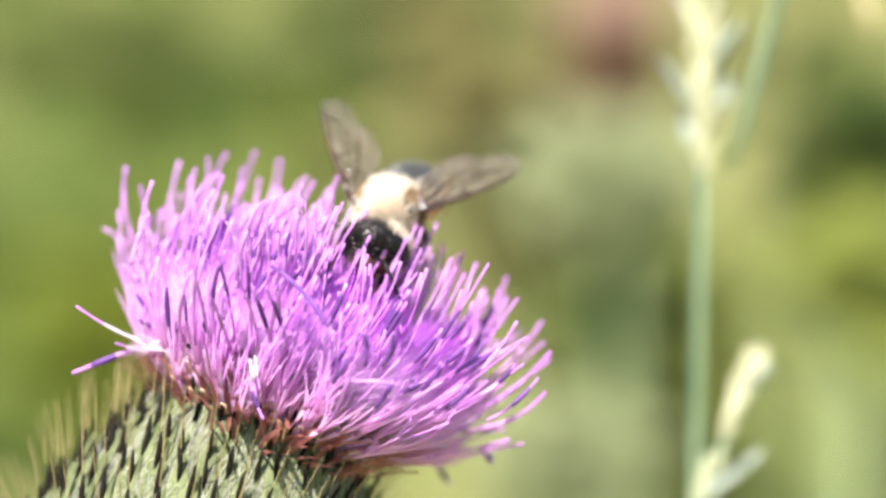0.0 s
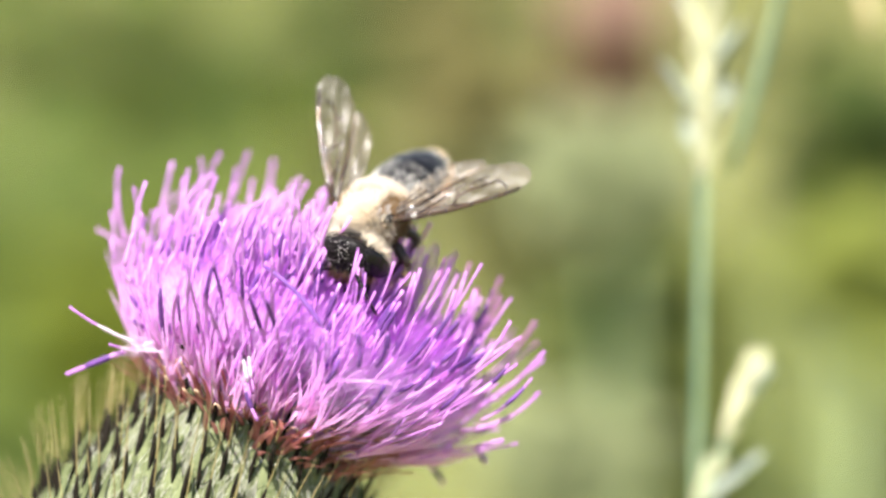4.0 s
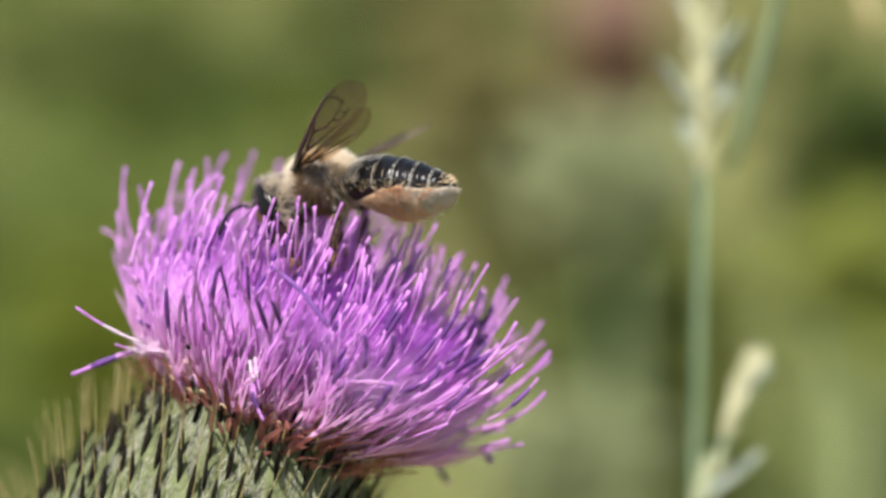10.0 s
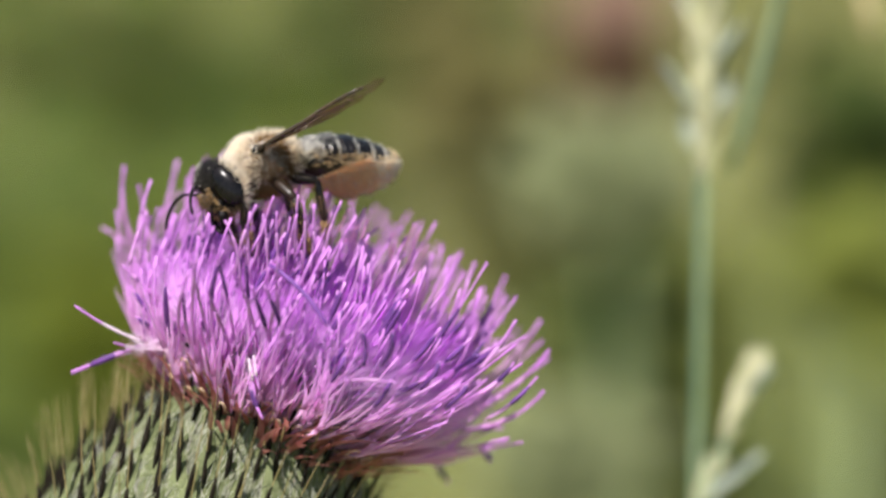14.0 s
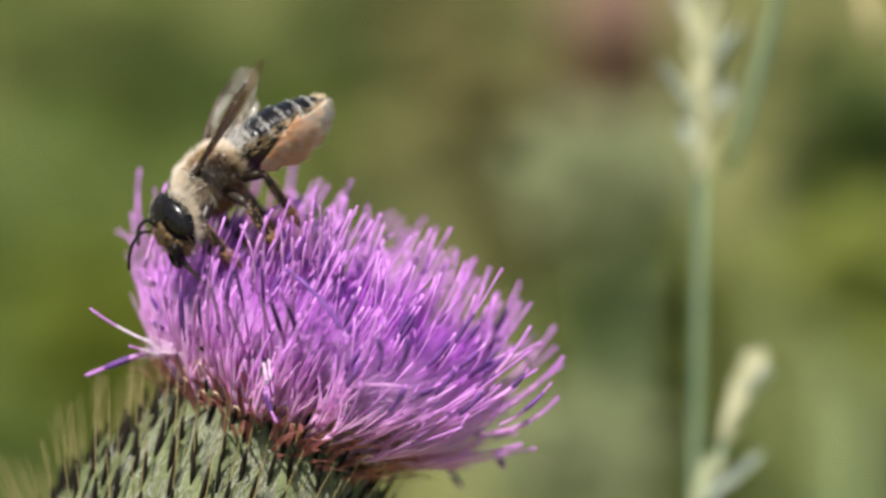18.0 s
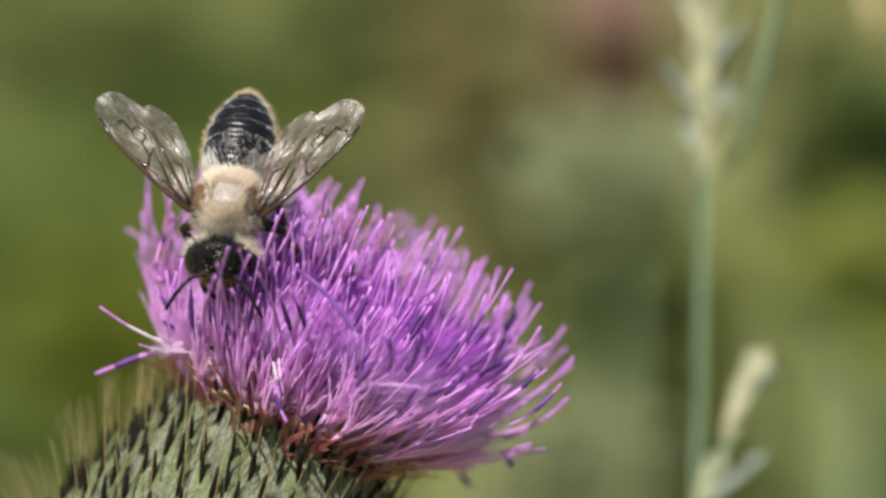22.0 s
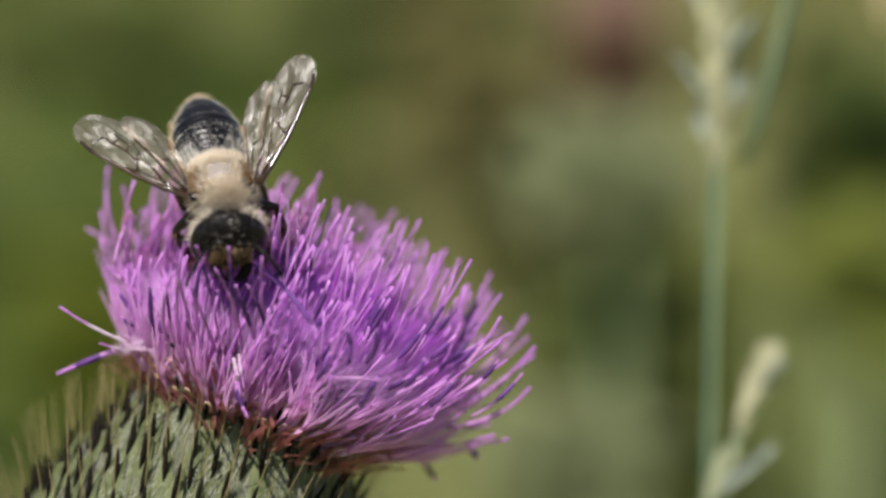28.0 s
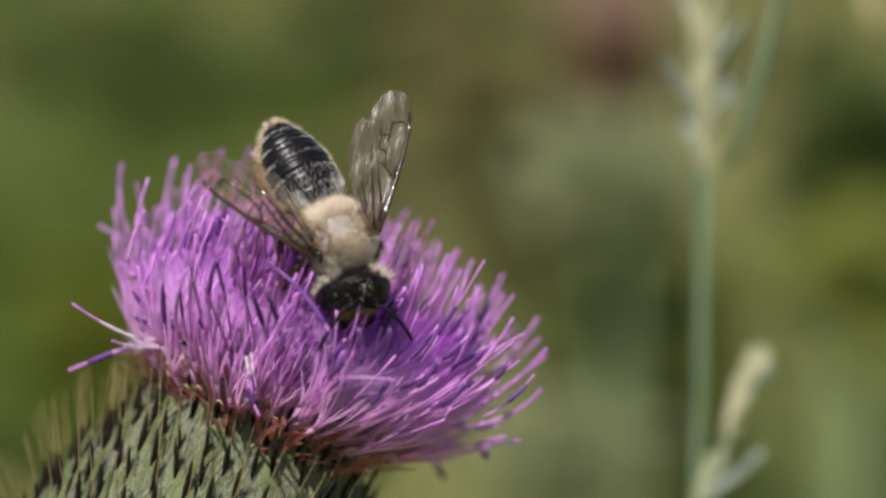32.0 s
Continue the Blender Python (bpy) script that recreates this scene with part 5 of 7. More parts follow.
def motions():
    # the bee climbs over the flower, feeding
    bee_rows = [
        (0.00, pose(-0.00317, 0.00548, 0.75088, -4.4, 4.3, -105.3)),
        (0.20, pose(-0.00326, 0.00547, 0.75082, -4.7, 13.8, -106.7)),
        (0.50, pose(-0.00365, 0.00556, 0.75120, -4.6, 15.3, -106.3)),
        (0.70, pose(-0.00350, 0.00554, 0.75221, -6.0, 5.5, -111.2)),
        (1.00, pose(-0.00412, 0.00452, 0.75161, -5.9, 20.9, -111.1)),
        (1.50, pose(-0.00352, 0.00303, 0.75140, -6.5, 19.8, -113.5)),
        (2.00, pose(-0.00349, 0.00300, 0.75162, -5.4, 26.8, -109.0)),
        (2.50, pose(-0.00329, 0.00285, 0.75128, -6.1, 28.5, -111.4)),
        (3.00, pose(-0.00396, 0.00259, 0.75058, -6.2, 29.4, -111.6)),
        (3.50, pose(-0.00393, 0.00262, 0.75102, -6.8, 23.1, -114.3)),
        (5.50, pose(-0.00452, 0.00191, 0.75147, 11.2, 4.2, -141.5)),
        (6.00, pose(-0.00422, 0.00086, 0.75108, 12.4, 9.1, -148.6)),
        (6.50, pose(-0.00463, 0.00222, 0.75209, 13.3, -10.1, -161.1)),
        (7.00, pose(-0.00501, 0.00234, 0.75311, 21.9, -12.2, -168.8)),
        (7.50, pose(-0.00674, 0.00331, 0.75339, 22.1, -9.2, -176.3)),
        (8.00, pose(-0.00670, 0.00310, 0.75304, 22.0, -6.0, -175.6)),
        (8.50, pose(-0.00691, 0.00306, 0.75344, 22.0, -5.4, -175.4)),
        (9.00, pose(-0.00649, 0.00293, 0.75308, 17.7, 7.7, 155.4)),
        (9.50, pose(-0.00672, 0.00300, 0.75346, 16.7, 6.9, 146.8)),
        (10.00, pose(-0.00678, 0.00291, 0.75315, 17.9, 5.9, 157.7)),
        (10.30, pose(-0.00628, 0.00296, 0.75341, 17.2, 10.0, 151.1)),
        (10.60, pose(-0.00730, 0.00288, 0.75313, 19.0, 12.9, 169.6)),
        (10.80, pose(-0.00769, 0.00213, 0.75429, 17.7, 9.3, 155.4)),
        (11.00, pose(-0.00832, 0.00214, 0.75435, 29.9, 15.1, 145.2)),
        (11.30, pose(-0.00844, 0.00213, 0.75438, 31.6, 21.7, 128.0)),
        (11.60, pose(-0.00864, 0.00204, 0.75407, 26.5, 27.3, 122.1)),
        (11.80, pose(-0.00871, 0.00213, 0.75446, 26.5, 27.3, 122.1)),
        (12.00, pose(-0.00836, 0.00203, 0.75407, 26.5, 27.3, 122.1)),
        (12.30, pose(-0.00871, 0.00201, 0.75408, 26.5, 27.3, 122.1)),
        (12.60, pose(-0.00808, 0.00206, 0.75430, 26.5, 27.3, 122.1)),
        (12.80, pose(-0.00893, 0.00208, 0.75439, 29.5, 11.3, 153.5)),
        (13.00, pose(-0.00824, 0.00212, 0.75462, 18.2, 3.2, 160.2)),
        (13.20, pose(-0.00879, 0.00228, 0.75534, 18.8, -3.1, 168.4)),
        (13.50, pose(-0.00919, 0.00218, 0.75494, 17.8, 8.8, 155.7)),
        (13.80, pose(-0.00913, 0.00206, 0.75447, 19.7, 12.3, 147.0)),
        (14.00, pose(-0.01014, 0.00203, 0.75441, 22.6, -1.6, -154.3)),
        (14.40, pose(-0.00957, 0.00217, 0.75467, 20.9, 7.3, 157.5)),
        (15.50, pose(-0.01103, 0.00229, 0.75425, 23.5, 7.9, -160.8)),
        (16.50, pose(-0.01279, 0.00251, 0.75430, 26.6, 17.0, -169.4)),
        (16.65, pose(-0.01198, 0.00253, 0.75419, 22.4, 16.0, -167.8)),
        (16.80, pose(-0.01165, 0.00258, 0.75431, 19.2, 13.1, -168.7)),
        (17.00, pose(-0.01068, 0.00265, 0.75410, 11.7, 13.5, -140.8)),
        (17.30, pose(-0.01161, 0.00254, 0.75410, 19.1, 16.9, -160.2)),
        (17.60, pose(-0.01184, 0.00244, 0.75378, 23.6, 22.3, -148.0)),
        (18.00, pose(-0.01306, 0.00065, 0.75385, 33.2, 30.5, -150.5)),
        (18.30, pose(-0.01312, 0.00052, 0.75346, 28.9, 26.8, -145.4)),
        (18.60, pose(-0.01374, 0.00052, 0.75356, 28.2, 28.7, -138.5)),
        (18.80, pose(-0.01416, 0.00061, 0.75401, 31.8, 36.8, -132.9)),
        (19.00, pose(-0.01459, 0.00071, 0.75365, 35.0, 42.7, -130.7)),
        (19.30, pose(-0.01292, -0.00090, 0.75579, -7.4, 15.5, -106.3)),
        (19.50, pose(-0.01238, -0.00149, 0.75392, -9.2, 35.7, -110.3)),
        (19.70, pose(-0.01174, -0.00154, 0.75371, -9.0, 31.1, -110.1)),
        (20.00, pose(-0.01155, -0.00152, 0.75380, -9.6, 32.2, -111.4)),
        (20.30, pose(-0.01181, -0.00162, 0.75340, -5.7, 36.7, -102.5)),
        (20.50, pose(-0.01222, -0.00154, 0.75371, -5.3, 34.3, -101.6)),
        (21.00, pose(-0.01317, -0.00162, 0.75340, -3.1, 42.3, -96.6)),
        (21.50, pose(-0.01254, -0.00166, 0.75325, -0.3, 45.1, -90.6)),
        (22.00, pose(-0.01197, -0.00175, 0.75288, -4.6, 41.9, -99.5)),
        (22.50, pose(-0.01174, -0.00175, 0.75288, -3.5, 40.1, -97.5)),
        (23.00, pose(-0.01292, -0.00181, 0.75264, -1.4, 55.3, -92.7)),
        (23.50, pose(-0.01329, -0.00170, 0.75309, 2.0, 42.3, -85.8)),
        (23.70, pose(-0.01206, -0.00158, 0.75356, 8.1, 29.4, -71.9)),
        (23.90, pose(-0.01114, -0.00151, 0.75386, 13.9, 23.0, -58.0)),
        (24.00, pose(-0.01082, -0.00147, 0.75402, 15.8, 16.4, -53.1)),
        (24.20, pose(-0.01020, -0.00160, 0.75349, 14.4, 26.3, -56.8)),
        (24.40, pose(-0.01041, -0.00167, 0.75318, 13.9, 26.1, -58.0)),
        (24.60, pose(-0.01066, -0.00167, 0.75318, 9.8, 30.1, -68.0)),
        (24.80, pose(-0.01174, -0.00185, 0.75248, 6.0, 44.7, -77.4)),
        (25.00, pose(-0.01184, -0.00193, 0.75218, 14.4, 58.5, -62.7)),
        (25.50, pose(-0.01191, -0.00173, 0.75256, 6.7, 46.6, -76.0)),
        (27.50, pose(-0.01136, -0.00116, 0.75241, 12.9, 40.2, -61.6)),
        (27.70, pose(-0.01152, -0.00101, 0.75293, 12.3, 35.9, -62.4)),
        (28.00, pose(-0.01243, -0.00177, 0.75385, 6.2, 26.4, -76.3)),
        (28.30, pose(-0.00968, -0.00208, 0.75270, 12.0, 37.4, -63.4)),
        (28.50, pose(-0.00855, -0.00219, 0.75233, 14.6, 38.0, -57.3)),
        (28.70, pose(-0.00825, -0.00227, 0.75209, 13.2, 37.5, -60.5)),
        (29.00, pose(-0.00725, -0.00247, 0.75140, 10.2, 47.3, -68.6)),
        (29.30, pose(-0.00810, -0.00236, 0.75195, 6.8, 40.5, -75.3)),
        (29.60, pose(-0.00832, -0.00239, 0.75196, 9.9, 41.1, -68.6)),
        (30.00, pose(-0.00674, -0.00244, 0.75187, 25.6, 42.8, -30.9)),
        (30.40, pose(-0.00652, -0.00249, 0.75182, 19.1, 39.9, -46.7)),
        (30.70, pose(-0.00574, -0.00263, 0.75138, 22.4, 43.9, -39.9)),
        (31.00, pose(-0.00552, -0.00273, 0.75107, 27.0, 52.8, -33.7)),
        (31.50, pose(-0.00558, -0.00267, 0.75148, 12.1, 38.5, -63.3)),
        (32.00, pose(-0.00595, -0.00277, 0.75131, 18.0, 43.2, -50.5)),
    ]
    walk(bee, bee_rows)
    for wing in bee_wing_parts[0][1]:
        walk(wing, [
            (0.00, pose(0.00095, 0.00190, 0.00062, -163.0, -5.7, 147.2)),
            (0.20, pose(0.00095, 0.00190, 0.00062, -158.1, -4.3, 153.0)),
            (0.50, pose(0.00095, 0.00190, 0.00062, -150.1, 3.5, 148.3)),
            (0.70, pose(0.00095, 0.00190, 0.00062, -150.8, 5.0, 145.1)),
            (1.00, pose(0.00095, 0.00190, 0.00062, -165.8, -6.1, 138.1)),
            (1.50, pose(0.00095, 0.00190, 0.00062, -151.5, 6.5, 141.7)),
            (2.00, pose(0.00095, 0.00190, 0.00062, -153.6, 8.4, 135.1)),
            (2.50, pose(0.00095, 0.00190, 0.00062, -146.5, 10.5, 143.6)),
            (3.00, pose(0.00095, 0.00190, 0.00062, -163.9, -3.0, 131.7)),
            (3.50, pose(0.00095, 0.00190, 0.00062, -157.2, 1.6, 139.7)),
            (5.50, pose(0.00095, 0.00190, 0.00062, 179.2, -29.7, 117.5)),
            (6.00, pose(0.00095, 0.00190, 0.00062, -174.6, -17.7, 121.2)),
            (6.50, pose(0.00095, 0.00190, 0.00062, -171.5, -13.6, 118.3)),
            (7.00, pose(0.00095, 0.00190, 0.00062, -169.8, -12.6, 110.7)),
            (7.50, pose(0.00095, 0.00190, 0.00062, -179.6, -18.2, 153.0)),
            (8.00, pose(0.00095, 0.00190, 0.00062, 179.7, -32.0, 156.5)),
            (8.50, pose(0.00095, 0.00190, 0.00062, -170.4, -31.4, 137.9)),
            (9.00, pose(0.00095, 0.00190, 0.00062, 170.6, -24.3, 142.7)),
            (9.50, pose(0.00095, 0.00190, 0.00062, 167.7, -31.6, 134.6)),
            (10.00, pose(0.00095, 0.00190, 0.00062, 170.4, -29.5, 133.8)),
            (10.30, pose(0.00095, 0.00190, 0.00062, 164.2, -33.4, 136.8)),
            (10.60, pose(0.00095, 0.00190, 0.00062, -171.5, -12.0, 127.2)),
            (10.80, pose(0.00095, 0.00190, 0.00062, -174.5, -16.0, 126.3)),
            (11.00, pose(0.00095, 0.00190, 0.00062, -164.3, -1.7, 123.9)),
            (11.30, pose(0.00095, 0.00190, 0.00062, -166.2, -5.7, 131.8)),
            (11.60, pose(0.00095, 0.00190, 0.00062, -166.8, -7.6, 142.4)),
            (11.80, pose(0.00095, 0.00190, 0.00062, -162.3, -3.5, 140.7)),
            (12.00, pose(0.00095, 0.00190, 0.00062, -178.6, -17.7, 137.0)),
            (12.30, pose(0.00095, 0.00190, 0.00062, 173.1, -21.5, 145.4)),
            (12.60, pose(0.00095, 0.00190, 0.00062, -177.3, -15.1, 145.5)),
            (12.80, pose(0.00095, 0.00190, 0.00062, -169.5, -9.3, 133.1)),
            (13.00, pose(0.00095, 0.00190, 0.00062, -174.1, -13.9, 134.3)),
            (13.20, pose(0.00095, 0.00190, 0.00062, -164.3, -3.6, 132.4)),
            (13.50, pose(0.00095, 0.00190, 0.00062, -164.1, -5.6, 143.1)),
            (13.80, pose(0.00095, 0.00190, 0.00062, -160.2, -4.3, 149.1)),
            (14.00, pose(0.00095, 0.00190, 0.00062, -177.5, -14.2, 123.9)),
            (14.40, pose(0.00095, 0.00190, 0.00062, -168.2, -8.7, 142.7)),
            (15.50, pose(0.00095, 0.00190, 0.00062, -168.6, -10.2, 108.2)),
            (16.50, pose(0.00095, 0.00190, 0.00062, -176.2, -6.3, 137.6)),
            (16.65, pose(0.00095, 0.00190, 0.00062, 177.2, -3.7, 146.5)),
            (16.80, pose(0.00095, 0.00190, 0.00062, 173.7, 0.5, 164.4)),
            (17.00, pose(0.00095, 0.00190, 0.00062, 164.5, 12.0, 161.7)),
            (17.30, pose(0.00095, 0.00190, 0.00062, 171.1, 2.5, 157.8)),
            (17.60, pose(0.00095, 0.00190, 0.00062, 171.2, -5.1, 123.6)),
            (18.00, pose(0.00095, 0.00190, 0.00062, -175.5, -9.8, 122.8)),
            (18.30, pose(0.00095, 0.00190, 0.00062, -179.7, -16.8, 124.3)),
            (18.60, pose(0.00095, 0.00190, 0.00062, -172.3, -13.7, 123.2)),
            (18.80, pose(0.00095, 0.00190, 0.00062, -169.1, -8.9, 128.3)),
            (19.00, pose(0.00095, 0.00190, 0.00062, -171.9, -11.8, 134.1)),
            (19.30, pose(0.00095, 0.00190, 0.00062, 164.9, -26.2, 147.2)),
            (19.50, pose(0.00095, 0.00190, 0.00062, 167.4, -21.2, 155.0)),
            (19.70, pose(0.00095, 0.00190, 0.00062, -177.8, -16.3, 140.0)),
            (20.00, pose(0.00095, 0.00190, 0.00062, -170.3, -10.2, 132.3)),
            (20.30, pose(0.00095, 0.00190, 0.00062, -173.4, -12.7, 138.3)),
            (20.50, pose(0.00095, 0.00190, 0.00062, -176.9, -16.6, 131.1)),
            (21.00, pose(0.00095, 0.00190, 0.00062, -173.7, -13.3, 132.7)),
            (21.50, pose(0.00095, 0.00190, 0.00062, -177.1, -15.7, 135.9)),
            (22.00, pose(0.00095, 0.00190, 0.00062, -174.7, -13.6, 138.3)),
            (22.50, pose(0.00095, 0.00190, 0.00062, -169.4, -9.5, 136.3)),
            (23.00, pose(0.00095, 0.00190, 0.00062, -166.7, -7.6, 141.0)),
            (23.50, pose(0.00095, 0.00190, 0.00062, -175.9, -14.8, 140.0)),
            (23.70, pose(0.00095, 0.00190, 0.00062, -175.2, -14.3, 138.9)),
            (23.90, pose(0.00095, 0.00190, 0.00062, -167.7, -8.1, 140.0)),
            (24.00, pose(0.00095, 0.00190, 0.00062, -166.8, -7.3, 139.5)),
            (24.20, pose(0.00095, 0.00190, 0.00062, -161.5, -2.2, 138.7)),
            (24.40, pose(0.00095, 0.00190, 0.00062, -168.2, -8.2, 137.0)),
            (24.60, pose(0.00095, 0.00190, 0.00062, -170.4, -10.4, 143.4)),
            (24.80, pose(0.00095, 0.00190, 0.00062, 157.3, -22.9, 160.8)),
            (25.00, pose(0.00095, 0.00190, 0.00062, -169.0, -10.3, 154.1)),
            (25.50, pose(0.00095, 0.00190, 0.00062, 173.3, -20.3, 148.6)),
            (27.50, pose(0.00095, 0.00190, 0.00062, 163.4, -26.8, 147.9)),
            (27.70, pose(0.00095, 0.00190, 0.00062, 172.9, -21.7, 145.2)),
            (28.00, pose(0.00095, 0.00190, 0.00062, 172.8, -23.2, 141.6)),
            (28.30, pose(0.00095, 0.00190, 0.00062, -173.4, -12.9, 139.2)),
            (28.50, pose(0.00095, 0.00190, 0.00062, -172.1, -11.8, 138.3)),
            (28.70, pose(0.00095, 0.00190, 0.00062, -172.0, -12.0, 133.4)),
            (29.00, pose(0.00095, 0.00190, 0.00062, -177.0, -15.8, 139.4)),
            (29.30, pose(0.00095, 0.00190, 0.00062, -176.7, -13.9, 156.1)),
            (29.60, pose(0.00095, 0.00190, 0.00062, -163.5, -7.4, 153.6)),
            (30.00, pose(0.00095, 0.00190, 0.00062, -164.3, -6.6, 147.4)),
            (30.40, pose(0.00095, 0.00190, 0.00062, -176.5, -14.2, 150.0)),
            (30.70, pose(0.00095, 0.00190, 0.00062, -171.9, -11.6, 137.9)),
            (31.00, pose(0.00095, 0.00190, 0.00062, -162.3, -6.3, 151.4)),
            (31.50, pose(0.00095, 0.00190, 0.00062, -158.4, -2.6, 147.7)),
            (32.00, pose(0.00095, 0.00190, 0.00062, -172.9, -12.3, 140.3)),
        ])
    for wing in bee_wing_parts[1][1]:
        walk(wing, [
            (0.00, pose(0.00095, -0.00190, 0.00062, -165.3, -25.5, -147.9)),
            (0.20, pose(0.00095, -0.00190, 0.00062, -168.0, -21.3, -153.9)),
            (0.50, pose(0.00095, -0.00190, 0.00062, 177.5, -14.3, -155.6)),
            (0.70, pose(0.00095, -0.00190, 0.00062, 169.5, -10.5, -153.8)),
            (1.00, pose(0.00095, -0.00190, 0.00062, 170.5, -10.8, -149.3)),
            (1.50, pose(0.00095, -0.00190, 0.00062, -174.1, -18.8, -151.9)),
            (2.00, pose(0.00095, -0.00190, 0.00062, 171.9, -11.6, -149.9)),
            (2.50, pose(0.00095, -0.00190, 0.00062, -168.6, -24.3, -145.9)),
            (3.00, pose(0.00095, -0.00190, 0.00062, -151.5, -36.6, -146.7)),
            (3.50, pose(0.00095, -0.00190, 0.00062, -155.4, -34.8, -145.0)),
            (5.50, pose(0.00095, -0.00190, 0.00062, -133.4, -40.4, -157.3)),
            (6.00, pose(0.00095, -0.00190, 0.00062, -133.0, -34.4, -162.1)),
            (6.50, pose(0.00095, -0.00190, 0.00062, -164.2, -28.8, -143.5)),
            (7.00, pose(0.00095, -0.00190, 0.00062, 169.9, -12.6, -110.7)),
            (7.50, pose(0.00095, -0.00190, 0.00062, -174.8, -18.2, -153.0)),
            (8.00, pose(0.00095, -0.00190, 0.00062, -145.5, -32.0, -156.5)),
            (8.50, pose(0.00095, -0.00190, 0.00062, -165.5, -31.4, -137.9)),
            (9.00, pose(0.00095, -0.00190, 0.00062, 177.2, -28.0, -111.8)),
            (9.50, pose(0.00095, -0.00190, 0.00062, 164.2, -26.9, -82.6)),
            (10.00, pose(0.00095, -0.00190, 0.00062, 174.5, -23.3, -110.6)),
            (10.30, pose(0.00095, -0.00190, 0.00062, 171.2, -17.8, -107.3)),
            (10.60, pose(0.00095, -0.00190, 0.00062, -160.7, -21.5, -161.0)),
            (10.80, pose(0.00095, -0.00190, 0.00062, 164.3, -9.9, -163.2)),
            (11.00, pose(0.00095, -0.00190, 0.00062, 174.2, -12.8, -154.1)),
            (11.30, pose(0.00095, -0.00190, 0.00062, 179.6, -18.4, -137.7)),
            (11.60, pose(0.00095, -0.00190, 0.00062, 177.9, -15.2, -148.3)),
            (11.80, pose(0.00095, -0.00190, 0.00062, 176.3, -14.1, -150.2)),
            (12.00, pose(0.00095, -0.00190, 0.00062, 179.6, -16.4, -146.6)),
            (12.30, pose(0.00095, -0.00190, 0.00062, 176.4, -15.9, -136.2)),
            (12.60, pose(0.00095, -0.00190, 0.00062, 169.3, -9.3, -137.9)),
            (12.80, pose(0.00095, -0.00190, 0.00062, -173.9, -20.1, -147.9)),
            (13.00, pose(0.00095, -0.00190, 0.00062, 158.3, -4.1, -152.1)),
            (13.20, pose(0.00095, -0.00190, 0.00062, 162.0, -8.8, -161.8)),
            (13.50, pose(0.00095, -0.00190, 0.00062, 173.2, -16.2, -119.0)),
            (13.80, pose(0.00095, -0.00190, 0.00062, 174.7, -30.0, -104.7)),
            (14.00, pose(0.00095, -0.00190, 0.00062, 172.8, -14.2, -123.9)),
            (14.40, pose(0.00095, -0.00190, 0.00062, 176.9, -17.7, -130.4)),
            (15.50, pose(0.00095, -0.00190, 0.00062, 168.6, -10.2, -108.2)),
            (16.50, pose(0.00095, -0.00190, 0.00062, 166.0, -6.3, -137.6)),
            (16.65, pose(0.00095, -0.00190, 0.00062, -148.7, -26.6, -160.8)),
            (16.80, pose(0.00095, -0.00190, 0.00062, -138.2, -28.3, -164.7)),
            (17.00, pose(0.00095, -0.00190, 0.00062, -157.3, -22.5, -161.6)),
            (17.30, pose(0.00095, -0.00190, 0.00062, -177.3, -18.9, -144.5)),
            (17.60, pose(0.00095, -0.00190, 0.00062, 178.5, -14.7, -155.9)),
            (18.00, pose(0.00095, -0.00190, 0.00062, -133.7, -28.1, -166.9)),
            (18.30, pose(0.00095, -0.00190, 0.00062, -140.6, -28.9, -162.9)),
            (18.60, pose(0.00095, -0.00190, 0.00062, -149.2, -26.2, -161.1)),
            (18.80, pose(0.00095, -0.00190, 0.00062, 170.3, -11.5, -160.7)),
            (19.00, pose(0.00095, -0.00190, 0.00062, 151.4, -2.6, -157.6)),
            (19.30, pose(0.00095, -0.00190, 0.00062, 140.5, 13.3, -147.9)),
            (19.50, pose(0.00095, -0.00190, 0.00062, 147.4, 5.5, -148.9)),
            (19.70, pose(0.00095, -0.00190, 0.00062, 172.7, -12.0, -145.1)),
            (20.00, pose(0.00095, -0.00190, 0.00062, 179.7, -15.7, -147.9)),
            (20.30, pose(0.00095, -0.00190, 0.00062, -159.0, -29.2, -145.7)),
            (20.50, pose(0.00095, -0.00190, 0.00062, 163.4, -7.1, -145.7)),
            (21.00, pose(0.00095, -0.00190, 0.00062, 175.6, -14.1, -137.7)),
            (21.50, pose(0.00095, -0.00190, 0.00062, 175.6, -15.0, -130.0)),
            (22.00, pose(0.00095, -0.00190, 0.00062, 172.6, -12.4, -129.1)),
            (22.50, pose(0.00095, -0.00190, 0.00062, -177.3, -21.5, -130.0)),
            (23.00, pose(0.00095, -0.00190, 0.00062, -173.8, -24.5, -133.3)),
            (23.50, pose(0.00095, -0.00190, 0.00062, 166.2, -6.6, -138.5)),
            (23.70, pose(0.00095, -0.00190, 0.00062, 176.1, -15.8, -135.4)),
            (23.90, pose(0.00095, -0.00190, 0.00062, 177.7, -15.5, -144.6)),
            (24.00, pose(0.00095, -0.00190, 0.00062, -178.4, -17.5, -147.5)),
            (24.20, pose(0.00095, -0.00190, 0.00062, -171.7, -17.7, -160.4)),
            (24.40, pose(0.00095, -0.00190, 0.00062, 172.8, -12.2, -157.3)),
            (24.60, pose(0.00095, -0.00190, 0.00062, 176.4, -14.1, -150.0)),
            (24.80, pose(0.00095, -0.00190, 0.00062, 172.1, -11.6, -142.0)),
            (25.00, pose(0.00095, -0.00190, 0.00062, 173.7, -12.8, -143.8)),
            (25.50, pose(0.00095, -0.00190, 0.00062, 167.7, -7.9, -138.3)),
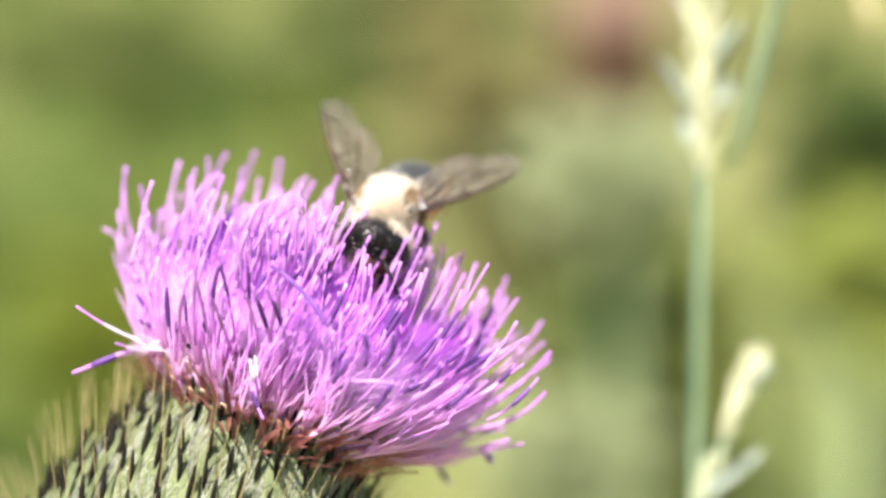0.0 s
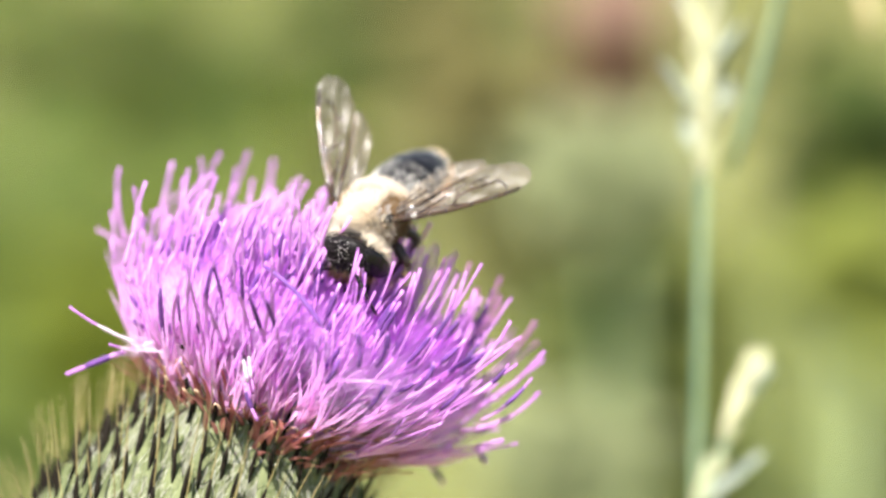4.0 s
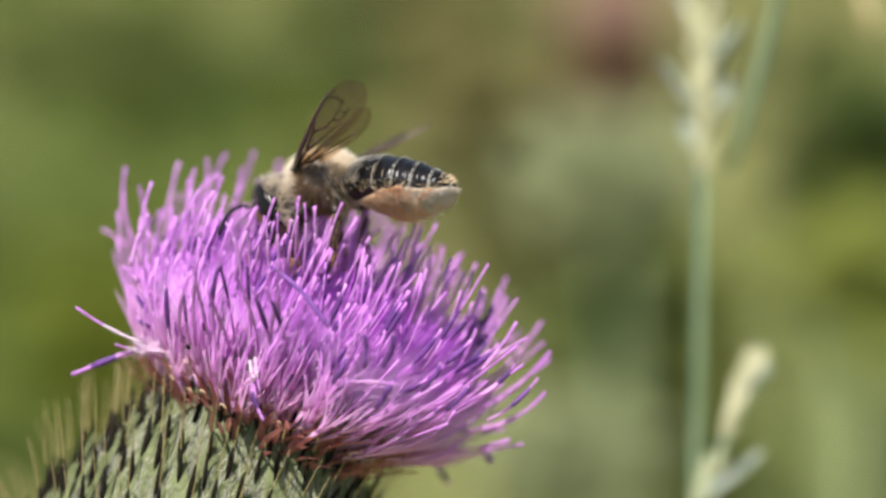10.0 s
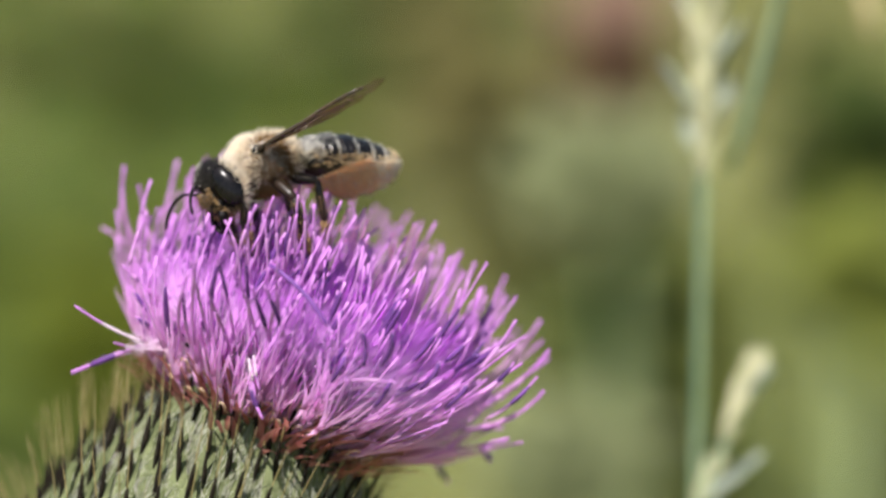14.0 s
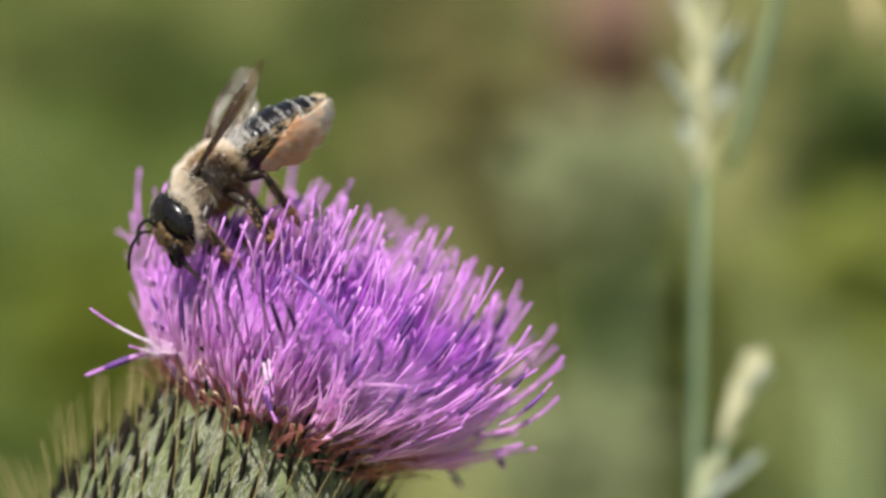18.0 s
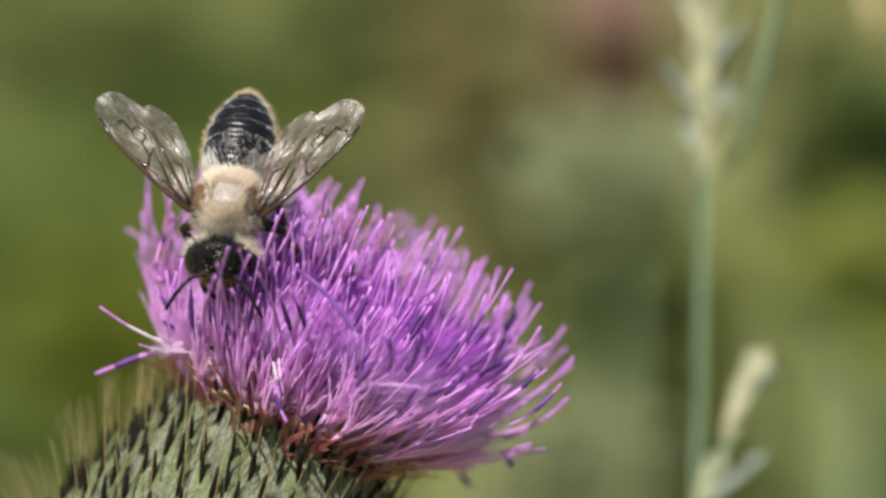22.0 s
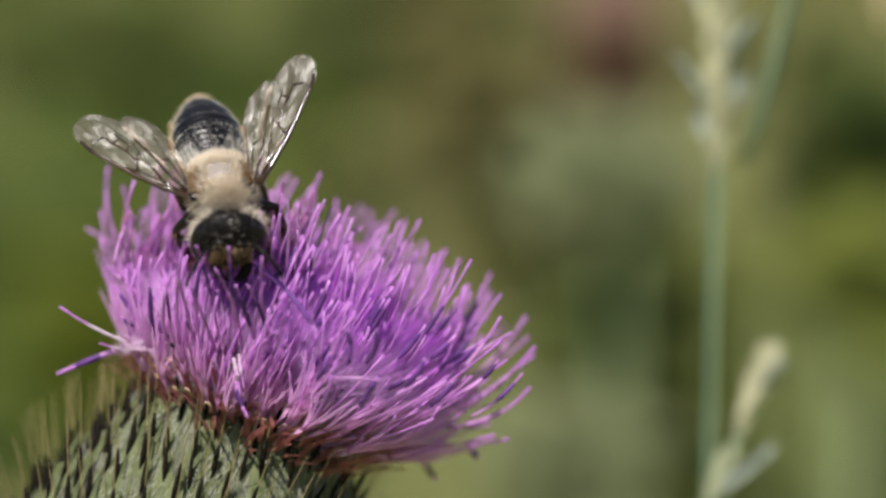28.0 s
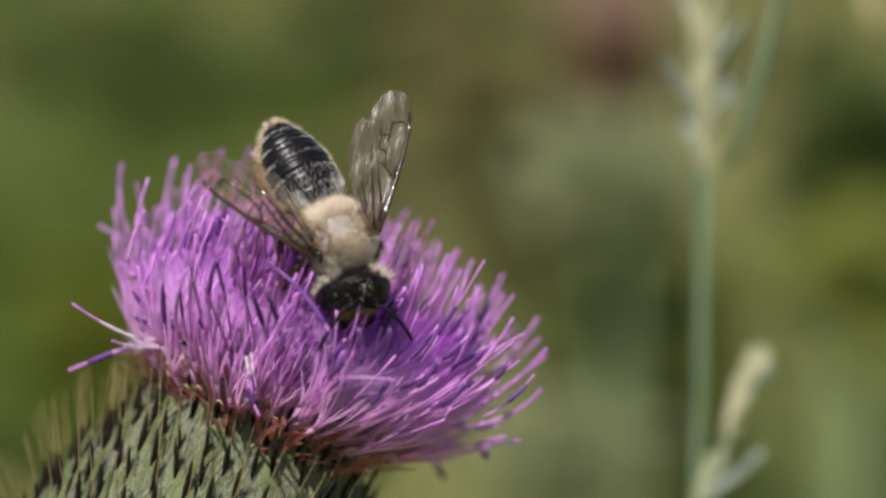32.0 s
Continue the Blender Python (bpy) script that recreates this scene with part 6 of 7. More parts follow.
            (27.50, pose(0.00095, -0.00190, 0.00062, -178.1, -25.2, -126.5)),
            (27.70, pose(0.00095, -0.00190, 0.00062, 176.0, -17.8, -126.8)),
            (28.00, pose(0.00095, -0.00190, 0.00062, 162.0, -2.4, -137.5)),
            (28.30, pose(0.00095, -0.00190, 0.00062, 170.7, -10.7, -145.9)),
            (28.50, pose(0.00095, -0.00190, 0.00062, 176.1, -13.6, -158.5)),
            (28.70, pose(0.00095, -0.00190, 0.00062, -178.9, -14.5, -169.0)),
            (29.00, pose(0.00095, -0.00190, 0.00062, 179.0, -14.2, -165.1)),
            (29.30, pose(0.00095, -0.00190, 0.00062, -177.9, -16.7, -153.2)),
            (29.60, pose(0.00095, -0.00190, 0.00062, 169.6, -10.9, -156.9)),
            (30.00, pose(0.00095, -0.00190, 0.00062, 164.9, -9.1, -158.0)),
            (30.40, pose(0.00095, -0.00190, 0.00062, 99.9, 5.9, -176.5)),
            (30.70, pose(0.00095, -0.00190, 0.00062, 136.5, -1.6, -166.4)),
            (31.00, pose(0.00095, -0.00190, 0.00062, 157.7, -5.6, -157.2)),
            (31.50, pose(0.00095, -0.00190, 0.00062, 168.7, -10.2, -154.4)),
            (32.00, pose(0.00095, -0.00190, 0.00062, 176.4, -14.8, -143.0)),
        ])
    walk(bee_head_part, [
        (0.00, pose(0.00215, 0.00000, -0.00025, 0.0, 30.0, -5.0)),
        (0.20, pose(0.00215, 0.00000, -0.00025, 0.0, 30.0, -5.0)),
        (0.50, pose(0.00215, 0.00000, -0.00025, 0.0, 24.0, -15.0)),
        (0.70, pose(0.00215, 0.00000, -0.00025, 0.0, -0.0, -10.0)),
        (1.00, pose(0.00215, 0.00000, -0.00025, 0.0, 24.0, -15.0)),
        (1.50, pose(0.00215, 0.00000, -0.00025, 0.0, 30.0, -10.0)),
        (2.00, pose(0.00215, 0.00000, -0.00025, 0.0, 30.0, -10.0)),
        (2.50, pose(0.00215, 0.00000, -0.00025, 0.0, 30.0, -5.0)),
        (3.00, pose(0.00215, 0.00000, -0.00025, 0.0, 36.0, 10.0)),
        (3.50, pose(0.00215, 0.00000, -0.00025, 0.0, 30.0, 5.0)),
        (5.50, pose(0.00215, 0.00000, -0.00025, 0.0, 30.0, 0.0)),
        (6.00, pose(0.00215, 0.00000, -0.00025, 0.0, 30.0, 0.0)),
        (6.50, pose(0.00215, 0.00000, -0.00025, 0.0, 30.0, 5.0)),
        (7.00, pose(0.00215, 0.00000, -0.00025, 0.0, 30.0, 0.0)),
        (7.50, pose(0.00215, 0.00000, -0.00025, 0.0, 30.0, 0.0)),
        (8.00, pose(0.00215, 0.00000, -0.00025, 0.0, 30.0, 0.0)),
        (8.50, pose(0.00215, 0.00000, -0.00025, 0.0, 30.0, 0.0)),
        (9.00, pose(0.00215, 0.00000, -0.00025, 0.0, 30.0, 0.0)),
        (9.50, pose(0.00215, 0.00000, -0.00025, 0.0, 30.0, 0.0)),
        (10.00, pose(0.00215, 0.00000, -0.00025, 0.0, 30.0, 0.0)),
        (10.30, pose(0.00215, 0.00000, -0.00025, 0.0, 30.0, 0.0)),
        (10.60, pose(0.00215, 0.00000, -0.00025, 0.0, 30.0, 0.0)),
        (10.80, pose(0.00215, 0.00000, -0.00025, 0.0, 30.0, 0.0)),
        (11.00, pose(0.00215, 0.00000, -0.00025, 0.0, 24.0, 5.0)),
        (11.30, pose(0.00215, 0.00000, -0.00025, 0.0, 30.0, 5.0)),
        (11.60, pose(0.00215, 0.00000, -0.00025, 0.0, 30.0, 10.0)),
        (11.80, pose(0.00215, 0.00000, -0.00025, 0.0, 24.0, 15.0)),
        (12.00, pose(0.00215, 0.00000, -0.00025, 0.0, 24.0, 15.0)),
        (12.30, pose(0.00215, 0.00000, -0.00025, 0.0, 30.0, 10.0)),
        (12.60, pose(0.00215, 0.00000, -0.00025, 0.0, 24.0, 15.0)),
        (12.80, pose(0.00215, 0.00000, -0.00025, 0.0, 30.0, 0.0)),
        (13.00, pose(0.00215, 0.00000, -0.00025, 0.0, 30.0, 0.0)),
        (13.20, pose(0.00215, 0.00000, -0.00025, 0.0, 21.0, -5.0)),
        (13.50, pose(0.00215, 0.00000, -0.00025, 0.0, 30.0, 0.0)),
        (13.80, pose(0.00215, 0.00000, -0.00025, 0.0, 30.0, 5.0)),
        (14.00, pose(0.00215, 0.00000, -0.00025, 0.0, 24.0, -5.0)),
        (14.40, pose(0.00215, 0.00000, -0.00025, 0.0, 36.0, -5.0)),
        (15.50, pose(0.00215, 0.00000, -0.00025, 0.0, 30.0, 0.0)),
        (16.50, pose(0.00215, 0.00000, -0.00025, 0.0, 36.0, 0.0)),
        (16.65, pose(0.00215, 0.00000, -0.00025, 0.0, 30.0, 0.0)),
        (16.80, pose(0.00215, 0.00000, -0.00025, 0.0, 30.0, 0.0)),
        (17.00, pose(0.00215, 0.00000, -0.00025, 0.0, 24.0, -5.0)),
        (17.30, pose(0.00215, 0.00000, -0.00025, 0.0, 30.0, 0.0)),
        (17.60, pose(0.00215, 0.00000, -0.00025, 0.0, 24.0, -5.0)),
        (18.00, pose(0.00215, 0.00000, -0.00025, 0.0, -6.0, 0.0)),
        (18.30, pose(0.00215, 0.00000, -0.00025, 0.0, -6.0, 5.0)),
        (18.60, pose(0.00215, 0.00000, -0.00025, 0.0, -12.0, 5.0)),
        (18.80, pose(0.00215, 0.00000, -0.00025, 0.0, -12.0, 0.0)),
        (19.00, pose(0.00215, 0.00000, -0.00025, 0.0, -12.0, 15.0)),
        (19.30, pose(0.00215, 0.00000, -0.00025, 0.0, -12.0, 10.0)),
        (19.50, pose(0.00215, 0.00000, -0.00025, 0.0, 4.0, -10.0)),
        (19.70, pose(0.00215, 0.00000, -0.00025, 0.0, 4.0, 0.0)),
        (20.00, pose(0.00215, 0.00000, -0.00025, 0.0, 4.0, -10.0)),
        (20.30, pose(0.00215, 0.00000, -0.00025, 0.0, 4.0, -15.0)),
        (20.50, pose(0.00215, 0.00000, -0.00025, 0.0, 4.0, -15.0)),
        (21.00, pose(0.00215, 0.00000, -0.00025, 0.0, 4.0, -20.0)),
        (21.50, pose(0.00215, 0.00000, -0.00025, 0.0, 4.0, -5.0)),
        (22.00, pose(0.00215, 0.00000, -0.00025, 0.0, 4.0, 0.0)),
        (22.50, pose(0.00215, 0.00000, -0.00025, 0.0, 4.0, -15.0)),
        (23.00, pose(0.00215, 0.00000, -0.00025, 0.0, 4.0, -10.0)),
        (23.50, pose(0.00215, 0.00000, -0.00025, 0.0, 4.0, -10.0)),
        (23.70, pose(0.00215, 0.00000, -0.00025, 0.0, 26.0, 0.0)),
        (23.90, pose(0.00215, 0.00000, -0.00025, 0.0, 26.0, -10.0)),
        (24.00, pose(0.00215, 0.00000, -0.00025, 0.0, 26.0, -5.0)),
        (24.20, pose(0.00215, 0.00000, -0.00025, 0.0, 26.0, 0.0)),
        (24.40, pose(0.00215, 0.00000, -0.00025, 0.0, 26.0, -5.0)),
        (24.60, pose(0.00215, 0.00000, -0.00025, 0.0, 4.0, -5.0)),
        (24.80, pose(0.00215, 0.00000, -0.00025, 0.0, 4.0, 0.0)),
        (25.00, pose(0.00215, 0.00000, -0.00025, 0.0, 4.0, -5.0)),
        (25.50, pose(0.00215, 0.00000, -0.00025, 0.0, 4.0, 5.0)),
        (27.50, pose(0.00215, 0.00000, -0.00025, 0.0, 4.0, 5.0)),
        (27.70, pose(0.00215, 0.00000, -0.00025, 0.0, 4.0, 5.0)),
        (28.00, pose(0.00215, 0.00000, -0.00025, 0.0, 4.0, -5.0)),
        (28.30, pose(0.00215, 0.00000, -0.00025, 0.0, 4.0, -15.0)),
        (28.50, pose(0.00215, 0.00000, -0.00025, 0.0, 4.0, -10.0)),
        (28.70, pose(0.00215, 0.00000, -0.00025, 0.0, 4.0, -10.0)),
        (29.00, pose(0.00215, 0.00000, -0.00025, 0.0, 4.0, -10.0)),
        (29.30, pose(0.00215, 0.00000, -0.00025, 0.0, 4.0, 0.0)),
        (29.60, pose(0.00215, 0.00000, -0.00025, 0.0, 4.0, -5.0)),
        (30.00, pose(0.00215, 0.00000, -0.00025, 0.0, 4.0, 5.0)),
        (30.40, pose(0.00215, 0.00000, -0.00025, 0.0, 4.0, 5.0)),
        (30.70, pose(0.00215, 0.00000, -0.00025, 0.0, 4.0, -5.0)),
        (31.00, pose(0.00215, 0.00000, -0.00025, 0.0, 4.0, 5.0)),
        (31.50, pose(0.00215, 0.00000, -0.00025, 0.0, 4.0, 10.0)),
        (32.00, pose(0.00215, 0.00000, -0.00025, 0.0, 4.0, -15.0)),
    ])
    # the abdomen pumps a little
    walk(bee_abdomen_part, [(k * 0.4, pose(WAIST.x * MM, 0, WAIST.z * MM, 0, 2.0 * math.sin(k * 1.9) - 2.0, 1.2 * math.sin(k * 0.7))) for k in range(81)])
    # the legs tread, and reach from the body towards the flower
    middle = HEAD @ Vector((0, 0, 5 * MM))
    for i, (leg, root, foot) in enumerate(bee_leg_parts):
        phase = i * 2.1
        rest = foot.normalized()
        rows = []
        for k in range(129):
            t = k * 0.25
            m = pose_between(bee_rows, t)
            to = (m.inverted() @ middle / MM - root).normalized()
            turn = rest.rotation_difference((0.75 * rest + to).normalized())
            tread = Euler([math.radians(a) for a in (3.0 * math.sin(k * 0.9 + phase), 5.0 * math.sin(k * 0.53 + phase), 7.0 * math.sin(k * 0.77 + phase * 1.7))])
            rows.append((t, Matrix.Translation(root * MM) @ turn.to_matrix().to_4x4() @ tread.to_matrix().to_4x4()))
        walk(leg, rows)
    # the thistle and the grasses sway in the breeze
    walk(thistle, [
        (0.00, pose(-0.00966, 0.00373, 0.74015, -11.12, 22.13, -5.82)),
        (0.50, pose(-0.00978, 0.00373, 0.74017, -11.12, 22.06, -5.80)),
        (1.00, pose(-0.01004, 0.00372, 0.74012, -11.12, 22.12, -5.82)),
        (1.50, pose(-0.01023, 0.00373, 0.74017, -11.11, 21.96, -5.77)),
        (2.00, pose(-0.01010, 0.00375, 0.74022, -11.11, 21.98, -5.78)),
        (2.50, pose(-0.00982, 0.00372, 0.74013, -11.11, 22.03, -5.79)),
        (3.00, pose(-0.00982, 0.00371, 0.74006, -11.12, 22.08, -5.81)),
        (3.50, pose(-0.01002, 0.00372, 0.74014, -11.11, 22.00, -5.78)),
        (5.50, pose(-0.00973, 0.00370, 0.74003, -11.11, 21.96, -5.77)),
        (6.00, pose(-0.00960, 0.00370, 0.74005, -11.12, 22.14, -5.82)),
        (6.50, pose(-0.00972, 0.00372, 0.74011, -11.12, 22.13, -5.82)),
        (7.00, pose(-0.00982, 0.00375, 0.74022, -11.11, 22.04, -5.79)),
        (7.50, pose(-0.00983, 0.00373, 0.74015, -11.11, 21.96, -5.77)),
        (8.00, pose(-0.00968, 0.00369, 0.74001, -11.11, 21.97, -5.77)),
        (8.50, pose(-0.00962, 0.00372, 0.74010, -11.11, 22.03, -5.79)),
        (9.00, pose(-0.00984, 0.00374, 0.74019, -11.11, 22.00, -5.78)),
        (9.50, pose(-0.00992, 0.00374, 0.74019, -11.10, 21.93, -5.76)),
        (10.00, pose(-0.00967, 0.00372, 0.74011, -11.11, 22.02, -5.79)),
        (10.50, pose(-0.00956, 0.00372, 0.74011, -11.12, 22.10, -5.81)),
        (11.00, pose(-0.00982, 0.00373, 0.74016, -11.12, 22.07, -5.80)),
        (11.50, pose(-0.01003, 0.00374, 0.74021, -11.10, 21.96, -5.77)),
        (12.00, pose(-0.00988, 0.00373, 0.74015, -11.09, 21.82, -5.73)),
        (12.50, pose(-0.00964, 0.00371, 0.74008, -11.10, 21.95, -5.77)),
        (13.00, pose(-0.00957, 0.00371, 0.74007, -11.11, 21.97, -5.77)),
        (13.50, pose(-0.00969, 0.00373, 0.74014, -11.12, 22.10, -5.81)),
        (14.00, pose(-0.00972, 0.00374, 0.74020, -11.11, 22.02, -5.79)),
        (14.50, pose(-0.00958, 0.00373, 0.74018, -11.12, 22.05, -5.80)),
        (16.50, pose(-0.00954, 0.00373, 0.74014, -11.11, 22.00, -5.78)),
        (17.00, pose(-0.00939, 0.00371, 0.74007, -11.12, 22.10, -5.81)),
        (17.50, pose(-0.00889, 0.00368, 0.73995, -11.15, 22.34, -5.88)),
        (18.00, pose(-0.00891, 0.00368, 0.73997, -11.16, 22.41, -5.90)),
        (18.50, pose(-0.00971, 0.00374, 0.74019, -11.12, 22.05, -5.80)),
        (19.00, pose(-0.00989, 0.00376, 0.74027, -11.09, 21.83, -5.73)),
        (19.50, pose(-0.00906, 0.00370, 0.74003, -11.15, 22.34, -5.88)),
        (20.00, pose(-0.00862, 0.00367, 0.73991, -11.18, 22.59, -5.95)),
        (20.50, pose(-0.00922, 0.00371, 0.74008, -11.14, 22.25, -5.86)),
        (21.00, pose(-0.00990, 0.00375, 0.74026, -11.11, 21.96, -5.77)),
        (21.50, pose(-0.00933, 0.00374, 0.74020, -11.14, 22.27, -5.86)),
        (22.00, pose(-0.00837, 0.00369, 0.74000, -11.19, 22.68, -5.98)),
        (22.50, pose(-0.00863, 0.00369, 0.74001, -11.18, 22.64, -5.97)),
        (23.00, pose(-0.00955, 0.00375, 0.74023, -11.13, 22.22, -5.85)),
        (23.50, pose(-0.00935, 0.00374, 0.74019, -11.13, 22.23, -5.85)),
        (24.00, pose(-0.00858, 0.00369, 0.74000, -11.16, 22.50, -5.93)),
        (24.50, pose(-0.00882, 0.00368, 0.73996, -11.12, 22.07, -5.80)),
        (25.00, pose(-0.00958, 0.00372, 0.74014, -11.10, 21.91, -5.76)),
        (25.50, pose(-0.00982, 0.00372, 0.74012, -11.08, 21.76, -5.71)),
        (27.50, pose(-0.01051, 0.00375, 0.74023, -11.07, 21.59, -5.66)),
        (28.00, pose(-0.01053, 0.00375, 0.74025, -11.05, 21.47, -5.63)),
        (28.50, pose(-0.00981, 0.00371, 0.74009, -11.10, 21.87, -5.74)),
        (29.00, pose(-0.00969, 0.00370, 0.74004, -11.10, 21.89, -5.75)),
        (29.50, pose(-0.01023, 0.00374, 0.74019, -11.07, 21.65, -5.68)),
        (30.00, pose(-0.01032, 0.00377, 0.74030, -11.07, 21.63, -5.67)),
        (30.50, pose(-0.00989, 0.00377, 0.74030, -11.10, 21.89, -5.75)),
        (31.00, pose(-0.00951, 0.00375, 0.74025, -11.13, 22.22, -5.84)),
        (31.50, pose(-0.00959, 0.00378, 0.74036, -11.15, 22.32, -5.88)),
        (32.00, pose(-0.00987, 0.00377, 0.74032, -11.11, 22.02, -5.79)),
    ])
    walk(grass_tall, [
        (0.0, pose(0.01605, 0.02530, 0.72749)),
        (0.5, pose(0.01610, 0.02530, 0.72749)),
        (1.0, pose(0.01578, 0.02529, 0.72744)),
        (1.5, pose(0.01578, 0.02528, 0.72740)),
        (2.0, pose(0.01593, 0.02528, 0.72740)),
        (2.5, pose(0.01593, 0.02527, 0.72737)),
        (3.0, pose(0.01593, 0.02527, 0.72737)),
        (3.5, pose(0.01600, 0.02527, 0.72737)),
        (5.5, pose(0.01632, 0.02528, 0.72740)),
        (6.0, pose(0.01628, 0.02528, 0.72741)),
        (6.5, pose(0.01610, 0.02528, 0.72741)),
        (7.0, pose(0.01628, 0.02529, 0.72744)),
        (7.5, pose(0.01622, 0.02529, 0.72744)),
        (8.0, pose(0.01616, 0.02529, 0.72744)),
        (8.5, pose(0.01610, 0.02529, 0.72744)),
        (9.0, pose(0.01622, 0.02529, 0.72744)),
        (9.5, pose(0.01610, 0.02529, 0.72746)),
        (10.0, pose(0.01605, 0.02529, 0.72744)),
        (10.5, pose(0.01605, 0.02529, 0.72744)),
        (11.0, pose(0.01600, 0.02528, 0.72741)),
        (11.5, pose(0.01600, 0.02528, 0.72741)),
        (12.0, pose(0.01593, 0.02528, 0.72740)),
        (12.5, pose(0.01593, 0.02528, 0.72740)),
        (13.0, pose(0.01593, 0.02526, 0.72734)),
        (13.5, pose(0.01600, 0.02528, 0.72741)),
        (14.0, pose(0.01610, 0.02528, 0.72740)),
        (14.5, pose(0.01605, 0.02527, 0.72737)),
        (16.5, pose(0.01588, 0.02526, 0.72734)),
        (17.0, pose(0.01593, 0.02526, 0.72734)),
        (17.5, pose(0.01588, 0.02526, 0.72732)),
        (18.0, pose(0.01600, 0.02526, 0.72732)),
        (18.5, pose(0.01605, 0.02526, 0.72732)),
        (19.0, pose(0.01628, 0.02528, 0.72741)),
        (19.5, pose(0.01610, 0.02528, 0.72740)),
        (20.0, pose(0.01600, 0.02524, 0.72723)),
        (20.5, pose(0.01610, 0.02525, 0.72728)),
        (21.0, pose(0.01622, 0.02529, 0.72744)),
        (21.5, pose(0.01622, 0.02528, 0.72740)),
        (22.0, pose(0.01616, 0.02526, 0.72734)),
        (22.5, pose(0.01628, 0.02526, 0.72734)),
        (23.0, pose(0.01600, 0.02524, 0.72726)),
        (23.5, pose(0.01655, 0.02529, 0.72746)),
        (24.0, pose(0.01616, 0.02526, 0.72732)),
        (24.5, pose(0.01660, 0.02531, 0.72753)),
        (25.0, pose(0.01655, 0.02529, 0.72744)),
        (25.5, pose(0.01632, 0.02528, 0.72741)),
        (27.5, pose(0.01660, 0.02536, 0.72771)),
        (28.0, pose(0.01693, 0.02539, 0.72782)),
        (28.5, pose(0.01637, 0.02533, 0.72763)),
        (29.0, pose(0.01632, 0.02533, 0.72763)),
        (29.5, pose(0.01644, 0.02533, 0.72763)),
        (30.0, pose(0.01628, 0.02533, 0.72760)),
        (30.5, pose(0.01622, 0.02531, 0.72755)),
        (31.0, pose(0.01628, 0.02531, 0.72755)),
        (31.5, pose(0.01622, 0.02530, 0.72749)),
        (32.0, pose(0.01616, 0.02530, 0.72749)),
    ])
    walk(grass_short, [
        (0.0, pose(0.01619, 0.02053, 0.72900)),
        (0.5, pose(0.01624, 0.02053, 0.72900)),
        (1.0, pose(0.01592, 0.02052, 0.72895)),
        (1.5, pose(0.01592, 0.02050, 0.72889)),
        (2.0, pose(0.01609, 0.02050, 0.72889)),
        (2.5, pose(0.01609, 0.02050, 0.72886)),
        (3.0, pose(0.01609, 0.02050, 0.72886)),
        (3.5, pose(0.01613, 0.02050, 0.72886)),
        (5.5, pose(0.01647, 0.02050, 0.72889)),
        (6.0, pose(0.01641, 0.02051, 0.72892)),
        (6.5, pose(0.01624, 0.02051, 0.72892)),
        (7.0, pose(0.01641, 0.02052, 0.72895)),
        (7.5, pose(0.01636, 0.02052, 0.72895)),
        (8.0, pose(0.01630, 0.02052, 0.72895)),
        (8.5, pose(0.01624, 0.02052, 0.72895)),
        (9.0, pose(0.01636, 0.02052, 0.72895)),
        (9.5, pose(0.01624, 0.02052, 0.72897)),
        (10.0, pose(0.01619, 0.02052, 0.72895)),
        (10.5, pose(0.01619, 0.02052, 0.72895)),
        (11.0, pose(0.01613, 0.02051, 0.72892)),
        (11.5, pose(0.01613, 0.02051, 0.72892)),
        (12.0, pose(0.01609, 0.02050, 0.72889)),
        (12.5, pose(0.01609, 0.02050, 0.72889)),
        (13.0, pose(0.01609, 0.02049, 0.72883)),
        (13.5, pose(0.01613, 0.02051, 0.72892)),
        (14.0, pose(0.01624, 0.02050, 0.72889)),
        (14.5, pose(0.01619, 0.02050, 0.72886)),
        (16.5, pose(0.01604, 0.02049, 0.72883)),
        (17.0, pose(0.01609, 0.02049, 0.72883)),
        (17.5, pose(0.01604, 0.02048, 0.72881)),
        (18.0, pose(0.01613, 0.02048, 0.72881)),
        (18.5, pose(0.01619, 0.02048, 0.72881)),
        (19.0, pose(0.01641, 0.02051, 0.72892)),
        (19.5, pose(0.01624, 0.02050, 0.72889)),
        (20.0, pose(0.01613, 0.02046, 0.72873)),
        (20.5, pose(0.01624, 0.02048, 0.72878)),
        (21.0, pose(0.01636, 0.02052, 0.72895)),
        (21.5, pose(0.01636, 0.02050, 0.72889)),
        (22.0, pose(0.01630, 0.02049, 0.72883)),
        (22.5, pose(0.01641, 0.02049, 0.72883)),
        (23.0, pose(0.01613, 0.02047, 0.72875)),
        (23.5, pose(0.01668, 0.02052, 0.72897)),
        (24.0, pose(0.01630, 0.02048, 0.72881)),
        (24.5, pose(0.01674, 0.02054, 0.72901)),
        (25.0, pose(0.01668, 0.02052, 0.72895)),
        (25.5, pose(0.01647, 0.02051, 0.72892)),
        (27.5, pose(0.01674, 0.02057, 0.72920)),
        (28.0, pose(0.01706, 0.02060, 0.72931)),
        (28.5, pose(0.01652, 0.02056, 0.72912)),
        (29.0, pose(0.01647, 0.02056, 0.72912)),
        (29.5, pose(0.01657, 0.02056, 0.72912)),
        (30.0, pose(0.01641, 0.02056, 0.72909)),
        (30.5, pose(0.01636, 0.02054, 0.72904)),
        (31.0, pose(0.01641, 0.02054, 0.72904)),
        (31.5, pose(0.01636, 0.02053, 0.72900)),
        (32.0, pose(0.01630, 0.02053, 0.72900)),
    ])
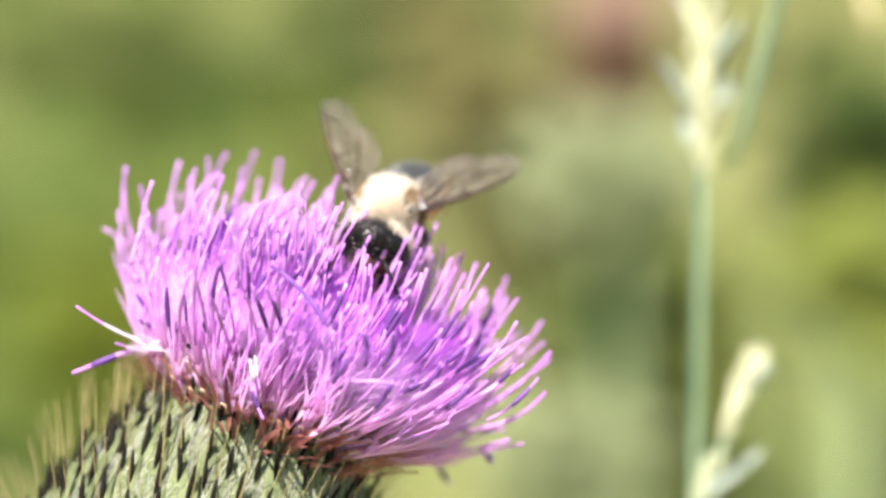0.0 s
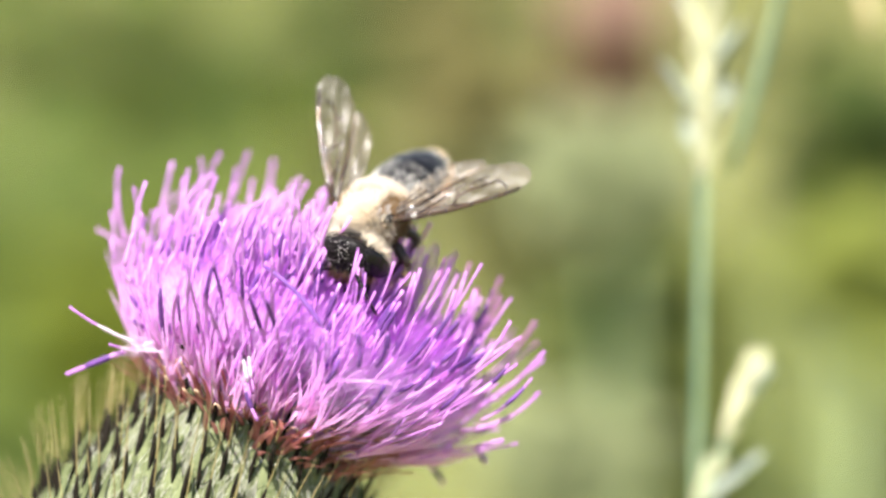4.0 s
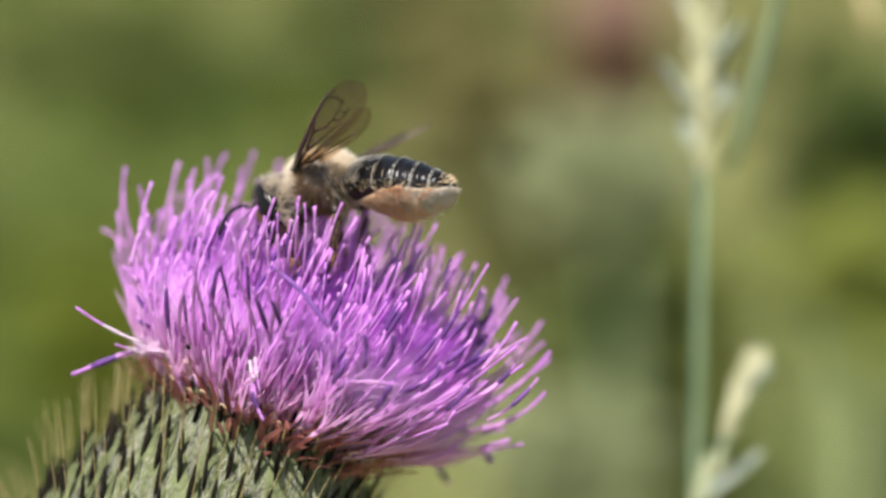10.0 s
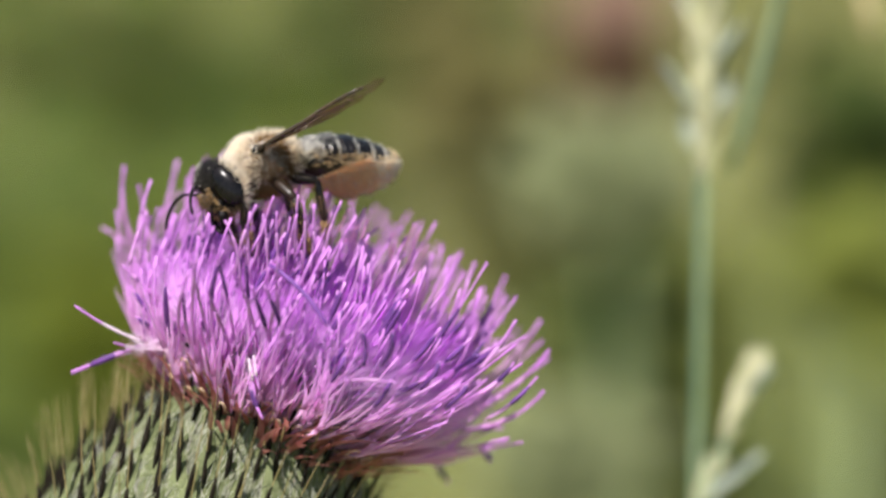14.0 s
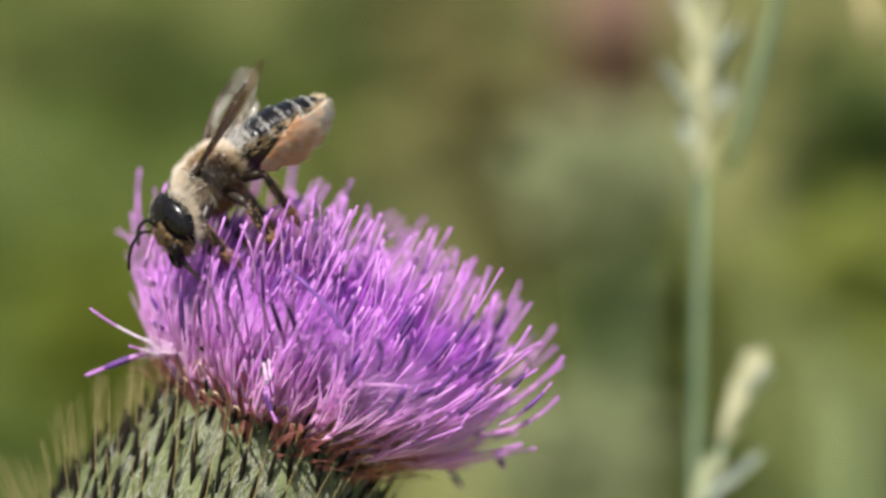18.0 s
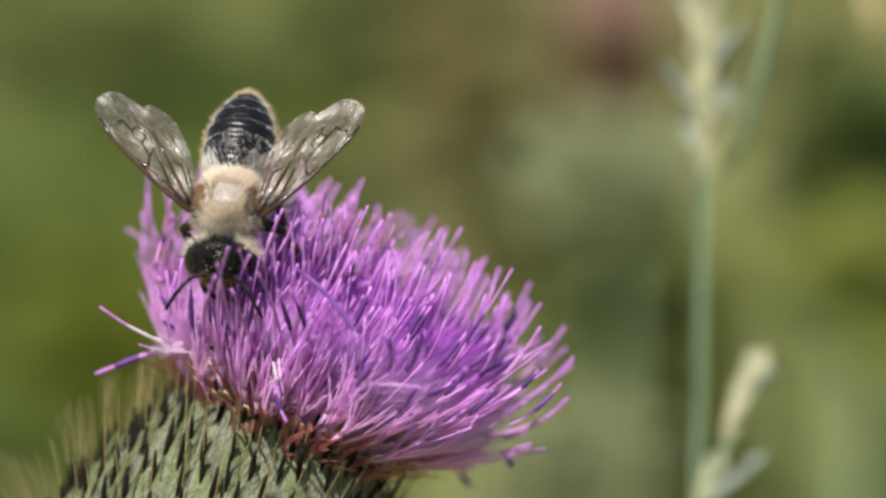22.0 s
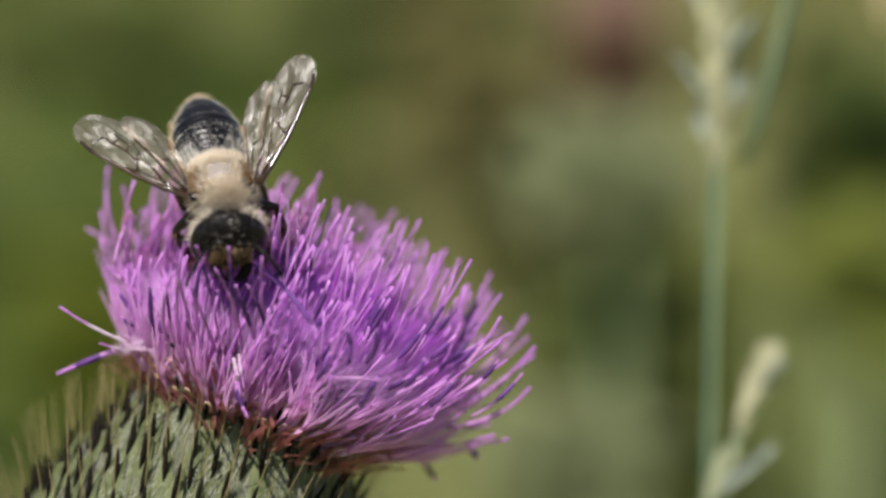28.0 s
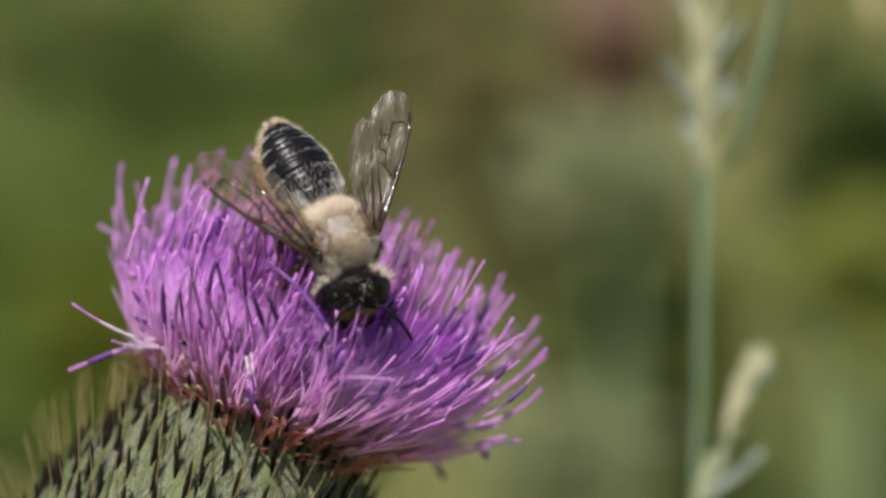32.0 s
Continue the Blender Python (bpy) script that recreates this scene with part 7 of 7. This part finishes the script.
    walk(grass_far, [
        (0.0, pose(0.03588, 0.04252, 0.72212)),
        (0.5, pose(0.03593, 0.04252, 0.72212)),
        (1.0, pose(0.03558, 0.04250, 0.72206)),
        (1.5, pose(0.03558, 0.04249, 0.72201)),
        (2.0, pose(0.03576, 0.04249, 0.72201)),
        (2.5, pose(0.03576, 0.04248, 0.72198)),
        (3.0, pose(0.03576, 0.04248, 0.72198)),
        (3.5, pose(0.03582, 0.04248, 0.72198)),
        (5.5, pose(0.03617, 0.04249, 0.72201)),
        (6.0, pose(0.03611, 0.04250, 0.72203)),
        (6.5, pose(0.03593, 0.04250, 0.72203)),
        (7.0, pose(0.03611, 0.04250, 0.72206)),
        (7.5, pose(0.03605, 0.04250, 0.72206)),
        (8.0, pose(0.03600, 0.04250, 0.72206)),
        (8.5, pose(0.03593, 0.04250, 0.72206)),
        (9.0, pose(0.03605, 0.04250, 0.72206)),
        (9.5, pose(0.03593, 0.04251, 0.72209)),
        (10.0, pose(0.03588, 0.04250, 0.72206)),
        (10.5, pose(0.03588, 0.04250, 0.72206)),
        (11.0, pose(0.03582, 0.04250, 0.72203)),
        (11.5, pose(0.03582, 0.04250, 0.72203)),
        (12.0, pose(0.03576, 0.04249, 0.72201)),
        (12.5, pose(0.03576, 0.04249, 0.72201)),
        (13.0, pose(0.03576, 0.04248, 0.72195)),
        (13.5, pose(0.03582, 0.04250, 0.72203)),
        (14.0, pose(0.03593, 0.04249, 0.72201)),
        (14.5, pose(0.03588, 0.04248, 0.72198)),
        (16.5, pose(0.03570, 0.04248, 0.72195)),
        (17.0, pose(0.03576, 0.04248, 0.72195)),
        (17.5, pose(0.03570, 0.04247, 0.72192)),
        (18.0, pose(0.03582, 0.04247, 0.72192)),
        (18.5, pose(0.03588, 0.04247, 0.72192)),
        (19.0, pose(0.03611, 0.04250, 0.72203)),
        (19.5, pose(0.03593, 0.04249, 0.72201)),
        (20.0, pose(0.03582, 0.04245, 0.72183)),
        (20.5, pose(0.03593, 0.04246, 0.72189)),
        (21.0, pose(0.03605, 0.04250, 0.72206)),
        (21.5, pose(0.03605, 0.04249, 0.72201)),
        (22.0, pose(0.03600, 0.04248, 0.72195)),
        (22.5, pose(0.03611, 0.04248, 0.72195)),
        (23.0, pose(0.03582, 0.04245, 0.72186)),
        (23.5, pose(0.03641, 0.04251, 0.72209)),
        (24.0, pose(0.03600, 0.04247, 0.72192)),
        (24.5, pose(0.03646, 0.04252, 0.72215)),
        (25.0, pose(0.03641, 0.04250, 0.72206)),
        (25.5, pose(0.03617, 0.04250, 0.72203)),
        (27.5, pose(0.03646, 0.04257, 0.72235)),
        (28.0, pose(0.03681, 0.04260, 0.72246)),
        (28.5, pose(0.03623, 0.04255, 0.72226)),
        (29.0, pose(0.03617, 0.04255, 0.72226)),
        (29.5, pose(0.03629, 0.04255, 0.72226)),
        (30.0, pose(0.03611, 0.04255, 0.72223)),
        (30.5, pose(0.03605, 0.04253, 0.72218)),
        (31.0, pose(0.03611, 0.04253, 0.72218)),
        (31.5, pose(0.03605, 0.04252, 0.72212)),
        (32.0, pose(0.03600, 0.04252, 0.72212)),
    ])


motions()
